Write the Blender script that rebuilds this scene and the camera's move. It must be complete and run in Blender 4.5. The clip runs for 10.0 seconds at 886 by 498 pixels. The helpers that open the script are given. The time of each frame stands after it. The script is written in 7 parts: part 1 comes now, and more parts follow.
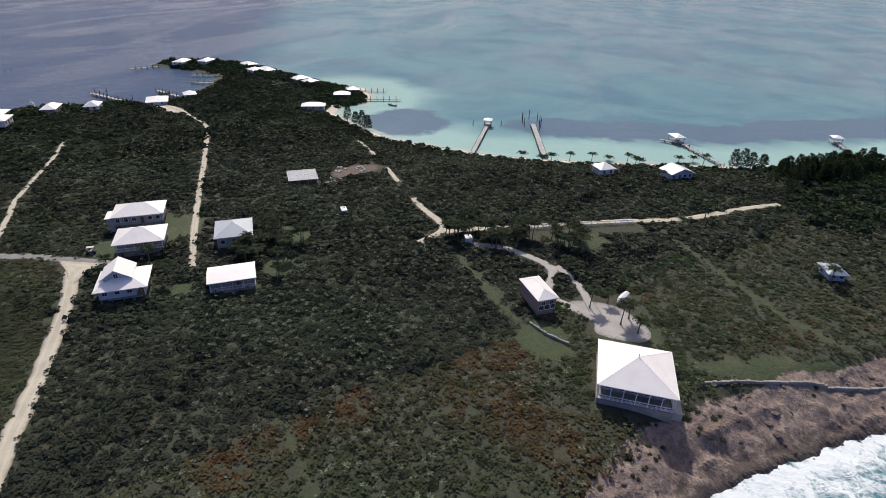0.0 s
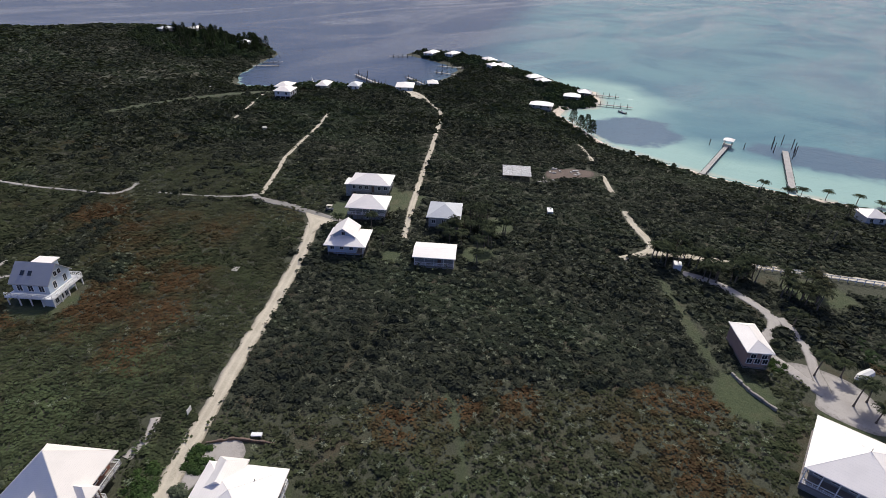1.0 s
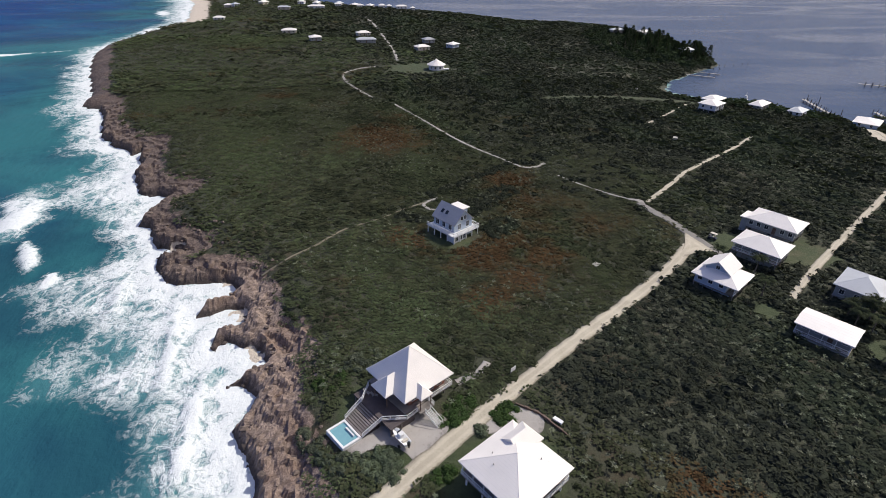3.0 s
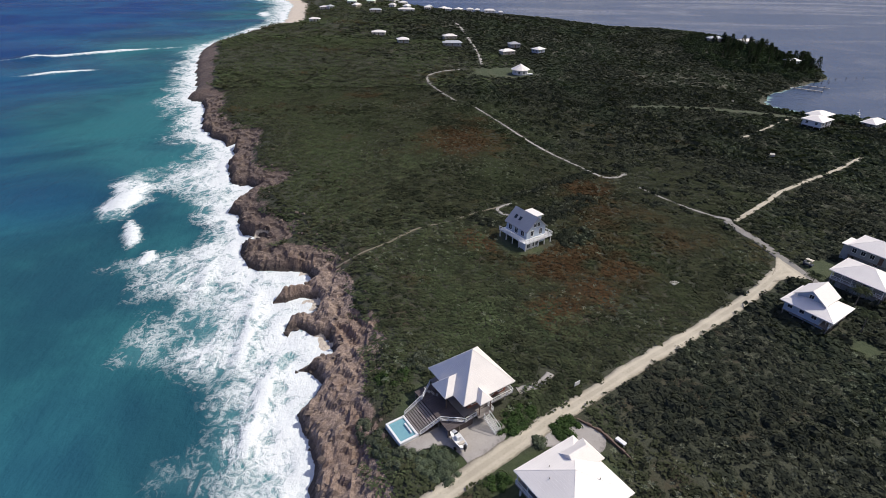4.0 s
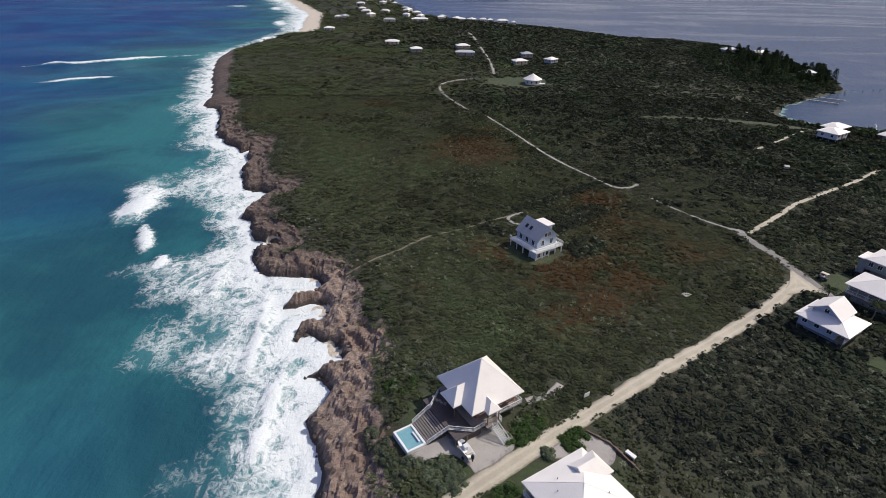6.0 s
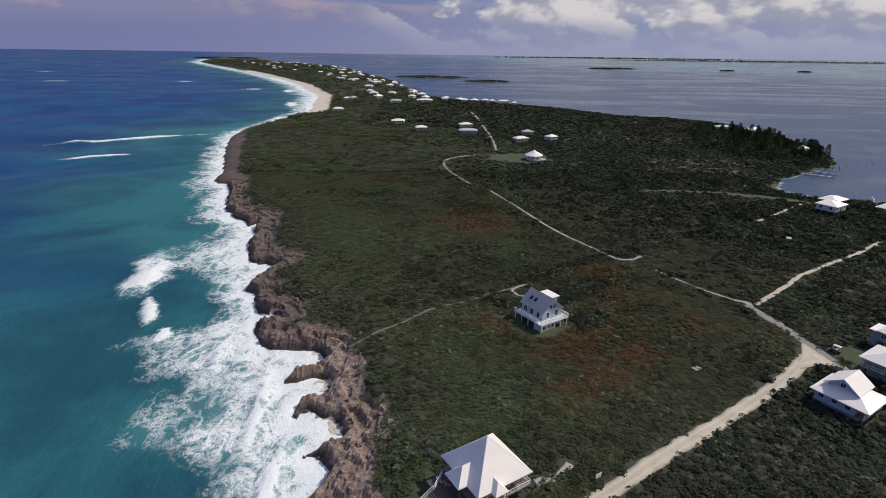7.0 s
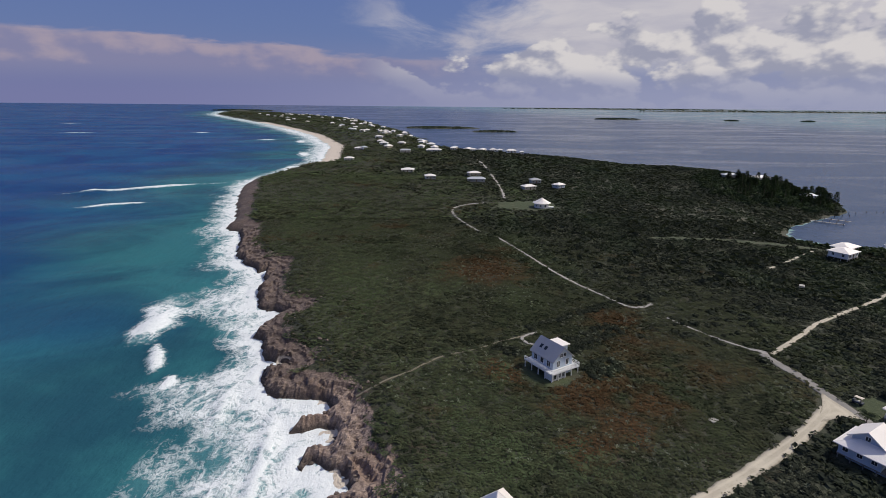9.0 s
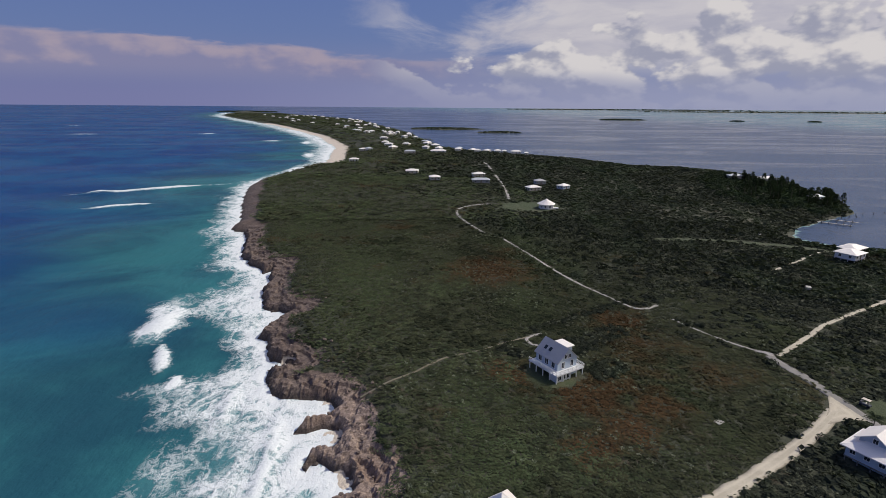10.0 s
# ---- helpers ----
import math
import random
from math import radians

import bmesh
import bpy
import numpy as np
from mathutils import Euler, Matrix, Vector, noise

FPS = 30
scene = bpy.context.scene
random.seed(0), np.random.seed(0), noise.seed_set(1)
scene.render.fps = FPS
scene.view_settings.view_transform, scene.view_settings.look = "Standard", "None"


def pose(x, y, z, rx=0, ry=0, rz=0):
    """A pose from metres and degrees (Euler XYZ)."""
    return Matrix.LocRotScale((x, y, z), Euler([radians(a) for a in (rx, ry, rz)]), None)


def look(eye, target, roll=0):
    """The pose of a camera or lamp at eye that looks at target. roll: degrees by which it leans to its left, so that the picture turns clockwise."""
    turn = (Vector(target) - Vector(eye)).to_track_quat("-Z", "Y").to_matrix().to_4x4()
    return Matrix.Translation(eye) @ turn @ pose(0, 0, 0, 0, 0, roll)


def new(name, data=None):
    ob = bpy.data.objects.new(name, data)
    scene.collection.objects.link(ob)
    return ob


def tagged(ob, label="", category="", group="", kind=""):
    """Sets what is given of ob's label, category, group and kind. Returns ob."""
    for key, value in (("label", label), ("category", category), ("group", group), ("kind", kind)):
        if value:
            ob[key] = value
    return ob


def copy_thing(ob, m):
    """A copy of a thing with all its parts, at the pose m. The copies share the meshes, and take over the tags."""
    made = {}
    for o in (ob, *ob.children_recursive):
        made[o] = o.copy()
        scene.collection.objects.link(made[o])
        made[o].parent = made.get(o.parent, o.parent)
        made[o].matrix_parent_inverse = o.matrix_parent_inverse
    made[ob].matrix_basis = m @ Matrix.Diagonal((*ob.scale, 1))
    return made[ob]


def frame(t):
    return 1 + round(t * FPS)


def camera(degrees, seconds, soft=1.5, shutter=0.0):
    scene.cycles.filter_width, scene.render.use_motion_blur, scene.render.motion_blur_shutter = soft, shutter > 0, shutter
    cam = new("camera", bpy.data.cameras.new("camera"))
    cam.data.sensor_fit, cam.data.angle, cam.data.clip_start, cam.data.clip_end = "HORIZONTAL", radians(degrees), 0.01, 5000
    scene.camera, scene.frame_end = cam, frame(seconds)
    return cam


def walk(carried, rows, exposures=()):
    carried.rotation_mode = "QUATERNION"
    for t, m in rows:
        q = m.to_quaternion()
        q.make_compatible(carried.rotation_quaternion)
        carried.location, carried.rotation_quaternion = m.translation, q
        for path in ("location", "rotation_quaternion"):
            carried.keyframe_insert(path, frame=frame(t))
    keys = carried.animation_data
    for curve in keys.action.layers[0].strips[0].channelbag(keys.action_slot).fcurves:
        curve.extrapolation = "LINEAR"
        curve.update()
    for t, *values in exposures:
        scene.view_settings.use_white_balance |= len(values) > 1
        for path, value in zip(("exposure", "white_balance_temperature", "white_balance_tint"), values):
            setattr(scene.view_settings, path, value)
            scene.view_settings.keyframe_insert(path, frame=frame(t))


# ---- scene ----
cam = camera(79.43, 10.0, soft=0.75)
PATH = [
    (0.00, pose(0, 0, 80, 61.50, -1.63, -78.39)),
    (0.50, pose(0, 0, 80, 61.21, -1.74, -66.67)),
    (1.00, pose(0, 0, 80, 60.86, -1.73, -54.39)),
    (1.50, pose(0, 0, 80, 60.62, -1.52, -42.28)),
    (2.00, pose(0, 0, 80, 60.44, -1.38, -30.81)),
    (2.50, pose(0, 0, 80, 60.35, -1.16, -20.63)),
    (3.00, pose(0, 0, 80, 60.32, -0.97, -11.71)),
    (3.20, pose(0, 0, 80, 60.33, -0.93, -8.55)),
    (3.50, pose(0, 0, 80, 60.45, -0.92, -5.55)),
    (3.80, pose(0, 0, 80, 60.52, -0.91, -3.75)),
    (4.30, pose(0, 0, 80, 60.57, -0.91, -2.55)),
    (4.50, pose(0, 0, 80, 60.52, -1.05, -2.32)),
    (5.00, pose(0, 0, 80, 60.60, -1.03, -2.13)),
    (5.65, pose(0, 0, 80, 60.72, -1.06, -1.89)),
    (6.30, pose(0, 0, 80, 63.15, -0.88, -1.63)),
    (6.50, pose(0, 0, 80, 64.89, -0.79, -1.58)),
    (7.00, pose(0, 0, 80, 69.13, -0.74, -1.37)),
    (7.50, pose(0, 0, 80, 73.36, -0.70, -1.16)),
    (8.00, pose(0, 0, 80, 74.04, -0.61, -0.95)),
    (8.50, pose(0, 0, 80, 74.13, -0.54, -0.70)),
    (9.00, pose(0, 0, 80, 74.17, -0.50, -0.47)),
    (9.50, pose(0, 0, 80, 74.21, -0.45, -0.22)),
    (10.00, pose(0, 0, 80, 74.27, -0.40, 0.00)),
]
walk(cam, PATH, [(0.0, 0.0), (5.0, 0.0), (7.2, -0.25), (10.0, -0.25)])

# ---- world, sun ----
SUN_AZ, SUN_EL = 71.0, 46.0        # degrees clockwise from +y; above the horizon
world = bpy.data.worlds.new("sky")
scene.world = world
world.use_nodes = True
wt = world.node_tree
for n in list(wt.nodes):
    wt.nodes.remove(n)


class Tree:
    """Short hand for building node trees."""

    def __init__(self, tree):
        self.t = tree

    def node(self, kind, **props):
        n = self.t.nodes.new(kind)
        for k, v in props.items():
            setattr(n, k, v)
        return n

    def put(self, sock, v):
        if v is None:
            return
        if isinstance(v, bpy.types.NodeSocket):
            self.t.links.new(v, sock)
        elif sock.type == "RGBA" and not isinstance(v, (int, float)):
            sock.default_value = (*v[:3], 1)
        else:
            sock.default_value = v

    def math(self, op, a, b=None, c=None, clamp=False):
        n = self.node("ShaderNodeMath", operation=op, use_clamp=clamp)
        for s, v in zip(n.inputs, (a, b, c)):
            self.put(s, v)
        return n.outputs[0]

    def ramp(self, v, lo, hi, a=0.0, b=1.0, smooth=True):
        n = self.node("ShaderNodeMapRange", interpolation_type="SMOOTHSTEP" if smooth else "LINEAR")
        for s, x in zip(n.inputs, (v, lo, hi, a, b)):
            self.put(s, x)
        return n.outputs[0]

    def mix(self, fac, a, b, blend="MIX"):
        n = self.node("ShaderNodeMix", data_type="RGBA", blend_type=blend)
        self.put(n.inputs[0], fac)
        self.put(n.inputs[6], a)
        self.put(n.inputs[7], b)
        return n.outputs[2]

    def noise(self, vec, scale, detail=4.0, rough=0.55, distort=0.0):
        n = self.node("ShaderNodeTexNoise")
        self.put(n.inputs["Vector"], vec)
        n.inputs["Scale"].default_value = scale
        n.inputs["Detail"].default_value = detail
        n.inputs["Roughness"].default_value = rough
        n.inputs["Distortion"].default_value = distort
        return n.outputs[0]

    def scaled(self, vec, s):
        n = self.node("ShaderNodeVectorMath", operation="MULTIPLY")
        self.put(n.inputs[0], vec)
        n.inputs[1].default_value = s
        return n.outputs[0]

    def place(self):
        return self.node("ShaderNodeNewGeometry").outputs["Position"]

    def attr(self, name):
        return self.node("ShaderNodeAttribute", attribute_name=name).outputs["Fac"]


def build_sky():
    T = Tree(wt)
    sky = T.node("ShaderNodeTexSky", sky_type="NISHITA", sun_disc=False)
    sky.sun_elevation, sky.sun_rotation = radians(SUN_EL), radians(SUN_AZ)
    sky.air_density, sky.dust_density, sky.ozone_density = 1.0, 1.2, 1.6
    way = T.node("ShaderNodeTexCoord").outputs["Generated"]
    sep = T.node("ShaderNodeSeparateXYZ")
    T.put(sep.inputs[0], way)
    x, y, z = sep.outputs
    az = T.math("ARCTAN2", x, y)                       # clockwise from +y, radians
    el = T.math("ARCSINE", z)
    comb = T.node("ShaderNodeCombineXYZ")
    T.put(comb.inputs[0], az)
    T.put(comb.inputs[1], T.math("MULTIPLY", el, 1.7))
    p = comb.outputs[0]
    # heaps of cumulus over the bay, a soft pink bank over the ocean, a white sheet high on the bay side
    def puffs(q):
        v = T.node("ShaderNodeTexVoronoi", feature="SMOOTH_F1")
        T.put(v.inputs["Vector"], q)
        v.inputs["Scale"].default_value, v.inputs["Detail"].default_value, v.inputs["Smoothness"].default_value = 13.0, 3.5, 0.35
        return T.math("ADD", T.noise(q, 5.5, 9.0, 0.55, 0.1), T.math("MULTIPLY", T.math("SUBTRACT", 0.42, v.outputs["Distance"]), 0.32))

    billow = puffs(p)
    nudge = T.node("ShaderNodeVectorMath", operation="ADD")
    T.put(nudge.inputs[0], p)
    nudge.inputs[1].default_value = (0.016, 0.022, 0.0)
    lit = T.math("SUBTRACT", billow, puffs(nudge.outputs[0]))
    broad = T.noise(p, 4.2, 3.0, 0.5)
    # cumulus heads over the bay: their tops stand higher to the south-east
    wide = T.noise(p, 7.5, 2.0, 0.5)
    top = T.math("ADD", T.ramp(az, -0.1, 0.45, 0.066, 0.142), T.math("MULTIPLY", T.math("SUBTRACT", wide, 0.5), T.ramp(az, -0.3, 0.3, 0.05, 0.12)))
    over = T.math("DIVIDE", T.math("SUBTRACT", el, top), 0.05)
    low = T.math("SUBTRACT", billow, T.math("ADD", T.math("MULTIPLY", T.math("MAXIMUM", over, -0.9), 0.26), 0.40))
    heap = T.math("MULTIPLY", T.ramp(low, -0.015, 0.06), T.ramp(az, -0.16, 0.04))
    heap = T.math("MULTIPLY", heap, T.ramp(T.math("ADD", el, T.math("MULTIPLY", T.math("SUBTRACT", broad, 0.5), 0.05)), 0.022, 0.052, 0.35, 1.0))
    # a low lilac bank over the ocean, with a ragged upper edge
    sheet = T.node("ShaderNodeCombineXYZ")
    T.put(sheet.inputs[0], az)
    T.put(sheet.inputs[1], T.math("MULTIPLY", el, 4.5))
    sheet.inputs[2].default_value = 1.3
    torn = T.noise(sheet.outputs[0], 6.0, 6.0, 0.55, 0.3)
    rim = T.math("SUBTRACT", T.math("ADD", T.ramp(az, -0.62, 0.0, 0.098, 0.078), T.math("MULTIPLY", T.math("SUBTRACT", torn, 0.5), 0.075)), el)
    bank = T.math("MULTIPLY", T.ramp(rim, 0.0, 0.012), T.ramp(el, 0.012, 0.055, 0.0, 0.95))
    bank = T.math("MULTIPLY", bank, T.ramp(az, -0.16, 0.16, 1.0, 0.0))
    # thin wisps, closing to a white sheet high over the bay
    st = T.node("ShaderNodeCombineXYZ")
    T.put(st.inputs[0], az)
    T.put(st.inputs[1], T.math("MULTIPLY", el, 3.2))
    st.inputs[2].default_value = 3.7
    cirrus = T.noise(st.outputs[0], 5.0, 7.0, 0.6, 0.5)
    wisp = T.math("MULTIPLY", T.ramp(cirrus, 0.52, 0.74), T.ramp(az, -0.22, 0.0, 0.0, 0.75))
    sheet_high = T.ramp(T.math("ADD", az, T.math("ADD", T.math("MULTIPLY", T.math("SUBTRACT", cirrus, 0.5), 0.55), T.math("MULTIPLY", el, -0.35))), -0.04, 0.15)
    veil = T.math("MAXIMUM", T.math("MULTIPLY", wisp, T.ramp(el, 0.06, 0.12)), T.math("MULTIPLY", sheet_high, T.ramp(el, 0.03, 0.08)))
    light = T.ramp(lit, -0.11, 0.10)
    cloud = T.mix(light, (6.0, 6.2, 8.0), (12.6, 12.0, 12.0))
    pink = T.mix(T.ramp(T.math("ADD", rim, T.math("MULTIPLY", lit, 0.12)), 0.0, 0.045), (6.9, 5.9, 7.4), (4.3, 4.3, 7.0))
    haze = T.mix(T.ramp(az, -0.6, 0.5), (3.5, 3.7, 7.0), (5.6, 6.0, 8.8))
    blue = T.mix(0.7, sky.outputs[0], T.mix(T.ramp(el, 0.0, 0.40), (2.3, 3.4, 8.4), (1.6, 2.8, 8.0)))
    c = T.mix(T.ramp(el, 0.0, 0.11, 0.8, 0.0), blue, haze)
    sheet_tone = T.mix(T.ramp(torn, 0.35, 0.65), (9.0, 8.7, 9.9), (11.4, 10.8, 11.2))
    c = T.mix(T.math("MULTIPLY", veil, 0.9), c, sheet_tone)
    c = T.mix(bank, c, pink)
    c = T.mix(T.math("MULTIPLY", heap, 0.94), c, cloud)
    c = T.mix(T.ramp(el, -0.012, 0.04, 0.8, 0.0), c, haze)
    bg = T.node("ShaderNodeBackground")
    T.put(bg.inputs[0], c)
    bg.inputs[1].default_value = 0.062
    T.put(T.node("ShaderNodeOutputWorld").inputs[0], bg.outputs[0])


build_sky()
sun_data = bpy.data.lights.new("sun", "SUN")
sun_data.energy, sun_data.angle, sun_data.color = 4.1, radians(0.5), (1.0, 0.94, 0.86)
sun_way = Vector((math.sin(radians(SUN_AZ)) * math.cos(radians(SUN_EL)), math.cos(radians(SUN_AZ)) * math.cos(radians(SUN_EL)), math.sin(radians(SUN_EL))))
sun = new("sun", sun_data)
sun.matrix_world = look(sun_way * 500, (0, 0, 0))

# ---- materials ----
def material(name):
    m = bpy.data.materials.new(name)
    m.use_nodes = True
    T = Tree(m.node_tree)
    for n in list(T.t.nodes):
        T.t.nodes.remove(n)
    b = T.node("ShaderNodeBsdfPrincipled")
    T.put(T.node("ShaderNodeOutputMaterial").inputs[0], b.outputs[0])
    return m, T, b


def bump(T, b, height, strength, distance):
    n = T.node("ShaderNodeBump")
    n.inputs["Strength"].default_value = strength
    n.inputs["Distance"].default_value = distance
    T.put(n.inputs["Height"], height)
    T.put(b.inputs["Normal"], n.outputs[0])


def plain(name, colour, rough=0.6, vary=0.25, grain=3.0, relief=0.02, metal=0.0, stain=None):
    """Paint, wood, stone: two scales of variation and a fine relief."""
    m, T, b = material(name)
    p = T.place()
    big, fine = T.noise(p, grain * 0.12, 4.0), T.noise(p, grain, 5.0, 0.65)
    dark = tuple(c * (1 - vary) for c in colour)
    c = T.mix(T.ramp(big, 0.3, 0.7), colour, dark)
    c = T.mix(T.math("MULTIPLY", T.ramp(fine, 0.45, 0.75), 0.5), c, stain or tuple(c_ * (1 - 1.3 * vary) for c_ in colour))
    info = T.node("ShaderNodeObjectInfo").outputs["Random"]
    c = T.mix(T.math("MULTIPLY", info, vary * 0.4), c, dark)
    T.put(b.inputs["Base Color"], c)
    T.put(b.inputs["Roughness"], T.ramp(fine, 0.2, 0.8, rough - 0.08, rough + 0.1))
    b.inputs["Metallic"].default_value = metal
    bump(T, b, fine, 0.5, relief)
    return m


def roofing(name, colour, rough=0.45):
    """Painted shingle or sheet roof: courses along the fall, stains and weathering."""
    m, T, b = material(name)
    p = T.place()
    sep = T.node("ShaderNodeSeparateXYZ")
    T.put(sep.inputs[0], p)
    course = T.math("FRACT", T.math("MULTIPLY", sep.outputs[2], 5.5))
    line = T.ramp(course, 0.0, 0.16, 1.0, 0.0)
    big, fine = T.noise(p, 0.35, 4.0), T.noise(p, 4.0, 5.0, 0.65)
    c = T.mix(T.ramp(big, 0.35, 0.75, 0.0, 0.5), colour, tuple(v * 0.86 for v in colour))
    c = T.mix(T.math("MULTIPLY", T.ramp(fine, 0.5, 0.8), 0.35), c, tuple(v * 0.75 for v in colour))
    c = T.mix(T.math("MULTIPLY", line, 0.22), c, tuple(v * 0.55 for v in colour))
    T.put(b.inputs["Base Color"], c)
    b.inputs["Roughness"].default_value = rough
    bump(T, b, T.math("ADD", course, T.math("MULTIPLY", fine, 0.3)), 0.35, 0.03)
    return m


RUST = [(38, 123, 13), (55, 119, 9), (19, 135, 8), (60, 170, 11), (22, 227, 22), (46, 128, 8), (62, 39, 8), (52, 45, 7), (90, 2, 6), (86, 9, 6), (44, 108, 9), (33, 100, 8), (70, 30, 6)]    # x, y, reach


def foliage(name, green, light, brown, brown_share=0.5, patch=0.022, spots=(), fleck=0.5):
    """Leaves: each clump has its own tint; whole patches of the scrub turn rusty or pale."""
    m, T, b = material(name)
    p = T.place()
    isle = T.node("ShaderNodeNewGeometry").outputs["Random Per Island"]
    bush = T.noise(p, 0.30, 2.0)
    crowns = T.node("ShaderNodeTexVoronoi")                # every shrub has its own tone
    T.put(crowns.inputs["Vector"], T.scaled(p, (1.0, 1.0, 0.0)))
    crowns.inputs["Scale"].default_value = 0.42
    own = T.node("ShaderNodeSeparateColor")
    T.put(own.inputs[0], crowns.outputs["Color"])
    rust = T.noise(p, patch, 6.0, 0.68, 0.3)
    c = T.mix(isle, tuple(v * 0.86 for v in green), tuple(v * 1.16 for v in green))
    c = T.mix(T.ramp(bush, 0.38, 0.70, 0.0, 0.8), c, light)
    c = T.mix(T.ramp(own.outputs[0], 0.0, 1.0, 0.0, 1.0, False), T.mix(1.0, c, (0.72, 0.75, 0.78), "MULTIPLY"), T.mix(1.0, c, (1.38, 1.34, 1.25), "MULTIPLY"))
    pale = T.noise(T.scaled(p, (1.0, 0.35, 1.0)), patch * 1.6, 5.0, 0.62)
    c = T.mix(T.ramp(pale, 0.42, 0.68, 0.0, 0.65), c, tuple(v * q for v, q in zip(light, (1.15, 1.35, 1.1))))
    lo = 0.66 - 0.14 * brown_share
    amount = T.math("MULTIPLY", T.ramp(rust, lo, lo + 0.16), 0.8)
    ragged = T.noise(p, 0.16, 4.0, 0.65)
    for x, y, r in spots:
        away_ = T.node("ShaderNodeVectorMath", operation="DISTANCE")
        T.put(away_.inputs[0], p)
        away_.inputs[1].default_value = (x, y, 6.5)
        near = T.ramp(T.math("ADD", T.math("DIVIDE", away_.outputs["Value"], r), T.math("MULTIPLY", T.math("SUBTRACT", ragged, 0.5), 2.4)), 0.35, 1.2, 0.95, 0.0)
        amount = T.math("MAXIMUM", amount, near)
    c = T.mix(T.math("MULTIPLY", amount, T.ramp(isle, 0.0, 0.8, 0.4, 0.95)), c, brown)
    c = T.mix(T.ramp(T.noise(p, 2.6, 4.0, 0.7), 0.40, 0.66, 0.0, fleck), c, tuple(v * 0.42 for v in green))
    T.put(b.inputs["Base Color"], c)
    b.inputs["Roughness"].default_value = 0.9
    b.inputs["Specular IOR Level"].default_value = 0.015
    glow = T.node("ShaderNodeBsdfTranslucent")       # thin leaves let light through
    T.put(glow.inputs[0], T.mix(1.0, c, (1.2, 1.35, 0.8), "MULTIPLY"))
    both = T.node("ShaderNodeMixShader")
    both.inputs[0].default_value = 0.16
    T.put(both.inputs[1], b.outputs[0])
    T.put(both.inputs[2], glow.outputs[0])
    out = [n for n in T.t.nodes if n.type == "OUTPUT_MATERIAL"][0]
    T.put(out.inputs[0], both.outputs[0])
    return m


WHITE_ROOF = roofing("white_roof", (0.86, 0.81, 0.755))
PALE_ROOF = roofing("pale_grey_roof", (0.52, 0.54, 0.56))
GREY_ROOF = roofing("slate_grey_roof", (0.40, 0.40, 0.41))
BLUE_ROOF = roofing("blue_grey_roof", (0.20, 0.25, 0.32))
WHITE = plain("white_paint", (0.78, 0.78, 0.77), 0.5, 0.10)
CREAM = plain("cream_paint", (0.58, 0.52, 0.43), 0.6, 0.15)
ROSE = plain("rose_brown_render", (0.36, 0.25, 0.21), 0.7, 0.18)
PALE_BLUE = plain("pale_blue_paint", (0.46, 0.54, 0.64), 0.6, 0.15)
GREY_WALL = plain("grey_green_paint", (0.34, 0.36, 0.36), 0.6, 0.2)
BROWN_WALL = plain("stained_boards", (0.17, 0.11, 0.08), 0.6, 0.3)
RED_WALL = plain("red_brown_boards", (0.30, 0.13, 0.09), 0.6, 0.25)
DECK = plain("weathered_deck", (0.27, 0.24, 0.22), 0.75, 0.3, 5.0)
# dark boards; the tone also stands for shade on and below the terrace
DARK_SHADED_DECK = plain("dark_shaded_deck_boards", (0.10, 0.08, 0.08), 0.7, 0.3, 5.0)
DOCK = plain("bleached_dock_boards", (0.42, 0.40, 0.38), 0.8, 0.25, 4.0)
POST = plain("dark_piling", (0.07, 0.06, 0.055), 0.85, 0.35, 5.0)
CONCRETE = plain("concrete", (0.42, 0.40, 0.36), 0.85, 0.22, 2.0)
STONE = plain("lime_stone_wall", (0.36, 0.33, 0.29), 0.9, 0.35, 3.0, 0.06)
BARK = plain("palm_bark", (0.18, 0.15, 0.12), 0.9, 0.35, 6.0)
TIMBER = plain("raw_timber", (0.36, 0.31, 0.25), 0.8, 0.25, 5.0)
RUBBLE = plain("building_rubble", (0.50, 0.47, 0.43), 0.9, 0.35, 3.0, 0.05)
RUBBER = plain("black_rubber", (0.02, 0.02, 0.02), 0.8, 0.3)
HULL = plain("white_gelcoat", (0.75, 0.75, 0.74), 0.25, 0.08)
NAVY = plain("dark_hull", (0.05, 0.06, 0.08), 0.35, 0.2)
CANVAS = plain("white_tarpaulin", (0.72, 0.72, 0.70), 0.7, 0.15, 2.0, 0.05)
TILE = plain("pool_tile", (0.22, 0.50, 0.55), 0.3, 0.12, 3.0)


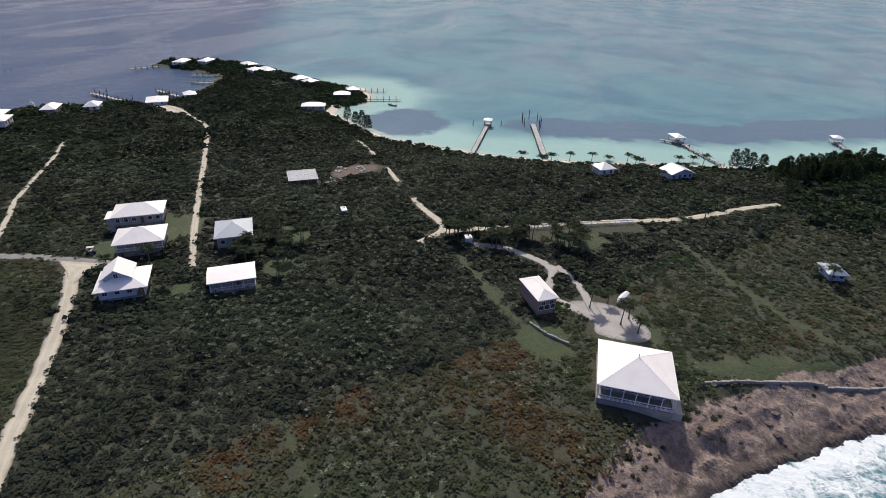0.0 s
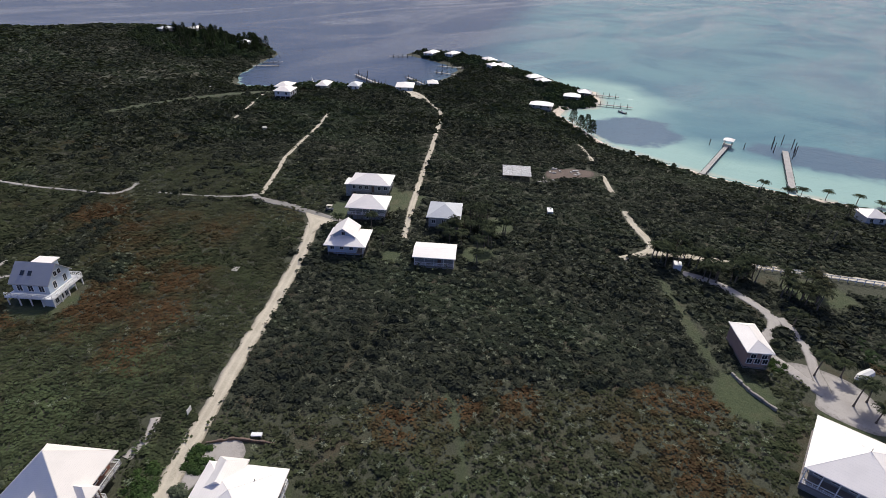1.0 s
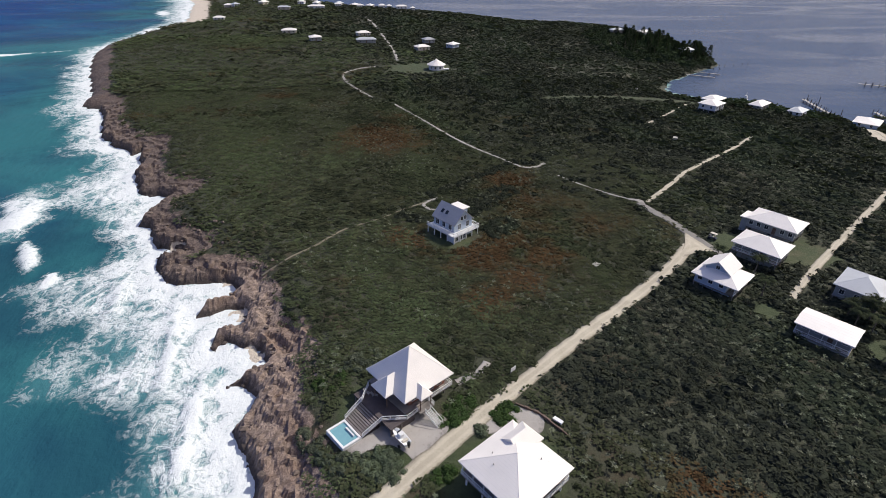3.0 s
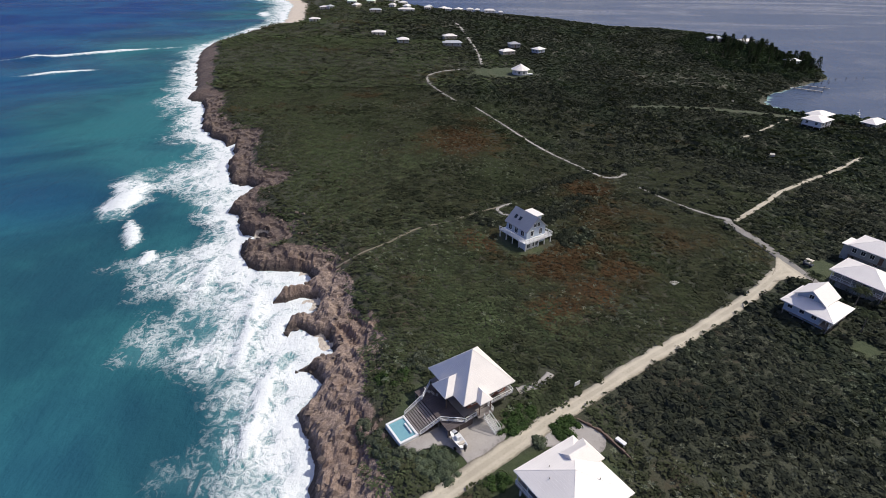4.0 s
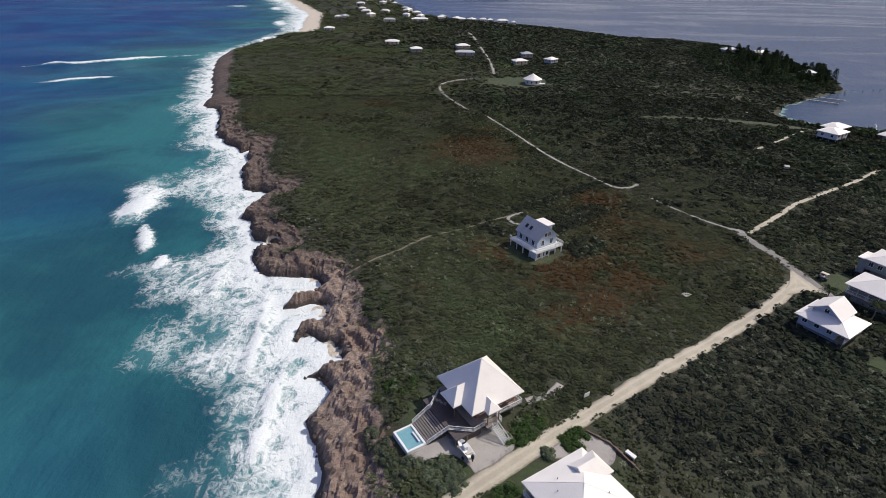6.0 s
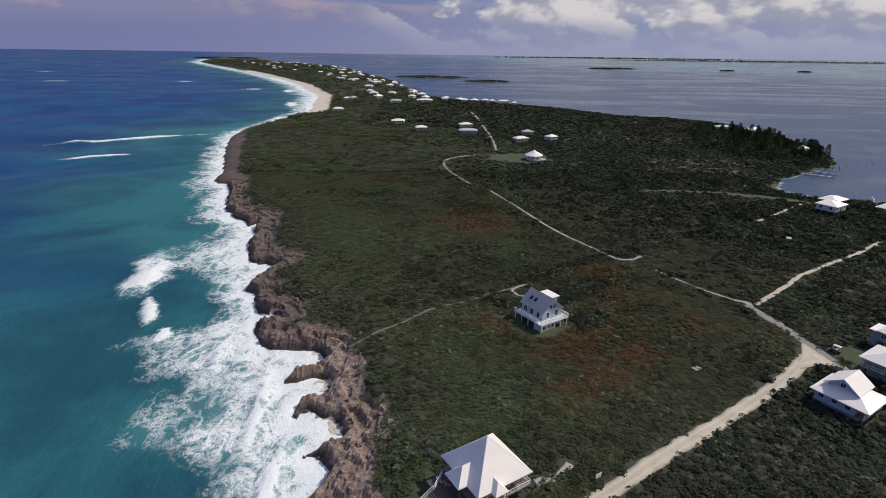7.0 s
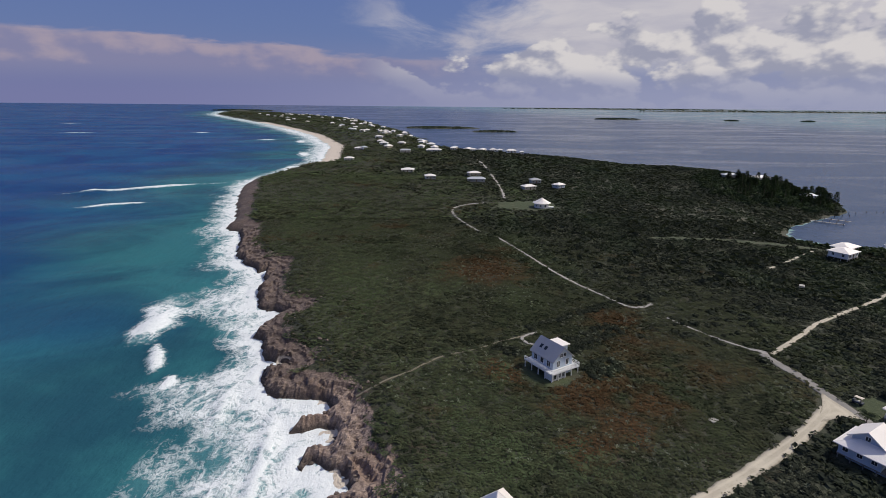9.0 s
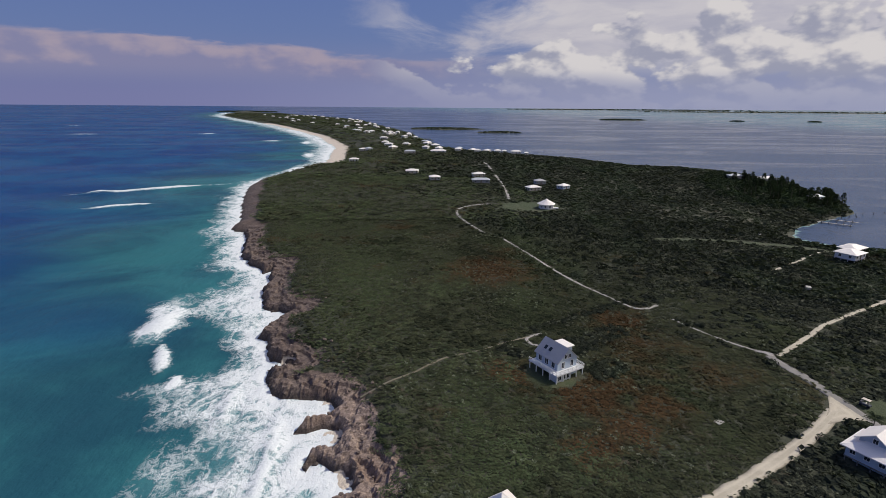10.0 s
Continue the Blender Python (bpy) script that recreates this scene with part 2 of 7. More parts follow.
def ground_material():
    m, T, b = material("soil_rock_and_sand")
    p = T.place()
    rock, sand, lawn = T.attr("rock"), T.attr("sand"), T.attr("lawn")
    n1, n2, n3 = T.noise(p, 0.10, 6.0, 0.65), T.noise(p, 0.9, 7.0, 0.7), T.noise(p, 5.0, 4.0, 0.7)
    soil = T.mix(T.ramp(n2, 0.3, 0.7), (0.034, 0.038, 0.021), (0.050, 0.054, 0.030))
    soil = T.mix(T.ramp(n1, 0.5, 0.7, 0.0, 0.6), soil, (0.062, 0.040, 0.019))
    grass = T.mix(T.ramp(n2, 0.3, 0.75), (0.034, 0.050, 0.018), (0.056, 0.072, 0.028))
    grass = T.mix(T.ramp(n1, 0.5, 0.75, 0.0, 0.7), grass, (0.11, 0.095, 0.052))
    sep = T.node("ShaderNodeSeparateXYZ")
    T.put(sep.inputs[0], p)
    wet = T.ramp(T.math("ADD", sep.outputs[2], T.math("MULTIPLY", n2, 1.6)), 1.3, 2.7, 1.0, 0.0)
    stone = T.mix(T.ramp(n2, 0.33, 0.68), (0.175, 0.128, 0.106), (0.40, 0.305, 0.25))
    stone = T.mix(T.ramp(n1, 0.45, 0.7, 0.0, 0.65), stone, (0.235, 0.150, 0.108))
    stone = T.mix(T.ramp(n3, 0.58, 0.78, 0.0, 0.4), stone, (0.07, 0.056, 0.048))
    crack = T.node("ShaderNodeTexVoronoi", feature="DISTANCE_TO_EDGE")
    T.put(crack.inputs["Vector"], T.scaled(p, (1.0, 0.55, 1.0)))
    crack.inputs["Scale"].default_value, crack.inputs["Detail"].default_value, crack.inputs["Roughness"].default_value = 0.55, 3.0, 0.8
    joint = T.ramp(T.math("ADD", crack.outputs["Distance"], T.math("MULTIPLY", T.math("SUBTRACT", n2, 0.5), 0.12)), 0.0, 0.10, 1.0, 0.0)
    stone = T.mix(T.math("MULTIPLY", joint, 0.28), stone, (0.028, 0.022, 0.020))
    stone = T.mix(T.math("MULTIPLY", T.attr("black"), T.ramp(n2, 0.2, 0.75, 0.9, 0.5)), stone, (0.060, 0.043, 0.038))
    stone = T.mix(T.math("MULTIPLY", wet, 0.8), stone, (0.045, 0.036, 0.032))
    beach = T.mix(T.ramp(n2, 0.3, 0.7), (0.64, 0.56, 0.46), (0.50, 0.43, 0.35))
    c = T.mix(lawn, soil, grass)
    c = T.mix(T.ramp(T.math("ADD", rock, T.math("MULTIPLY", T.math("SUBTRACT", n2, 0.5), 0.9)), 0.35, 0.6), c, stone)
    c = T.mix(T.ramp(T.math("ADD", sand, T.math("MULTIPLY", T.math("SUBTRACT", n2, 0.5), 0.5)), 0.35, 0.6), c, beach)
    T.put(b.inputs["Base Color"], c)
    b.inputs["Roughness"].default_value = 0.92
    deep = T.math("MULTIPLY", T.math("MULTIPLY", joint, rock), -0.5)
    bump(T, b, T.math("ADD", deep, T.math("ADD", n2, T.math("MULTIPLY", n3, 0.25))), 0.8, 0.35)
    return m


def road_material(name, pale, worn, track=0.5):
    m, T, b = material(name)
    p = T.place()
    across = T.attr("across")
    n1, n2, n3 = T.noise(p, 0.18, 5.0, 0.6), T.noise(p, 1.6, 6.0, 0.7), T.noise(p, 12.0, 3.0, 0.7)
    c = T.mix(T.ramp(n1, 0.3, 0.7), pale, worn)
    c = T.mix(T.ramp(n2, 0.5, 0.78, 0.0, 0.5), c, tuple(v * 0.6 for v in worn))
    mid = T.ramp(T.math("ABSOLUTE", T.math("SUBTRACT", T.math("ABSOLUTE", across), 0.42)), 0.05, 0.25, track, 0.0)
    c = T.mix(T.math("MULTIPLY", mid, T.ramp(n2, 0.2, 0.7)), c, tuple(min(1, v * 1.25) for v in pale))
    edge = T.ramp(T.math("ADD", T.math("ABSOLUTE", across), T.math("MULTIPLY", n2, 0.5)), 1.0, 1.28)
    c = T.mix(T.math("MULTIPLY", edge, 0.8), c, tuple(v * 0.42 for v in worn))
    T.put(b.inputs["Base Color"], c)
    b.inputs["Roughness"].default_value = 0.93
    bump(T, b, T.math("ADD", n2, T.math("MULTIPLY", n3, 0.4)), 0.6, 0.12)
    return m


def sea_material():
    """Clear water over sand and weed, with churned foam where the swell breaks."""
    m, T, b = material("sea_water")
    p = T.place()
    shoal, bay, foam, weed, harbour = (T.attr(k) for k in ("shoal", "bay", "foam", "weed", "harbour"))
    n1 = T.noise(p, 0.012, 5.0, 0.6, 0.6)
    n2 = T.noise(p, 0.05, 5.0, 0.6, 0.3)
    deep = T.mix(T.ramp(n1, 0.35, 0.68), (0.008, 0.042, 0.150), (0.011, 0.078, 0.190))
    mid = T.mix(T.ramp(n1, 0.38, 0.62), (0.017, 0.074, 0.104), (0.031, 0.142, 0.160))
    ocean = T.mix(T.ramp(shoal, 0.08, 0.5), deep, mid)
    ocean = T.mix(T.ramp(shoal, 0.6, 1.0, 0.0, 0.7), ocean, (0.10, 0.27, 0.27))
    flat = T.mix(T.ramp(n1, 0.35, 0.65), (0.088, 0.190, 0.245), (0.138, 0.270, 0.300))
    flat = T.mix(harbour, flat, (0.048, 0.080, 0.150))
    flat = T.mix(T.ramp(shoal, 0.20, 0.55), flat, (0.31, 0.47, 0.43))
    flat = T.mix(T.ramp(T.math("ADD", weed, T.math("MULTIPLY", T.math("SUBTRACT", n2, 0.5), 0.9)), 0.40, 0.62), flat, (0.105, 0.165, 0.225))
    flat = T.mix(T.ramp(shoal, 0.85, 1.0), flat, (0.46, 0.48, 0.40))
    c = T.mix(bay, ocean, flat)
    # lace of foam: fine torn threads drawn out by the backwash, closing up towards the rocks
    t1 = T.noise(T.scaled(p, (1.0, 0.7, 1.0)), 0.17, 5.0, 0.6, 0.9)
    t2 = T.noise(p, 0.55, 4.0, 0.6, 0.7)
    r1 = T.ramp(T.math("ABSOLUTE", T.math("SUBTRACT", t1, 0.5)), 0.0, 0.15, 1.0, 0.0)
    r2 = T.ramp(T.math("ABSOLUTE", T.math("SUBTRACT", t2, 0.5)), 0.0, 0.16, 1.0, 0.0)
    churn = T.ramp(T.noise(p, 0.09, 8.0, 0.68, 0.4), 0.3, 0.7, smooth=False)
    fine = T.noise(p, 1.4, 5.0, 0.7)
    have = T.math("ADD", T.math("MULTIPLY", r1, 0.36), T.math("ADD", T.math("MULTIPLY", r2, 0.26), T.math("MULTIPLY", churn, 0.5)))
    f = T.ramp(T.math("MULTIPLY_ADD", foam, 0.95, have), 0.84, 1.62)
    f = T.math("MULTIPLY", f, T.ramp(foam, 0.0, 0.12))
    c = T.mix(T.math("MULTIPLY", T.ramp(foam, 0.1, 0.8), 0.55), c, (0.13, 0.32, 0.34))
    c = T.mix(f, c, T.mix(fine, (0.60, 0.66, 0.67), (0.84, 0.85, 0.84)))
    w1, w2 = T.noise(T.scaled(p, (1.0, 0.55, 1.0)), 0.16, 6.0, 0.62), T.noise(p, 1.1, 4.0, 0.6)
    h = T.math("ADD", T.math("MULTIPLY", w1, 1.0), T.math("ADD", T.math("MULTIPLY", w2, 0.16), T.math("MULTIPLY", f, 0.45)))
    bp = T.node("ShaderNodeBump")
    bp.inputs["Strength"].default_value = 0.6
    bp.inputs["Distance"].default_value = 1.1
    T.put(bp.inputs["Height"], h)
    T.t.nodes.remove(b)
    body = T.node("ShaderNodeBsdfDiffuse")
    T.put(body.inputs["Color"], c)
    T.put(body.inputs["Normal"], bp.outputs[0])
    shine = T.node("ShaderNodeBsdfGlossy")
    shine.inputs["Roughness"].default_value = 0.14
    T.put(shine.inputs["Normal"], bp.outputs[0])
    fres = T.node("ShaderNodeFresnel")
    fres.inputs["IOR"].default_value = 1.33
    T.put(fres.inputs["Normal"], bp.outputs[0])
    # a choppy surface hides the mirror at low angles: less of it on the ruffled ocean than in the lee
    slick = T.ramp(T.noise(T.scaled(p, (0.5, 1.6, 1.0)), 0.006, 6.0, 0.62, 1.2), 0.42, 0.62, 0.72, 1.25)
    gloss = T.math("MULTIPLY", T.math("MULTIPLY", T.math("MULTIPLY", fres.outputs[0], slick), T.ramp(bay, 0.0, 1.0, 0.38, 0.68)), T.math("SUBTRACT", 1.0, f))
    both = T.node("ShaderNodeMixShader")
    T.put(both.inputs[0], gloss)
    T.put(both.inputs[1], body.outputs[0])
    T.put(both.inputs[2], shine.outputs[0])
    out = [n for n in T.t.nodes if n.type == "OUTPUT_MATERIAL"][0]
    T.put(out.inputs[0], both.outputs[0])
    return m


def glass_material():
    m, T, b = material("window_glass")
    n = T.noise(T.place(), 0.8, 3.0)
    T.put(b.inputs["Base Color"], T.mix(n, (0.015, 0.02, 0.028), (0.04, 0.05, 0.06)))
    b.inputs["Roughness"].default_value = 0.06
    return m


def pool_material():
    m, T, b = material("pool_water")
    p = T.place()
    T.put(b.inputs["Base Color"], T.mix(T.noise(p, 1.5, 3.0), (0.16, 0.34, 0.39), (0.21, 0.40, 0.44)))
    b.inputs["Roughness"].default_value = 0.05
    bump(T, b, T.noise(p, 4.0, 3.0), 0.3, 0.03)
    return m


GROUND, SEA, GLASS, POOL = ground_material(), sea_material(), glass_material(), pool_material()
SAND_ROAD = road_material("sand_road", (0.50, 0.45, 0.352), (0.40, 0.355, 0.275))
GRIT_ROAD = road_material("grey_grit_road", (0.36, 0.34, 0.31), (0.29, 0.27, 0.25))
ASPHALT = road_material("worn_asphalt", (0.25, 0.235, 0.215), (0.19, 0.18, 0.165), 0.2)
PAVING = road_material("pale_paving", (0.40, 0.37, 0.34), (0.33, 0.305, 0.28), 0.1)
BARE_DIRT = road_material("bare_dirt", (0.135, 0.098, 0.078), (0.10, 0.072, 0.056), 0.1)
TRACK = road_material("trodden_track", (0.20, 0.175, 0.125), (0.14, 0.125, 0.085), 0.1)
SCRUB = foliage("scrub_leaves", (0.029, 0.034, 0.021), (0.040, 0.045, 0.028), (0.088, 0.049, 0.024), 0.85, spots=RUST, fleck=0.12)
HEATH = foliage("heath_leaves", (0.044, 0.050, 0.030), (0.056, 0.061, 0.037), (0.116, 0.066, 0.034), 0.85, spots=RUST, fleck=0.1)
BUSH = foliage("bush_leaves", (0.036, 0.041, 0.031), (0.050, 0.056, 0.041), (0.064, 0.044, 0.029), 0.5, fleck=0.15)
TURF = foliage("shore_heath_leaves", (0.060, 0.074, 0.041), (0.079, 0.091, 0.052), (0.130, 0.084, 0.047), 0.4, fleck=0.1)
VINE = foliage("vine_leaves", (0.031, 0.050, 0.023), (0.044, 0.065, 0.032), (0.061, 0.051, 0.023), 0.15, fleck=0.15)
GREY_BUSH = foliage("grey_shrub_leaves", (0.081, 0.093, 0.068), (0.119, 0.132, 0.095), (0.102, 0.085, 0.060), 0.2)
GREEN_BUSH = foliage("bright_shrub_leaves", (0.041, 0.065, 0.023), (0.061, 0.090, 0.038), (0.090, 0.081, 0.027), 0.0)
THATCH = foliage("thatch_palm_leaves", (0.112, 0.120, 0.088), (0.165, 0.172, 0.132), (0.18, 0.14, 0.09), 0.2)
PALM = foliage("coconut_fronds", (0.043, 0.053, 0.031), (0.072, 0.081, 0.049), (0.128, 0.098, 0.051), 0.5)
PINE = foliage("casuarina_needles", (0.034, 0.046, 0.027), (0.050, 0.064, 0.037), (0.07, 0.055, 0.03), 0.2)

# ---- the island's plan ----
OCEAN_FAR = [(-1150, 2950), (-1010, 2480), (-760, 2050), (-517, 1644), (-372, 1369), (-267, 1155), (-182, 904), (-151, 693), (-160, 624), (-171, 567), (-179, 527), (-179, 494),
             (-163, 435), (-149, 391), (-133, 340), (-131, 323), (-120, 318), (-112, 293), (-108, 274), (-97, 254), (-91, 250), (-83, 239), (-80, 242.5), (-77, 224), (-73, 202), (-68, 195.5)]
OCEAN_COVES = [(-56.5, 189), (-60, 185), (-63.4, 178), (-62.8, 168), (-59, 166), (-56.3, 156), (-52.7, 152), (-44.9, 146.6), (-48.7, 145.9), (-52, 146), (-51, 139.3), (-48, 132.8), (-44.6, 130.3),
               (-38.9, 129.7), (-32.5, 129.4), (-29.1, 125.8), (-28, 123.3), (-30.1, 120.6), (-35.1, 119.5), (-36.8, 114.7), (-34.9, 114.9), (-29.7, 116.4), (-25.8, 115.8), (-24.6, 112.1),
               (-24.8, 108.3), (-28.4, 108.1), (-31.5, 106.1), (-30.7, 100.4), (-29.8, 102.9), (-27.4, 102.9), (-24.3, 100.3), (-20.3, 98.7), (-18.7, 95), (-19.4, 92.5), (-22.5, 91.7), (-24.8, 88.7)]
OCEAN_NEAR = [(-22, 87.3), (-20.1, 84.5), (-21.6, 80.1), (-23.5, 76), (-21.6, 71.6), (-19, 67), (-17.6, 62), (-16, 50), (-6, 26), (20, 0), (46, -20), (68, -34), (79, -50)]
OCEAN_SOUTH = [(86, -61), (92, -74), (108, -105), (150, -165), (225, -240), (330, -300)]
BEACH_COAST = [(310, -215), (278, -155), (258, -106), (254, -77), (248, -46), (243, -16), (241, 2), (241, 23), (244, 45), (248, 65), (255, 82), (274, 104), (289, 121),
               (305, 124), (318, 112), (336, 114), (360, 127), (364, 148), (377, 167), (391, 196), (406, 222), (418, 248), (420, 275), (415, 303), (403, 316)]
HARBOUR_COAST = [(380, 312), (379, 294), (370, 264), (359, 238), (331, 229), (304, 224), (277, 232), (268, 250), (259, 261), (254, 277), (246, 286), (225, 290), (212, 311),
                 (230, 338), (266, 362), (306, 388), (326, 425), (350, 530), (332, 606), (293, 636), (241, 662), (202, 721), (121, 788), (58, 835), (-3, 918), (-25, 1039),
                 (-88, 1333), (-292, 1976), (-538, 2348), (-836, 2750), (-1000, 3000)]
ROADS = {  # name: half width, material, points
    "main_sand_road": (1.75, SAND_ROAD, [(-12, 42.5), (0, 50.5), (16.5, 62.2), (20.6, 64.8), (25.3, 68.3), (30.5, 71.6), (36.4, 75.3), (47.9, 82.8), (61.3, 90.9), (78.6, 102), (89.4, 109.5), (97.9, 116.4)]),
    "tarred_lane": (1.6, ASPHALT, [(102.8, 108.6), (103.2, 113.7), (102.2, 122.6), (102, 131.8), (100.2, 139.2), (99.1, 146.6)]),
    "ridge_lane": (0.95, GRIT_ROAD, [(99.1, 146.6), (100.5, 147.5), (97, 150)]),
    "ridge_lane_middle": (0.5, GRIT_ROAD, [(97, 150), (93, 154.5), (88, 161.5), (84, 168.5), (81, 174)]),
    "ridge_lane_bend": (0.8, GRIT_ROAD, [(69.5, 184.6), (72.5, 182.8), (76, 183.4), (79, 185.4), (81.8, 187.6)]),
    "ridge_lane_north": (0.65, GRIT_ROAD, [(70, 184.2), (64, 196.5), (56.2, 212.7), (49, 233.6), (42, 256.6), (33.5, 283)]),
    "branch_lane": (0.9, SAND_ROAD, [(102, 146.5), (118.4, 158.5), (130, 168), (148, 179), (160.4, 186), (177, 196.5), (188, 204)]),
    "harbour_lane": (1.05, SAND_ROAD, [(107, 88), (117, 94.5), (129, 102), (150, 114.5), (174, 128.5), (198, 143), (221, 157), (232, 166), (241, 179), (249, 190), (256, 203)]),
    "ocean_track": (0.42, TRACK, [(-21.4, 125.0), (-15.5, 128.8), (-7.8, 134.6), (-2.9, 139.9), (2.2, 144.2), (9.4, 147.4), (15.0, 150.5), (20.9, 154.7), (27.0, 157.9), (32.8, 161.3)]),
    "house_path": (0.6, GRIT_ROAD, [(32.8, 161.3), (28.5, 158.6), (27.2, 156.2), (28.6, 152.9), (31.0, 152.1)]),
    "beach_lane_south": (1.3, SAND_ROAD, [(136, 33), (145, 28), (151, 30), (158, 36), (168, 43)]),
    "beach_lane_middle": (1.0, SAND_ROAD, [(181, 52), (195, 61)]),
    "beach_lane_north": (0.95, SAND_ROAD, [(208, 70), (222, 79), (236, 88)]),
    "coast_road": (1.5, SAND_ROAD, [(145, 27), (150, 16), (154, 5), (160, -9), (168, -30), (173, -45), (181, -59), (190, -72), (197, -85)]),
    "north_track": (0.9, GRIT_ROAD, [(24, 296), (15, 325), (10, 350), (11.5, 364), (21, 376), (34, 381)]),
    "hill_track": (1.1, GRIT_ROAD, [(50, 395), (52.5, 434), (52.5, 511), (50.8, 612), (48, 660)]),
    "side_track": (0.75, SAND_ROAD, [(152, 231), (172, 246), (192, 261)]),
    "villa_drive": (1.5, PAVING, [(139, 17), (139, 8), (135, -1), (130, -6), (124, -6), (119, -5), (115, -6.5), (112, -12), (108.5, -18)]),
    "villa_loop": (1.2, PAVING, [(132, -7), (127, -11), (121, -14), (115, -15.5), (109, -18)]),
    "garden_path": (0.85, PAVING, [(19.5, 75), (24, 76.5), (27, 79.5)]),
    "boundary_strip": (1.1, None, [(132, 21), (119, 12), (105, 3)]),
    "fence_cut": (0.9, None, [(162, -40), (137, -53), (121, -62), (106, -77)]),
    "foot_trail": (0.3, None, [(65, 43), (59, 37), (55, 32.5), (48, 28)]),
    "long_clearing": (3.0, None, [(120, 286), (140, 285), (162, 281), (183, 273), (200, 264)]),
}
LAWNS = [(126, 109, 9, 12, 30), (112, 116, 7, 7, 30), (131, 72, 5, 7, 30), (113, 66, 6, 5, 30), (97, 85, 4, 3.5, 30), (98, -5, 7, 6.5, 30), (150, -14, 6, 9, 20), (101, -58, 4, 22, 12),
         (30.5, 134, 7, 8, 30), (62, 372, 22, 16, 0), (105, -24, 7, 7, 0), (9, 61, 9, 6, 32), (24, 54, 9, 8.5, 30), (3, 70, 6, 8, 30),
         (149, -84, 4, 4, 0), (14, 53, 3, 3, 30), (29, 63, 3.4, 3, 30)]      # x, y, half lengths, degrees


def smooth(a, lo, hi):
    t = np.clip((a - lo) / (hi - lo), 0, 1)
    return t * t * (3 - 2 * t)


def away(X, Y, line):
    """The distance of points from a line of straight pieces."""
    best = np.full(X.shape, 1e9)
    for (ax, ay), (bx, by) in zip(line, line[1:]):
        dx, dy = bx - ax, by - ay
        k = np.clip(((X - ax) * dx + (Y - ay) * dy) / (dx * dx + dy * dy), 0, 1)
        best = np.minimum(best, (X - ax - k * dx) ** 2 + (Y - ay - k * dy) ** 2)
    return np.sqrt(best)


OCEAN = OCEAN_FAR + OCEAN_COVES + OCEAN_NEAR + OCEAN_SOUTH
BAY = BEACH_COAST + HARBOUR_COAST
OUTLINE = OCEAN + BAY


def inside(X, Y):
    """Which points lie within the island's outline."""
    r = np.zeros(X.shape, bool)
    for (ax, ay), (bx, by) in zip(OUTLINE, OUTLINE[1:] + OUTLINE[:1]):
        if ay != by:
            r ^= ((ay > Y) != (by > Y)) & (X < (bx - ax) * (Y - ay) / (by - ay) + ax)
    return r


rng = np.random.default_rng(7)
LATTICE = rng.random((64, 64))


def grain(X, Y, size):
    """Smooth value noise, -1 to 1, with bumps of the given size."""
    u, v = X / size, Y / size
    i, j = np.floor(u).astype(int), np.floor(v).astype(int)
    fu, fv = u - i, v - j
    fu, fv = fu * fu * (3 - 2 * fu), fv * fv * (3 - 2 * fv)
    a, b_ = LATTICE[i % 64, j % 64], LATTICE[(i + 1) % 64, j % 64]
    c, d = LATTICE[i % 64, (j + 1) % 64], LATTICE[(i + 1) % 64, (j + 1) % 64]
    return 2 * ((a * (1 - fu) + b_ * fu) * (1 - fv) + (c * (1 - fu) + d * fu) * fv) - 1


def wobble(X, Y):
    """Bends the coast so that it is ragged at every scale."""
    k = 0.45 + 0.55 * smooth(Y, 150, 230)
    return X + k * (1.4 * grain(X, Y, 7.0) + 0.9 * grain(X + 31, Y, 2.7)), Y + k * (1.4 * grain(X, Y + 57, 7.0) + 0.9 * grain(X, Y + 17, 2.7))


def shore(X, Y):
    """Signed distances (positive on land) from the ocean coast and the bay coast."""
    Xw, Yw = wobble(X, Y)
    s = np.where(inside(Xw, Yw), 1.0, -1.0)
    return s * away(Xw, Yw, OCEAN), s * away(Xw, Yw, BAY)


def rock_width(Y):
    return np.interp(Y, [-60, 60, 85, 110, 135, 160, 200, 300, 450, 560, 680], [14, 12, 12.5, 10, 9, 9.5, 10.5, 12, 15, 14, 8])


COVES = [(-27.0, 113.2, 3.0, 2.6), (-23.0, 96.8, 4.2, 3.6), (-31.5, 126.8, 2.6, 2.2), (-47.5, 149.5, 3.0, 2.2)]      # pockets of wet sand: x, y, half lengths


def cove_sand(X, Y):
    m = np.zeros(X.shape)
    for cx, cy, hx, hy in COVES:
        m = np.maximum(m, 1 - smooth(np.hypot((X - cx) / hx, (Y - cy) / hy) + 0.2 * grain(X, Y, 1.7), 0.75, 1.1))
    return m


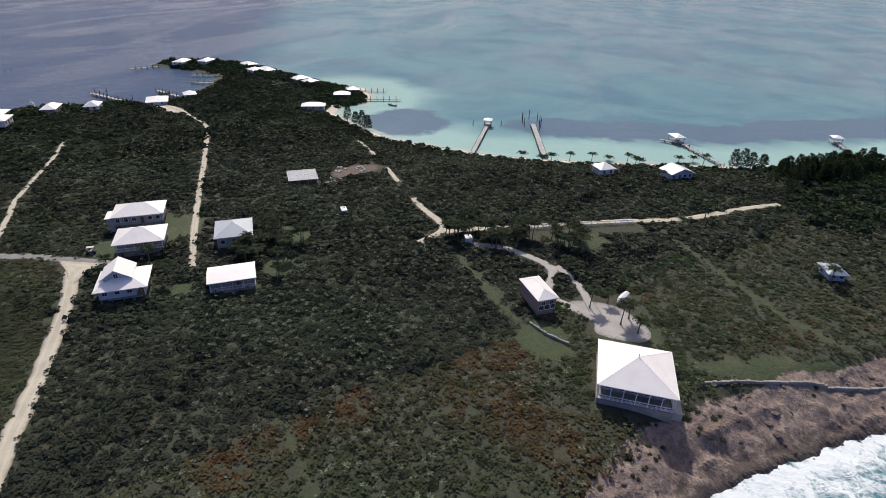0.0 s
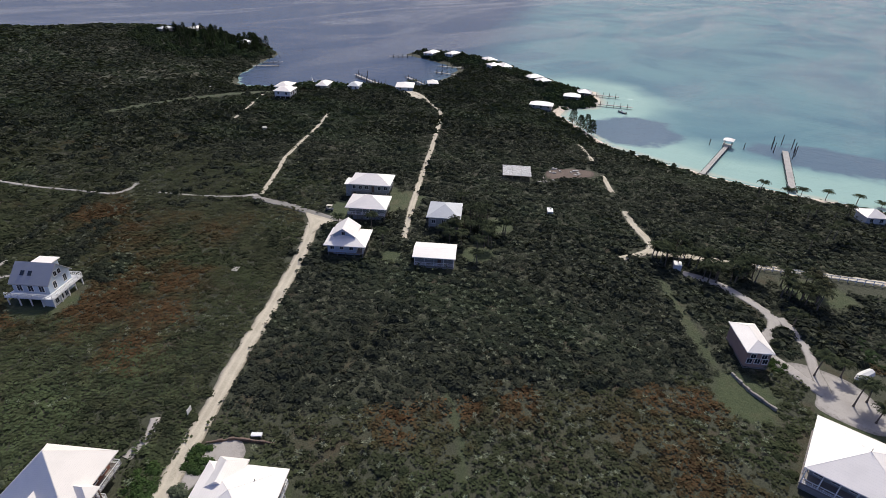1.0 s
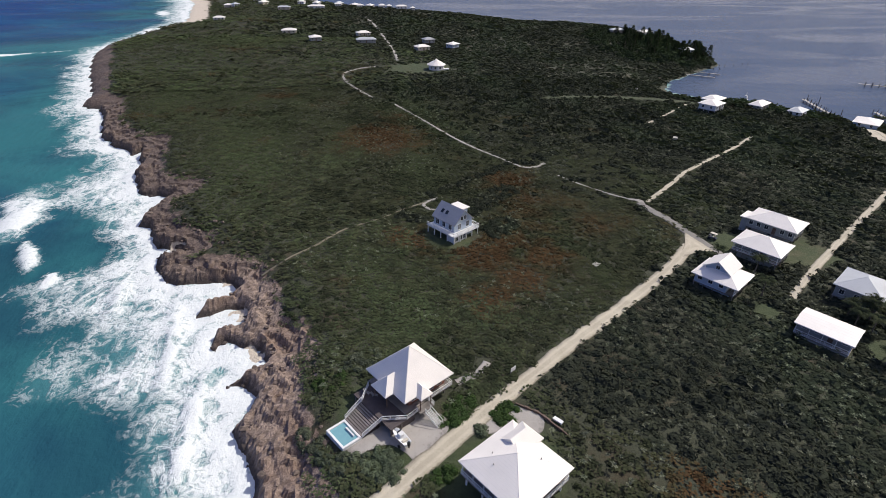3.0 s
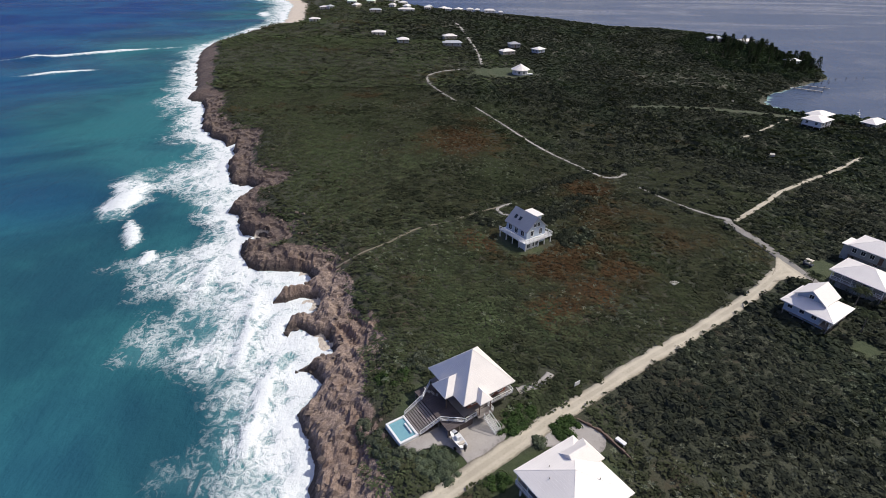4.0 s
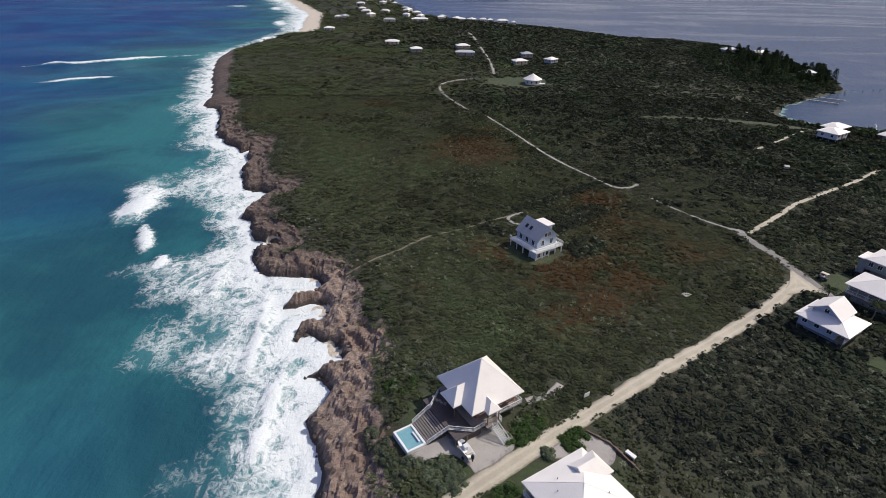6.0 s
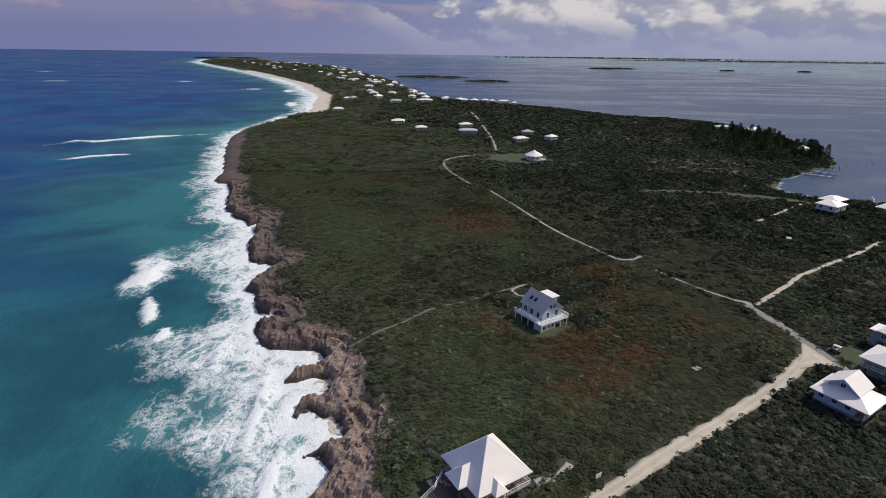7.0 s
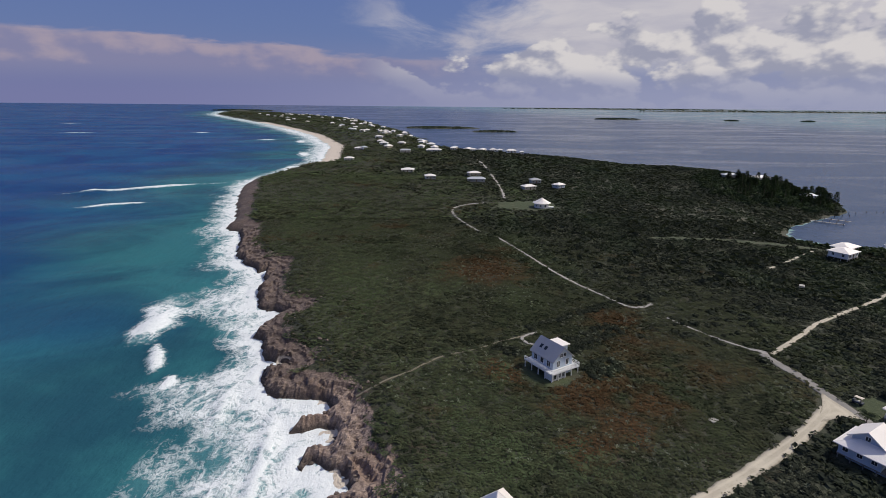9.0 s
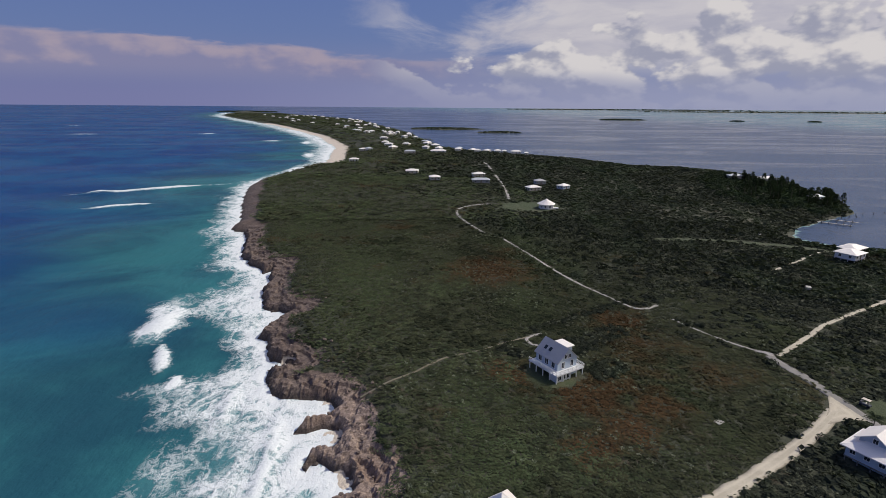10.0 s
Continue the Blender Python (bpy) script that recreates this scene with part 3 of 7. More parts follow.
def land(X, Y):
    """The height of the land, with the masks of rock, sand and lawn."""
    X, Y = np.asarray(X, float), np.asarray(Y, float)
    do, db = shore(X, Y)
    sandy = smooth(Y, 600, 720)
    far = smooth(np.hypot(X - 60, Y - 60), 260, 420)
    rocky = 3.0 * smooth(do, -0.4, 2.2) + 3.0 * smooth(do, 2.0, 17.0)
    gentle = smooth(-Y, -45, 0)
    rocky = rocky * (1 - gentle) + gentle * (0.5 * smooth(do, -1.0, 1.5) + 5.5 * smooth(do, -2.0, 19.0))
    dune = 1.2 * smooth(do, 0, 30) + 5.0 * smooth(do, 30, 75)
    z_o = rocky * (1 - sandy) + dune * sandy
    z_b = 0.25 + 1.1 * smooth(db, 0, 7) + 4.7 * smooth(db, 6, 42)
    z = np.minimum(z_o, z_b)
    back = smooth(np.minimum(do, db), 30, 90)
    z = z + far * back * (2.0 + 2.5 * grain(X, Y, 90.0) + 1.4 * grain(X + 400, Y, 40.0)) + back * 0.35 * grain(X, Y, 23.0)
    z = z + 5.0 * np.exp(-((X - 215) / 80) ** 2 - ((Y - 470) / 70) ** 2)
    rw = rock_width(Y)
    rock_band = (1 - smooth(do, rw * 0.65, rw + 2.5 * grain(X, Y, 11.0))) * smooth(do, -3, 0) * (1 - sandy)
    ridge = 1 - np.abs(grain(X * 0.8 + Y * 0.6, (Y * 0.8 - X * 0.6) * 0.42, 3.1))
    z = z + rock_band * smooth(do, 0.3, 3) * (0.9 * (ridge - 0.55) + 0.65 * grain(X, Y, 4.3) + 0.4 * grain(X, Y, 1.9))
    z = np.where(np.maximum(do, -99) < 0, np.maximum(-2.5, 0.6 * np.maximum(do, db)), z)
    sand = np.maximum((1 - smooth(db, 3.0, 7.5)) * smooth(-Y, -165, -110), sandy * (1 - smooth(do, 17, 32)) * (Y < 1750))
    lawn = np.zeros(X.shape)
    for cx, cy, hx, hy, deg in LAWNS:
        c, s = math.cos(radians(deg)), math.sin(radians(deg))
        u, v = (X - cx) * c + (Y - cy) * s, -(X - cx) * s + (Y - cy) * c
        d = np.hypot(u / hx, v / hy) + 0.18 * grain(X, Y, 3.0)
        lawn = np.maximum(lawn, 1 - smooth(d, 0.85, 1.12))
    for half, mat, pts in ROADS.values():
        if mat is None:
            lawn = np.maximum(lawn, 0.75 * (1 - smooth(away(X, Y, pts), half, half + 0.8)))
    return z, rock_band, sand, lawn


def ground_at(x, y):
    return float(land(np.array([x]), np.array([y]))[0][0])


def steps(*spans):
    """Grid lines: (from, to, step at from, step at to)."""
    out = []
    for a, b_, s0, s1 in spans:
        x = a
        while x < b_ - 1e-6:
            out.append(x)
            x += s0 + (s1 - s0) * (x - a) / (b_ - a)
    out.append(spans[-1][1])
    return np.array(out)


def mesh_object(name, verts, faces, mats, smooth_shade=False, attrs=None, face_mats=None):
    """An object from numpy arrays; faces all have the same number of corners."""
    me = bpy.data.meshes.new(name)
    verts, faces = np.asarray(verts, np.float32), np.asarray(faces, np.int32)
    k = faces.shape[1]
    me.vertices.add(len(verts))
    me.vertices.foreach_set("co", verts.ravel())
    me.loops.add(faces.size)
    me.loops.foreach_set("vertex_index", faces.ravel())
    me.polygons.add(len(faces))
    me.polygons.foreach_set("loop_start", np.arange(0, faces.size, k, dtype=np.int32))
    me.polygons.foreach_set("use_smooth", np.full(len(faces), smooth_shade))
    for m in mats:
        me.materials.append(m)
    if face_mats is not None:
        me.polygons.foreach_set("material_index", np.asarray(face_mats, np.int32))
    me.update(calc_edges=True)
    for key, vals in (attrs or {}).items():
        me.attributes.new(key, "FLOAT", "POINT").data.foreach_set("value", np.asarray(vals, np.float32).ravel())
    return new(name, me)


def grid_mesh(xs, ys):
    X, Y = np.meshgrid(xs, ys)
    n, m_ = X.shape
    i = np.arange(n * m_).reshape(n, m_)
    faces = np.stack([i[:-1, :-1], i[:-1, 1:], i[1:, 1:], i[1:, :-1]], -1).reshape(-1, 4)
    return X.ravel(), Y.ravel(), faces


def keep_faces(keep, faces):
    """The faces of which any corner is kept, and the vertices that they use."""
    f = faces[keep[faces].any(1)]
    used = np.zeros(len(keep), bool)
    used[f] = True
    index = np.cumsum(used) - 1
    return used, index[f]


LEDGE = (-135, 112, -92, 318)          # where the rocks are near enough to be modelled finely


def ridged(X, Y, size):
    return 1 - 2 * np.abs(grain(X, Y, size))


def plates(X, Y, size):
    """Broken slabs: every cell of a crooked net has its own height and tilt, -1 to 1."""
    u, v = X / size, Y / size
    i, j = np.floor(u).astype(int), np.floor(v).astype(int)
    best, out = np.full(X.shape, 1e9), np.zeros(X.shape)
    for di in (-1, 0, 1):
        for dj in (-1, 0, 1):
            a, b_ = i + di, j + dj
            h, k = LATTICE[a % 64, b_ % 64], LATTICE[(a + 17) % 64, (b_ + 31) % 64]
            du, dv = u - a - h, v - b_ - k
            d = du * du + dv * dv
            near = d < best
            best = np.where(near, d, best)
            w = LATTICE[(a + 5) % 64, (b_ + 11) % 64]
            out = np.where(near, 2 * w - 1 + (k - 0.5) * du + (h - 0.5) * dv, out)
    return out


def build_ledge():
    """The limestone shore: strata tilted to the sea, cut into fins, clefts and pot-holes."""
    xs, ys = np.arange(LEDGE[0], LEDGE[1], 0.55), np.arange(LEDGE[2], LEDGE[3], 0.55)
    X, Y, faces = grid_mesh(xs, ys)
    do, db = shore(X, Y)
    near = (do > -2.5) & (do < 27)
    used, f = keep_faces(near, faces)
    X, Y, do = X[used], Y[used], do[used]
    z, rock, sand, lawn = land(X, Y)
    rw = rock_width(Y)
    band = smooth(do, -0.5, 1.2) * (1 - smooth(do, rw * 0.7, rw + 1.0 + 3 * grain(X, Y, 11.0)))
    gentle = np.maximum(smooth(-Y, -45, 0), 0.55 * smooth(Y, 130, 175))
    U, V = X * 0.95 + Y * 0.31, Y * 0.95 - X * 0.31            # V runs along the strata
    wu, wv = U + 0.9 * grain(X, Y, 6.0), V + 1.6 * grain(X + 9, Y, 7.0)
    bench = plates(wu * 1.0, wv * 0.33, 2.6) * 0.85 + plates(wu + 40, wv * 0.45, 1.3) * 0.38 + 0.16 * plates(wu, wv + 13, 0.9)
    cleft = np.maximum(0, ridged(wu, wv * 0.2, 3.4) - 0.80) / 0.20 + 0.6 * np.maximum(0, ridged(wu * 0.4 + 21, wv, 5.5) - 0.86) / 0.14
    pots = np.maximum(0, grain(X + 5, Y, 2.3) - 0.45)
    crag = bench + 0.35 * grain(X, Y, 6.0) - 0.75 * cleft - 1.0 * pots
    shelf = np.floor((z + 0.45 * grain(X, Y, 9.0)) / 0.9) * 0.9 + 0.35
    z = np.where(do > 0.3, z + (shelf - z) * 0.7 * band * (1 - 0.95 * smooth(-Y, -45, 0)), z) + ((0.46 - 0.40 * gentle) * crag + gentle * (0.22 * grain(X, Y, 1.5) + 0.16 * grain(X + 3, Y, 3.3))) * band
    z = np.where(do < 0.2, np.minimum(z, 0.9 * smooth(do, -2.0, 0.4) - 0.8 + 0.9 * (do > -0.3) * np.maximum(crag, 0)), z)
    cove = cove_sand(X, Y)
    z = z * (1 - cove) + cove * (0.16 + 0.05 * np.clip(do, -3, 6))
    z = z - 0.5 * smooth(do, rw + 1, rw + 7)
    rockiness = 1 - smooth(do, rw * 0.8, rw + 3 + 3 * grain(X, Y, 7.0))
    ob = mesh_object("rocky_shore", np.stack([X, Y, z], 1), f, [GROUND], False, {"rock": rockiness, "sand": cove, "lawn": lawn, "black": smooth(Y, 118, 142)})
    return tagged(ob, "jagged brown limestone ledges above the surf", "rocks", kind="structure")


def build_ground():
    xs = steps((-1300, -180, 30, 6), (-180, -64, 6, 1.3), (-64, 112, 1.3, 1.3), (112, 270, 1.8, 3), (270, 450, 3.5, 8))
    ys = steps((-300, -82, 12, 1.4), (-82, 190, 1.3, 1.4), (190, 330, 1.6, 3.5), (330, 900, 3.5, 9), (900, 3000, 9, 45))
    X, Y, faces = grid_mesh(xs, ys)
    z, rock, sand, lawn = land(X, Y)
    do, db = shore(X, Y)
    ledge = (X > LEDGE[0] + 3) & (X < LEDGE[1] - 3) & (Y > LEDGE[2] + 3) & (Y < LEDGE[3] - 3)
    z = np.where(ledge, z - 2.2 * rock - 0.3 * cove_sand(X, Y), z)
    used, f = keep_faces(np.maximum(do, db) > -4, faces)
    X, Y, z, rock, sand, lawn = (a[used] for a in (X, Y, z, rock, sand, lawn))
    ob = mesh_object("ground", np.stack([X, Y, z], 1), f, [GROUND], True, {"rock": rock, "sand": sand, "lawn": lawn, "black": smooth(Y, 118, 142)})
    return tagged(ob, "low island of dark soil with jagged limestone shore and sand", "ground", kind="structure")


def foam_reach(Y):
    """How far from the rocks the broken water spreads, along the coast."""
    return np.interp(Y, [-120, -40, 30, 50, 60, 67, 71, 77, 82, 86, 91, 93, 97, 103, 109, 119, 126, 133, 141, 150, 158, 171, 180, 187, 192, 204, 212, 223, 247, 298, 372, 459, 600, 800, 1200, 1700],
                    [30, 24, 28, 30, 27, 23, 20, 20, 21, 25, 34, 42, 40, 33, 31, 34, 42, 37, 28, 15, 11, 15, 24, 34, 44, 44, 34, 27, 20, 21, 20, 21, 22, 40, 45, 45])


BREAKERS = [(-103, 180, 8.8, 19, 19.5, 1.7), (-89, 153, 2.6, 11, 23, 0.9), (-78, 139, 1.5, 5, 20, 0.5), (-260, 476, 58, 5.0, 30, 1.4), (-245, 398, 24, 5.0, 32, 1.1), (-297, 458, 8, 9, 0, 1.8), (-172, 620, 9, 22, 10, 1.2),
            (-195, 780, 8, 30, 10, 1.0), (-327, 1036, 16, 7, 0, 1.0), (-780, 1188, 45, 7, 0, 0.8), (-533, 1235, 18, 8, 0, 0.9), (-1039, 1562, 30, 8, 0, 0.9), (-250, 1000, 10, 35, 15, 1.0),
            (-31, 78, 2.2, 15, -4, 0.9), (-40, 104, 2.0, 17, 8, 0.7), (-58, 128, 2.0, 10, 14, 0.6)]      # x, y, half lengths, degrees, height


def build_sea():
    xs = steps((-9000, -1300, 900, 40), (-1300, -180, 40, 5), (-180, -90, 3.5, 1.6), (-90, 100, 1.5, 1.6), (100, 235, 8, 5), (235, 480, 4, 6), (480, 1600, 8, 60), (1600, 9000, 60, 900))
    ys = steps((-6000, -300, 900, 12), (-300, -90, 10, 1.8), (-90, 260, 1.6, 2.0), (260, 700, 2.2, 8), (700, 3000, 8, 60), (3000, 9000, 60, 600))
    X, Y, faces = grid_mesh(xs, ys)
    do, db = shore(X, Y)
    used, f = keep_faces(np.maximum(do, db) < 12, faces)
    X, Y, do, db = (a[used] for a in (X, Y, do, db))
    so, sb = np.maximum(-do, 0), np.maximum(-db, 0)
    bay = smooth(so - sb, -30, 30)
    bay = np.maximum(bay, smooth(X, 250, 330))
    reach = foam_reach(Y)
    foam = 1 - so / (reach * (1 + 0.28 * grain(X, Y, 9.0)))
    foam = (np.clip(foam, 0, 1) ** 0.8 + 0.2 * (1 - smooth(so, 1.5, 7))) * (1 - bay)
    z = np.zeros(X.shape)
    for cx, cy, hx, hy, deg, h in BREAKERS:
        c, s = math.cos(radians(deg)), math.sin(radians(deg))
        u, v = ((X - cx) * c + (Y - cy) * s) / hx, (-(X - cx) * s + (Y - cy) * c) / hy
        u = u + 0.2 * np.sin(v * 2.2 + cx)
        d = np.hypot(u, v) + 0.28 * grain(X, Y, 4.0)
        foam = np.maximum(foam, 1.2 * (1 - smooth(d, 0.35, 1.2)))
        z += h * np.exp(-(u * 1.3) ** 2 - v ** 4) * (1 - smooth(np.maximum(do, db), -3, 0))
    swell = 0.5 * grain(X * 0.35 - Y * 0.1, Y * 0.12, 5.0) * smooth(so, 2, 20) * (1 - bay) * (1 - smooth(np.hypot(X, Y), 250, 600))
    chop = 0.35 * foam * (grain(X, Y, 3.0) + 0.5 * grain(X, Y, 1.6))
    shoal_o = np.exp(-so / 110) * (0.75 + 0.25 * grain(X, Y, 60))
    shoal_b = np.exp(-sb / (34 + 9 * grain(X, Y, 30) + 5 * grain(X, Y, 11)))
    shoal_b = shoal_b * (1 - 0.75 * smooth(Y, 120, 190))
    weed = np.exp(-((X - 285) / 30) ** 2 - ((Y - 78) / 26) ** 2) * 1.1
    weed = np.maximum(weed, 0.9 * np.exp(-((sb - 56) / 26) ** 2) * smooth(-Y, -70, 20) * (1 - 0.25 * grain(X, Y, 50)))
    harbour = smooth(Y - 0.42 * (X - 300), 150, 250)
    harbour = harbour * (1 - 0.75 * smooth(X * 0.55 + Y * 0.3, 900, 1500))
    ob = mesh_object("sea", np.stack([X, Y, z + swell + chop], 1), f, [SEA], True,
                     {"shoal": np.where(bay > 0.5, shoal_b, shoal_o), "bay": bay, "foam": foam, "weed": weed, "harbour": harbour})
    return tagged(ob, "clear blue and turquoise sea with white surf on the rocks", "water", kind="structure")


def road_strip(name, half, mat, pts):
    """A road laid on the land, with ragged verges."""
    P = [Vector((*p, 0)) for p in pts]
    run = []
    for k in range(len(P) - 1):
        p0, p1, p2, p3 = P[max(k - 1, 0)], P[k], P[k + 1], P[min(k + 2, len(P) - 1)]
        n = max(2, int((p2 - p1).length / 1.2))
        for i in range(n):
            t = i / n
            run.append(0.5 * ((2 * p1) + (p2 - p0) * t + (2 * p0 - 5 * p1 + 4 * p2 - p3) * t * t + (3 * p1 - p0 - 3 * p2 + p3) * t ** 3))
    run.append(P[-1])
    rows, across = [], []
    lanes = (-1.06, -1.0, -0.55, 0.0, 0.55, 1.0, 1.06)
    for i, c in enumerate(run):
        d = (run[min(i + 1, len(run) - 1)] - run[max(i - 1, 0)]).normalized()
        side = Vector((d.y, -d.x, 0))
        for a in lanes:
            rag = half * (1 + 0.16 * float(grain(np.array([c.x * 1.0]), np.array([c.y + 9 * np.sign(a)]), 3.2)[0]) + 0.08 * float(grain(np.array([c.x]), np.array([c.y + 5 * np.sign(a)]), 1.1)[0]))
            q = c + side * (a * rag)
            rows.append((q.x, q.y))
            across.append(a)
    R = np.array(rows)
    z = land(R[:, 0], R[:, 1])[0] + 0.10
    A = np.array(across)
    z = z + np.where(np.abs(A) > 1.03, -0.3, 0.05 * (1 - A * A))
    m_ = len(lanes)
    i = np.arange(len(R)).reshape(-1, m_)
    faces = np.stack([i[:-1, :-1], i[:-1, 1:], i[1:, 1:], i[1:, :-1]], -1).reshape(-1, 4)
    ob = mesh_object(name, np.column_stack([R, z]), faces, [mat], True, {"across": A})
    what = {"sand_road": "pale sandy unpaved road with ragged verges", "grey_grit_road": "grey gravel lane cut through the scrub",
            "trodden_track": "faint trodden footpath through the heath", "worn_asphalt": "worn grey tarred lane by the houses", "pale_paving": "pale paved garden drive"}[mat.name]
    return tagged(ob, what, "road", kind="structure")


build_ground()
build_ledge()
build_sea()


def islet(x, y, hx, hy, h):
    """A low wooded cay far off."""
    V, F = [], []
    n, rings_n = 28, 5
    for r in range(rings_n + 1):
        k = r / rings_n
        for i in range(n):
            a = 2 * math.pi * i / n
            rag = 1 + 0.18 * float(grain(np.array([x + 40 * math.cos(a)]), np.array([y + 40 * math.sin(a)]), 17.0)[0])
            V.append((x + hx * k * rag * math.cos(a), y + hy * k * rag * math.sin(a), h * (1 - k ** 3) - 0.4))
    i = np.arange(len(V)).reshape(-1, n)
    F = np.stack([i[:-1], i[1:], np.roll(i[1:], -1, 1), np.roll(i[:-1], -1, 1)], -1).reshape(-1, 4)
    ob = mesh_object("islet", V, F, [GROUND], True, {"rock": np.zeros(len(V)), "sand": np.zeros(len(V)), "lawn": np.zeros(len(V))})
    return tagged(ob, "low dark wooded cay in the lagoon", "island", kind="structure")


ISLETS = [(5, 1500, 105, 45, 3.5), (140, 1345, 62, 20, 3.0), (740, 2270, 100, 35, 4.0), (1180, 2200, 30, 12, 2.5), (1480, 2180, 28, 12, 2.5), (2700, 3900, 1500, 60, 5.0), (1500, 4500, 1100, 60, 4.0), (-1120, 3150, 190, 60, 4.0)]
for cay in ISLETS:
    islet(*cay)
for road_name, (road_half, road_mat, road_pts) in ROADS.items():
    if road_mat:
        road_strip(road_name, road_half, road_mat, road_pts)

# ---- building helpers ----
def part(name, bm, mat, parent, label=""):
    me = bpy.data.meshes.new(name)
    bm.to_mesh(me)
    bm.free()
    me.materials.append(mat)
    ob = new(name, me)
    ob.parent = parent
    return tagged(ob, label)


def thing(name, m, label, category, group=""):
    ob = new(name)
    ob.empty_display_size = 0.5
    ob.matrix_basis = m
    return tagged(ob, label, category, group)


def slab(bm, x0, x1, y0, y1, z0, z1, bevel=0.0):
    r = bmesh.ops.create_cube(bm, size=1)
    bmesh.ops.scale(bm, vec=(x1 - x0, y1 - y0, z1 - z0), verts=r["verts"])
    bmesh.ops.translate(bm, vec=((x0 + x1) / 2, (y0 + y1) / 2, (z0 + z1) / 2), verts=r["verts"])
    if bevel:
        edges = list({e for v in r["verts"] for e in v.link_edges})
        bmesh.ops.bevel(bm, geom=edges, offset=bevel, segments=1, affect="EDGES")
    return bm


def block(*size, bevel=0.0):
    return slab(bmesh.new(), *size, bevel=bevel)


def beam(bm, a, b, w, h):
    """A straight timber from a to b."""
    a, b = Vector(a), Vector(b)
    r = bmesh.ops.create_cube(bm, size=1)
    bmesh.ops.scale(bm, vec=(w, h, (b - a).length), verts=r["verts"])
    q = (b - a).to_track_quat("Z", "Y").to_matrix().to_4x4()
    bmesh.ops.transform(bm, matrix=Matrix.Translation((a + b) / 2) @ q, verts=r["verts"])
    return bm


def post_mesh(bm, x, y, z0, z1, r, sides=7, lean=(0, 0)):
    m = Matrix.Translation((x + lean[0] / 2, y + lean[1] / 2, (z0 + z1) / 2))
    q = Vector((lean[0], lean[1], z1 - z0)).to_track_quat("Z", "Y").to_matrix().to_4x4()
    bmesh.ops.create_cone(bm, cap_ends=True, segments=sides, radius1=r, radius2=r * 0.9, depth=z1 - z0, matrix=m @ q)
    return bm


def solid(bm, rings):
    """A body from closed rings of points, bottom to top, capped at both ends."""
    made = [[bm.verts.new(p) for p in ring] for ring in rings]
    for lo, hi in zip(made, made[1:]):
        n = len(lo)
        for i in range(n):
            a, b, c, d = lo[i], lo[(i + 1) % n], hi[(i + 1) % n], hi[i]
            bm.faces.new([a, b, c, d])
    bm.faces.new(made[0][::-1])
    bm.faces.new(made[-1])
    return bm


def hip_roof(w, d, z, rise, ridge=None, thick=0.2):
    """A hipped roof over w x d, its eave at z; the ridge runs along the longer side."""
    bm = bmesh.new()
    if ridge is None:
        ridge = max(abs(w - d), 0.02)
    rx, ry = (ridge / 2, 0.01) if w >= d else (0.01, ridge / 2)
    solid(bm, [[(-w / 2, -d / 2, z - thick), (w / 2, -d / 2, z - thick), (w / 2, d / 2, z - thick), (-w / 2, d / 2, z - thick)],
               [(-w / 2, -d / 2, z), (w / 2, -d / 2, z), (w / 2, d / 2, z), (-w / 2, d / 2, z)],
               [(-rx, -ry, z + rise), (rx, -ry, z + rise), (rx, ry, z + rise), (-rx, ry, z + rise)]])
    return bm, rx, ry


def gable_roof(w, d, z, rise, along="x", thick=0.22):
    """A roof of two slopes; the ridge runs along x or y for the whole length."""
    bm = bmesh.new()
    hw, hd = w / 2, d / 2
    if along == "x":
        prof = [(-hd, z - thick), (0, z + rise - thick), (hd, z - thick), (hd, z), (0, z + rise), (-hd, z)]
        rings = [[(x, a, b) for a, b in prof] for x in (-hw, hw)]
    else:
        prof = [(-hw, z - thick), (-hw, z), (0, z + rise), (hw, z), (hw, z - thick), (0, z + rise - thick)]
        rings = [[(a, y, b) for a, b in prof] for y in (-hd, hd)]
    solid(bm, rings)
    bmesh.ops.recalc_face_normals(bm, faces=bm.faces)
    return bm


_shared = {}


def shared_part(key, name, make, mat, parent, m, label=""):
    """Alike parts share one mesh."""
    if (key, mat.name) not in _shared:
        bm = make()
        me = bpy.data.meshes.new(name)
        bm.to_mesh(me)
        bm.free()
        me.materials.append(mat)
        _shared[(key, mat.name)] = me
    ob = new(name, _shared[(key, mat.name)])
    ob.parent = parent
    ob.matrix_basis = m
    return tagged(ob, label)


def window_frame_mesh(w, h):
    bm = bmesh.new()
    t = 0.09
    slab(bm, -w / 2 - t, -w / 2, -0.05, 0.05, -t, h + t)
    slab(bm, w / 2, w / 2 + t, -0.05, 0.05, -t, h + t)
    slab(bm, -w / 2, w / 2, -0.05, 0.05, h, h + t)
    slab(bm, -w / 2 - 0.06, w / 2 + 0.06, -0.12, 0.05, -t, 0)
    slab(bm, -0.025, 0.025, -0.03, 0.03, 0, h)
    return bm


def window(parent, m, w, h, frame_mat=None):
    f = shared_part(("win", w, h), "window", lambda: window_frame_mesh(w, h), frame_mat or WHITE, parent, m)
    shared_part(("pane", w, h), "pane", lambda: block(-w / 2, w / 2, -0.02, 0.02, 0, h), GLASS, f, Matrix.Identity(4), "dark window glass")
    return f


def door(parent, m, w=0.95, h=2.05, mat=None):
    d = shared_part(("door", w, h), "door", lambda: block(-w / 2, w / 2, -0.05, 0.05, 0, h, bevel=0.02), mat or BROWN_WALL, parent, m, "house door")
    shared_part("knob", "handle", lambda: block(0.28, 0.36, -0.11, -0.05, 1.0, 1.1), STONE, d, Matrix.Identity(4))
    return d


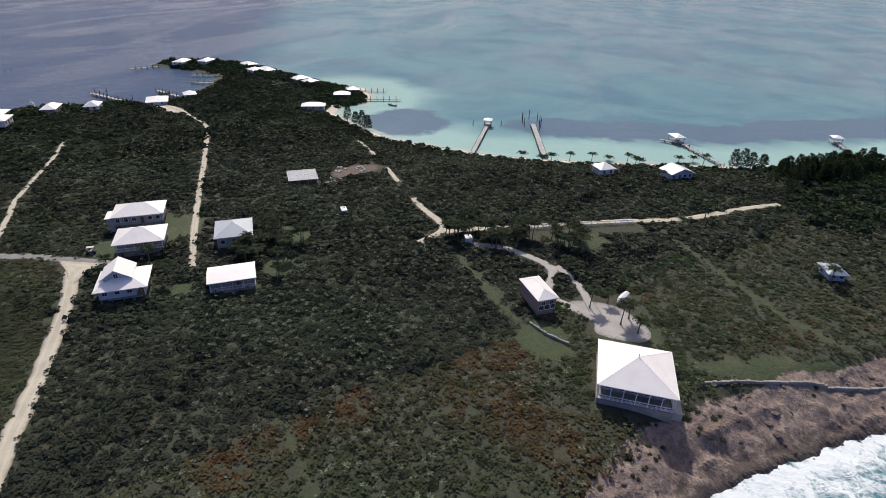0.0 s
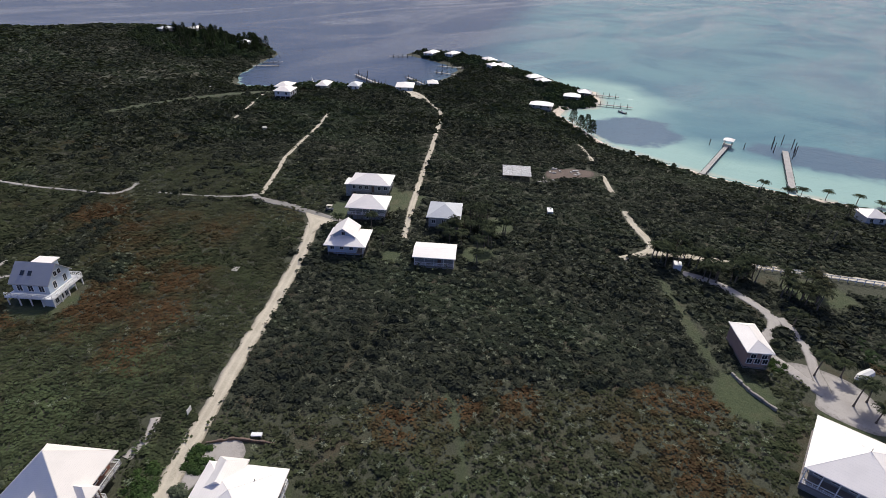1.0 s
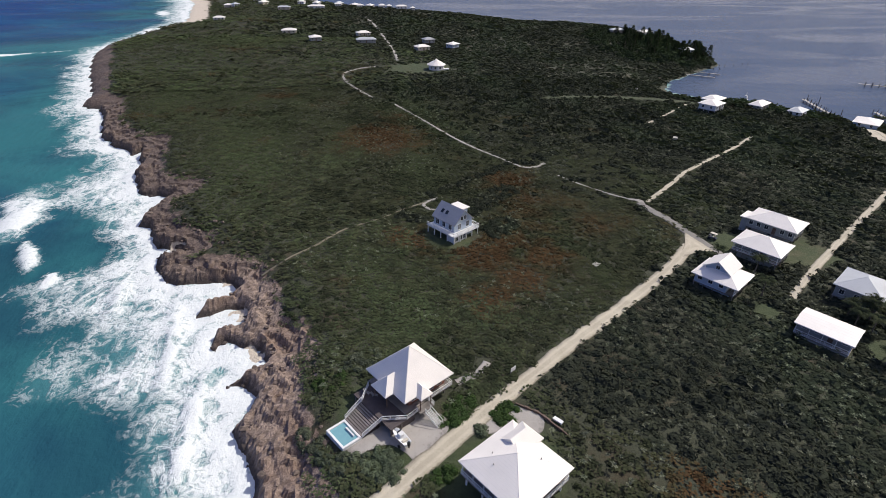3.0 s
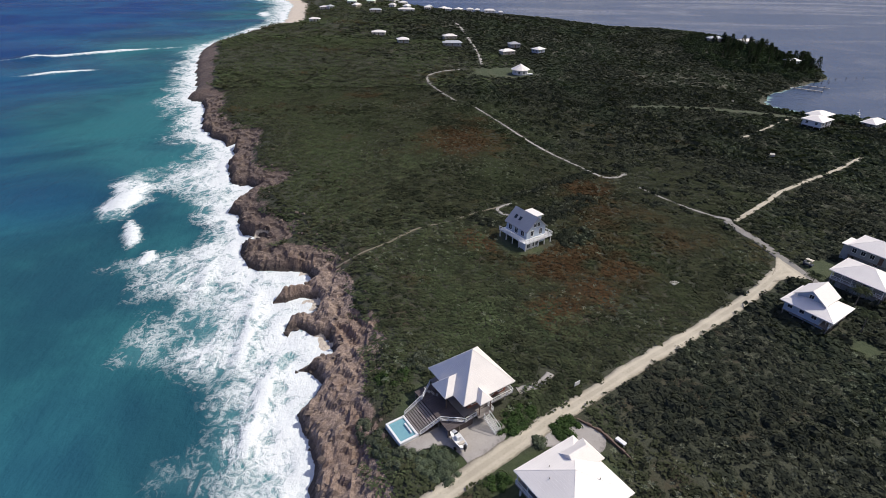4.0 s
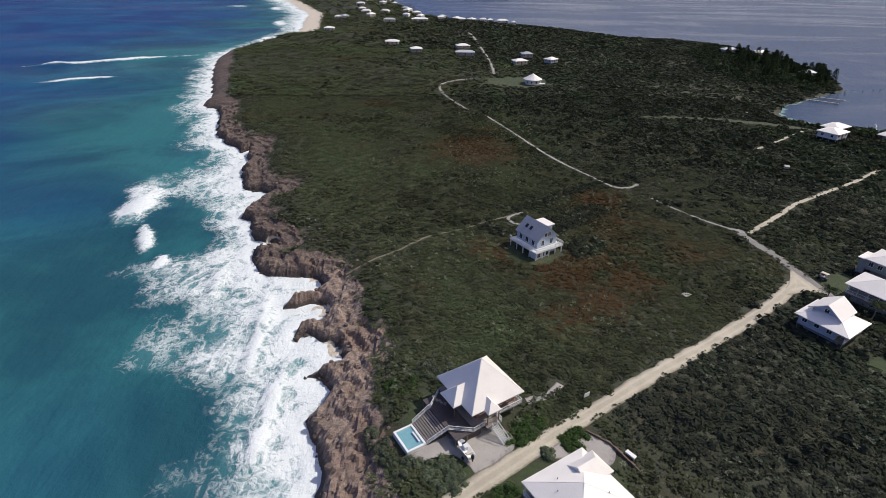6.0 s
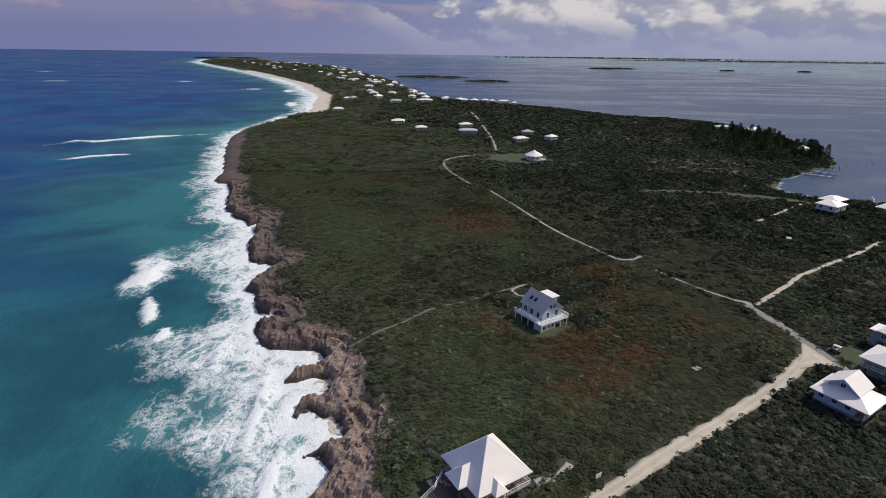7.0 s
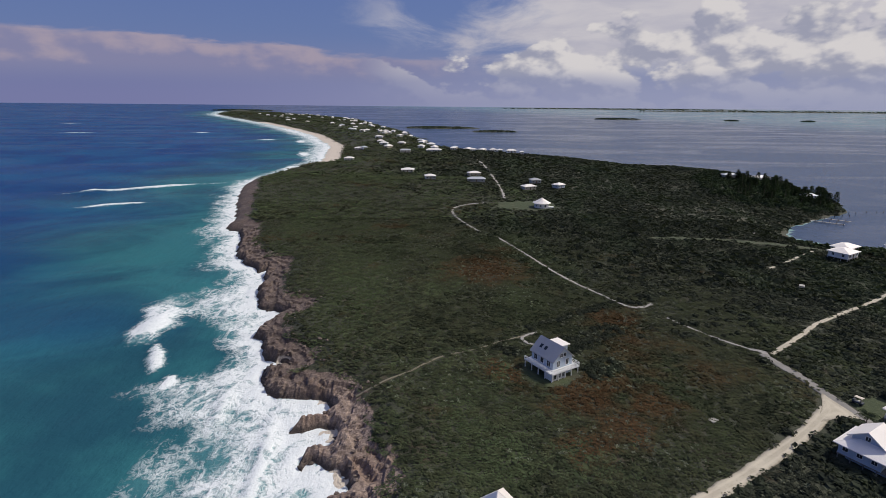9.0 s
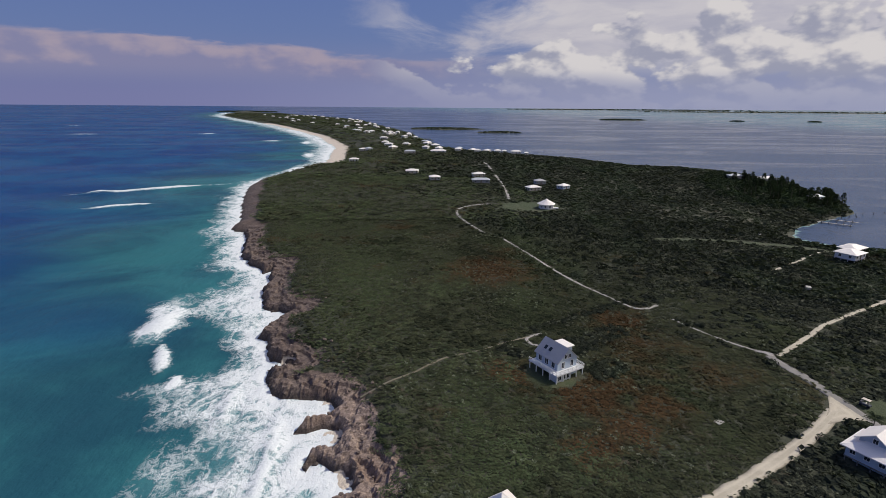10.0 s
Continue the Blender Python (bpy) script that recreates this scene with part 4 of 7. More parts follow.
def shell(parent, w, d, z0, z1, mat, t=0.18):
    """Four walls with thickness, butted end to end."""
    for x0, x1, y0, y1 in ((-w / 2, w / 2, -d / 2, -d / 2 + t), (-w / 2, w / 2, d / 2 - t, d / 2),
                           (-w / 2, -w / 2 + t, -d / 2 + t, d / 2 - t), (w / 2 - t, w / 2, -d / 2 + t, d / 2 - t)):
        part("wall", block(x0, x1, y0, y1, z0, z1), mat, parent)


def row_of_windows(parent, w, d, z, side, n, ww=1.0, wh=1.2, with_door=False, skip=()):
    """Windows evenly along one side ('s', 'n', 'w', 'e') of a w x d house."""
    length = w if side in "sn" else d
    for i in range(n):
        if i in skip:
            continue
        u = -length / 2 + length * (i + 0.5) / n
        m = {"s": pose(u, -d / 2 - 0.02, z), "n": pose(-u, d / 2 + 0.02, z, 0, 0, 180), "w": pose(-w / 2 - 0.02, -u, z, 0, 0, -90), "e": pose(w / 2 + 0.02, u, z, 0, 0, 90)}[side]
        if with_door and i == n // 2:
            door(parent, m @ pose(0, 0, -0.9))
        else:
            window(parent, m, ww, wh)


def railing(parent, a, b, h=1.0, mat=None, cross=False):
    """A balustrade from a to b, with its posts and rails, as one part."""
    mat = mat or WHITE
    a, b = Vector(a), Vector(b)
    n = max(1, round((b - a).length / 1.5))
    bm = bmesh.new()
    up = Vector((0, 0, h))
    for i in range(n + 1):
        p = a.lerp(b, i / n)
        beam(bm, p, p + up, 0.1, 0.1)
    beam(bm, a + up, b + up, 0.09, 0.14)
    beam(bm, a + up * 0.12, b + up * 0.12, 0.06, 0.08)
    for i in range(n):
        p, q = a.lerp(b, i / n), a.lerp(b, (i + 1) / n)
        if cross:
            beam(bm, p + up * 0.12, q + up, 0.06, 0.08)
            beam(bm, q + up * 0.12, p + up, 0.06, 0.08)
        else:
            beam(bm, p + up * 0.55, q + up * 0.55, 0.05, 0.06)
            beam(bm, p + up * 0.34, q + up * 0.34, 0.05, 0.06)
    return part("railing", bm, mat, parent, "white painted railing" if mat is WHITE else "")


def posts(parent, pts, z0, z1, mat, size=0.2):
    for x, y in pts:
        shared_part(("stilt", round(z1 - z0, 2), size), "post", lambda: block(-size / 2, size / 2, -size / 2, size / 2, 0, z1 - z0, bevel=0.02), mat, parent, pose(x, y, z0))


def ridge_caps(roof, w, d, z, rise, rx, ry, mat):
    for a, b in (((-w / 2, -d / 2), (-rx, -ry)), ((w / 2, -d / 2), (rx, -ry)), ((w / 2, d / 2), (rx, ry)), ((-w / 2, d / 2), (-rx, ry))):
        part("ridge_cap", beam(bmesh.new(), (a[0], a[1], z + 0.0), (b[0], b[1], z + rise), 0.12, 0.03), mat, roof)
    if max(rx, ry) > 0.3:
        part("ridge_cap", beam(bmesh.new(), (-rx, -ry, z + rise + 0.01), (rx, ry, z + rise + 0.01), 0.12, 0.03), mat, roof)


def flight(parent, foot, head, width, mat):
    """An open stair from foot to head."""
    a, b = Vector(foot), Vector(head)
    n = max(2, round((b.z - a.z) / 0.18))
    side = Vector((b.y - a.y, a.x - b.x, 0)).normalized() * (width / 2)
    ob = None
    for s in (-1, 1):
        bm = beam(bmesh.new(), a + side * s, b + side * s, 0.06, 0.25)
        if ob is None:
            ob = part("stair", bm, mat, parent)
        else:
            part("stringer", bm, mat, ob)
        part("handrail", beam(bmesh.new(), a + side * s + Vector((0, 0, 0.95)), b + side * s + Vector((0, 0, 0.95)), 0.07, 0.1), mat, ob)
        for k in (0.05, 0.5, 0.95):
            p = a.lerp(b, k) + side * s
            part("baluster", beam(bmesh.new(), p, p + Vector((0, 0, 0.95)), 0.08, 0.08), mat, ob)
    for i in range(n):
        p = a.lerp(b, (i + 0.5) / n)
        part("tread", beam(bmesh.new(), p - side, p + side, 0.05, 0.28), mat, ob)
    return ob


def cottage(x, y, rot, w, d, label, stilt=2.2, wall=2.8, rise=2.4, over=0.7, roof="hip", roof_mat=None, wall_mat=None, group="", sides="sn", wins=4, z=None,
            porch="", name="house", under=True, along="x", caps=True):
    """A raised island house: posts, floor, walls, windows, door and roof. w and d are the roof's plan."""
    roof_mat, wall_mat = roof_mat or WHITE_ROOF, wall_mat or WHITE
    g = ground_at(x, y) if z is None else z
    h = thing(name, pose(x, y, g - 0.05, 0, 0, rot), label, "house", group)
    bw, bd = w - 2 * over, d - 2 * over
    if porch:                                   # the walls stand back behind a covered porch
        back = 1.9
        cx = {"w": back / 2, "e": -back / 2}.get(porch, 0)
        cy = {"s": back / 2, "n": -back / 2}.get(porch, 0)
        hw, hd = bw - (back if porch in "we" else 0), bd - (back if porch in "sn" else 0)
    else:
        cx = cy = 0
        hw, hd = bw, bd
    if stilt > 0.5:
        nx, ny = max(2, round(bw / 2.6)), max(2, round(bd / 2.6))
        pts = {(-bw / 2 + 0.15 + (bw - 0.3) * i / nx, s * (bd / 2 - 0.15)) for i in range(nx + 1) for s in (-1, 1)}
        pts |= {(s * (bw / 2 - 0.15), -bd / 2 + 0.15 + (bd - 0.3) * i / ny) for i in range(ny + 1) for s in (-1, 1)}
        posts(h, sorted(pts), -0.4, stilt, wall_mat if wall_mat in (WHITE, CREAM) else DECK)
        if under:
            core = part("lower_wall", block(-bw / 2 + 1.2, bw / 2 - 1.2, -bd / 2 + 1.2, bd / 2 - 1.2, -0.3, stilt, bevel=0.02), wall_mat, h)
            window(core, pose(-bw / 4, -bd / 2 + 1.18, 0.7), 0.9, 1.0)
            window(core, pose(-bw / 2 + 1.18, 0, 0.7, 0, 0, -90), 0.9, 1.0)
    else:
        part("plinth", block(-bw / 2, bw / 2, -bd / 2, bd / 2, -0.5, max(stilt, 0.1)), CONCRETE, h)
    part("floor", block(-bw / 2 - 0.1, bw / 2 + 0.1, -bd / 2 - 0.1, bd / 2 + 0.1, stilt, stilt + 0.22), DECK, h)
    body = new("body")
    body.parent = h
    body.matrix_basis = pose(cx, cy, 0)
    top = stilt + 0.22 + wall
    shell(body, hw, hd, stilt + 0.22, top, wall_mat)
    for s in "snwe":
        if s in sides or s == porch:
            n = wins if (s in "sn") == (hw >= hd) else max(2, wins - 1)
            row_of_windows(body, hw, hd, stilt + 1.15, s, n, with_door=(s == porch or s == sides[0]))
    if porch:
        k = {"s": ((-bw / 2, -bd / 2), (bw / 2, -bd / 2)), "n": ((-bw / 2, bd / 2), (bw / 2, bd / 2)), "w": ((-bw / 2, -bd / 2), (-bw / 2, bd / 2)), "e": ((bw / 2, -bd / 2), (bw / 2, bd / 2))}[porch]
        railing(h, (*k[0], stilt + 0.22), (*k[1], stilt + 0.22), 0.95)
        n = max(3, round((Vector(k[1]) - Vector(k[0])).length / 2.4))
        posts(h, [tuple(Vector(k[0]).lerp(Vector(k[1]), i / n) * 0.985) for i in range(n + 1)], stilt + 0.22, top, WHITE, 0.16)
    if roof == "hip":
        bm, rx, ry = hip_roof(w, d, top + 0.25, rise)
        r = part("roof", bm, roof_mat, h)
        if caps:
            ridge_caps(r, w, d, top + 0.25, rise, rx, ry, roof_mat)
    else:
        r = part("roof", gable_roof(w, d, top + 0.25, rise, along), roof_mat, h)
        ends = ((hw / 2 - 0.1, 1), (-hw / 2 + 0.1, -1))
        for e, _ in ends:
            bm = bmesh.new()
            half = hd / 2 if along == "x" else hw / 2
            span = (d if along == "x" else w) / 2
            zt = top + 0.2 + rise * half / span
            if along == "x":
                rings = [[(e - 0.09, -half, top), (e - 0.09, half, top), (e - 0.09, 0, zt)], [(e + 0.09, -half, top), (e + 0.09, half, top), (e + 0.09, 0, zt)]]
            else:
                e2 = (hd / 2 - 0.1) * (1 if e > 0 else -1)
                rings = [[(-half, e2 - 0.09, top), (half, e2 - 0.09, top), (0, e2 - 0.09, zt)], [(-half, e2 + 0.09, top), (half, e2 + 0.09, top), (0, e2 + 0.09, zt)]]
            solid(bm, rings)
            part("gable", bm, wall_mat, body)
    return h

# ---- houses ----
def side_hip(parent, m, w, depth, z, rise, mat, name="porch_roof"):
    """A small hipped roof that runs out from a larger one; local y points outwards (negative)."""
    bm = bmesh.new()
    t = 0.18
    solid(bm, [[(-w / 2, -depth, z - t), (w / 2, -depth, z - t), (w / 2, depth, z - t), (-w / 2, depth, z - t)],
               [(-w / 2, -depth, z), (w / 2, -depth, z), (w / 2, depth, z), (-w / 2, depth, z)],
               [(-0.01, -depth + w * 0.5, z + rise), (0.01, -depth + w * 0.5, z + rise), (0.01, depth, z + rise), (-0.01, depth, z + rise)]])
    ob = part(name, bm, mat, parent)
    ob.matrix_basis = m
    return ob


def pool_house():
    x, y = 10.3, 74.5
    g = 6.0
    h = thing("house", pose(x, y, g, 0, 0, 30.5), "brown boarded house with a tall white hipped roof and sea deck", "house", "houses by the sand road")
    st, W = 1.9, 11.6
    B = 9.6
    eave = 5.0
    posts(h, [(sx * 4.6, sy * 4.6) for sx in (-1, 0, 1) for sy in (-1, 0, 1)], -0.5, st, DECK, 0.25)
    part("lower_wall", block(-3.9, 4.1, -3.9, 4.2, -0.4, st), STONE, h)
    part("floor", block(-5.6, 5.6, -5.6, 5.6, st, st + 0.22), DECK, h)
    body = part("body", block(-B / 2 + 0.8, B / 2, -B / 2 + 0.6, B / 2, st + 0.22, eave - 0.2), BROWN_WALL, h)
    # glazed sea front, between boarded piers
    for i in range(6):
        window(body, pose(-B / 2 + 0.76, 3.2 - 1.3 * i, st + 0.5, 0, 0, -90), 0.95, 1.9)
    part("wall", block(-B / 2 + 0.9, B / 2, -B / 2 + 0.42, -B / 2 + 0.58, st + 0.22, eave - 0.2), RED_WALL, body, "red-brown boarded wall")
    for i in range(4):
        window(body, pose(-2.6 + 2.0 * i, -B / 2 + 0.38, st + 0.9), 1.0, 1.3)
    for i in range(3):
        window(body, pose(B / 2 + 0.02, -2.8 + 2.6 * i, st + 1.0, 0, 0, 90), 1.0, 1.2)
    bm, rx, ry = hip_roof(W, W, eave, 6.0)
    roof = part("roof", bm, WHITE_ROOF, h)
    ridge_caps(roof, W, W, eave, 6.0, rx, ry, WHITE_ROOF)
    side_hip(roof, pose(-W / 2 + 0.6, -0.3, 0, 0, 0, -90), 4.4, 2.3, eave - 0.05, 2.3, WHITE_ROOF)
    side_hip(roof, pose(-1.8, -W / 2 + 0.6, 0), 2.8, 1.9, eave - 0.05, 1.5, WHITE_ROOF)
    posts(h, [(-W / 2 - 1.2, 1.5), (-W / 2 - 1.2, -2.1), (-0.6, -W / 2 - 0.9), (-3.0, -W / 2 - 0.9)], st + 0.2, eave - 0.2, BROWN_WALL, 0.16)
    # verandah along the garden side
    railing(h, (-0.3, -5.6, st + 0.22), (5.6, -5.6, st + 0.22), 0.95)
    railing(h, (5.6, -5.6, st + 0.22), (5.6, 5.6, st + 0.22), 0.95)
    part("porch", block(-3.4, -0.2, -7.2, -5.65, st - 0.1, st + 0.1), DECK, h)
    railing(h, (-0.25, -7.15, st + 0.1), (-0.25, -5.7, st + 0.1), 0.95)
    flight(h, (-1.4, -10.3, 0.05), (-1.9, -7.25, st), 1.3, WHITE)
    # terrace on the sea side, with broad steps down to the pool
    # dark boards, with the shade of the house put into their colour too
    terrace = part("terrace", block(-9.6, -5.65, -6.6, 4.6, st - 0.15, st + 0.05), DARK_SHADED_DECK, h, "dark boarded terrace with house shade in its colour")
    for i in range(22):
        yy = -6.6 + i * 0.51
        shared_part("board", "plank", lambda: block(-9.58, -5.68, 0.02, 0.47, 0, 0.035), DARK_SHADED_DECK, terrace, pose(0, yy, st + 0.052))
    posts(h, [(-9.4, yy) for yy in (-6.3, -3, 0.5, 4.3)] + [(-7, -6.3), (-7, 4.3)], -0.5, st - 0.15, DECK, 0.2)
    railing(h, (-9.6, 2.0, st + 0.05), (-6.2, 4.6, st + 0.05), 0.95)
    railing(h, (-9.4, -3.9, st + 0.05), (-5.9, -6.6, st + 0.05), 0.95)
    railing(h, (-5.9, -6.6, st + 0.05), (-3.4, -6.4, st + 0.05), 0.95)
    # dark sheet added to stand for the shade under the terrace edge
    part("skirting_wall", block(-9.4, -4.0, -6.2, -6.05, -0.3, st - 0.16), DARK_SHADED_DECK, h)
    steps_ob = part("steps", block(-13.3, -9.62, -3.4, 1.8, -0.4, 0.35), DARK_SHADED_DECK, h, "wide dark slatted steps")
    for i in range(9):
        x0 = -13.3 + i * 0.41
        z1 = 0.45 + i * 0.17
        part("tread", block(x0, x0 + 0.33, -3.4 - 0.06 * i, 1.8 + 0.08 * i, z1 - 0.1, z1, bevel=0.01), DECK, steps_ob)
        part("riser", block(x0 + 0.33, x0 + 0.40, -3.4, 1.8, 0.0, z1 - 0.06), DARK_SHADED_DECK, steps_ob)
    railing(h, (-13.3, 1.9, 0.35), (-9.6, 2.2, st + 0.05), 0.95)
    railing(h, (-13.3, -3.5, 0.35), (-9.5, -3.9, st + 0.05), 0.95)
    basin = thing("swimming_pool", pose(x, y, g, 0, 0, 30.5), "small pale blue swimming pool with white coping", "pool")
    for k, (x0, x1, y0, y1) in enumerate(((-17.3, -16.9, -3.5, 1.8), (-13.9, -13.5, -3.5, 1.8), (-16.9, -13.9, -3.5, -3.1), (-16.9, -13.9, 1.4, 1.8))):
        part("coping", block(x0, x1, y0, y1, -1.2, 0.62, bevel=0.02), WHITE, basin)
    part("pool_floor", block(-16.9, -13.9, -3.1, 1.4, -0.6, -0.35), TILE, basin)
    part("water", block(-16.9, -13.9, -3.1, 1.4, -0.34, 0.42), POOL, basin, "clear pale blue pool water")
    part("ledge", block(-14.5, -14.2, -2.4, 0.0, 0.3, 0.72, bevel=0.02), WHITE, basin)
    for dx, dy, r in ((-7.6, 3.0, 20), (-6.9, 1.6, 40)):
        lounger(x + dx * math.cos(radians(30.5)) - dy * math.sin(radians(30.5)), y + dx * math.sin(radians(30.5)) + dy * math.cos(radians(30.5)), g + st + 0.09, 30 + r)


def lounger(x, y, z, rot):
    c = thing("deck_chair", pose(x, y, z, 0, 0, rot), "pale slatted deck chair on the dark terrace", "chair", "deck chairs on the terrace")
    for i in range(6):
        shared_part("chair_slat", "slat", lambda: block(-0.3, 0.3, 0, 0.12, 0.32, 0.35), DOCK, c, pose(0, -0.5 + 0.16 * i, 0))
    for i in range(5):
        shared_part("chair_back", "back_slat", lambda: beam(bmesh.new(), (0, 0.42, 0.34), (0, 0.8, 0.95), 0.09, 0.025), DOCK, c, pose(-0.24 + 0.12 * i, 0, 0))
    for sx in (-0.28, 0.28):
        for yy in (-0.45, 0.4):
            part("leg", block(sx - 0.03, sx + 0.03, yy - 0.03, yy + 0.03, 0, 0.33), DOCK, c)


def road_house():
    x, y, g = 23.05, 50.7, 6.0
    h = thing("house", pose(x, y, g, 0, 0, 30), "large house with a white pyramid roof and side dormer", "house", "houses by the sand road")
    W, eave = 12.5, 5.5
    posts(h, [(sx * 5.2, sy * 5.2) for sx in (-1, -0.33, 0.33, 1) for sy in (-1, -0.33, 0.33, 1)], -0.5, 2.4, WHITE, 0.25)
    part("lower_wall", block(-2.5, 4.6, -4.4, 4.4, -0.3, 2.4), PALE_BLUE, h)
    part("floor", block(-5.9, 5.9, -5.9, 5.9, 2.4, 2.62), DECK, h)
    body = new("body")
    body.parent = h
    shell(body, 9.4, 9.4, 2.62, eave - 0.15, PALE_BLUE)
    for s in "snwe":
        row_of_windows(body, 9.4, 9.4, 3.3, s, 4, with_door=s == "w")
    for a, b in (((-5.85, -5.85), (5.85, -5.85)), ((5.85, -5.85), (5.85, 5.85)), ((-5.85, 5.85), (-5.85, -5.85))):
        railing(h, (*a, 2.62), (*b, 2.62), 0.95)
    posts(h, [(s * 5.7, -5.7 + 2.28 * i) for s in (-1, 1) for i in range(6)], 2.62, eave - 0.15, WHITE, 0.15)
    bm, rx, ry = hip_roof(W, W, eave, 2.6)
    roof = part("roof", bm, WHITE_ROOF, h)
    ridge_caps(roof, W, W, eave, 2.6, rx, ry, WHITE_ROOF)
    bm = bmesh.new()
    solid(bm, [[(1.2, 0.2, 5.8), (6.9, 0.2, 5.6), (6.9, 4.8, 5.6), (1.2, 4.8, 5.8)], [(1.2, 0.2, 6.0), (6.95, 0.2, 5.85), (6.95, 4.8, 5.85), (1.2, 4.8, 6.0)],
               [(1.2, 2.4, 7.75), (5.0, 2.4, 7.7), (5.0, 2.6, 7.7), (1.2, 2.6, 7.75)]])
    dorm = part("dormer_roof", bm, WHITE_ROOF, roof)
    part("dormer_wall", block(4.5, 6.6, 0.6, 4.4, 2.7, 5.7), PALE_BLUE, dorm)
    for vx, vy in ((-3.4, 1.6), (-2.1, 3.1), (2.6, -2.6)):
        part("vent_pipe", post_mesh(bmesh.new(), vx, vy, eave + 2.6 * (1 - max(abs(vx), abs(vy)) / 6.25) - 0.1, eave + 2.6 * (1 - max(abs(vx), abs(vy)) / 6.25) + 0.3, 0.07), STONE, roof)


def shore_villa():
    x, y, g = 87.2, -22.8, 5.9
    h = thing("villa", pose(x, y, g, 0, 0, -3.5), "wide single villa with a white shingled pyramid roof and verandah", "house", "houses on the headland")
    W, D, eave = 14.3, 14.7, 4.9
    part("plinth", block(-6.9, 6.9, -6.9, 6.9, -1.6, 1.2), STONE, h)
    part("terrace", block(-6.0, 7.5, -8.9, -6.95, -1.2, 0.6, bevel=0.05), CONCRETE, h, "pale concrete terrace round the villa")
    part("floor", block(-7.0, 7.0, -7.1, 7.1, 1.2, 1.42), DECK, h)
    body = new("body")
    body.parent = h
    body.matrix_basis = pose(1.0, 0, 0)
    shell(body, 10.4, 12.2, 1.42, eave - 0.1, GREY_WALL)
    for s in "snwe":
        row_of_windows(body, 10.4, 12.2, 2.0, s, 5, 1.3, 1.9)
    posts(h, [(-6.8, -6.9 + 2.3 * i) for i in range(7)] + [(-6.8 + 2.27 * i, s * 6.9) for i in range(1, 7) for s in (-1, 1)], 1.42, eave - 0.1, WHITE, 0.16)
    railing(h, (-6.9, -6.9, 1.42), (-6.9, 6.9, 1.42), 0.95)
    railing(h, (-6.9, -6.9, 1.42), (6.9, -6.9, 1.42), 0.95)
    bm, rx, ry = hip_roof(W, D, eave, 2.7, 0.02)
    roof = part("roof", bm, WHITE_ROOF, h)
    ridge_caps(roof, W, D, eave, 2.7, rx, ry, WHITE_ROOF)
    part("finial", post_mesh(bmesh.new(), 0, 0, eave + 2.6, eave + 3.4, 0.05), STONE, roof)


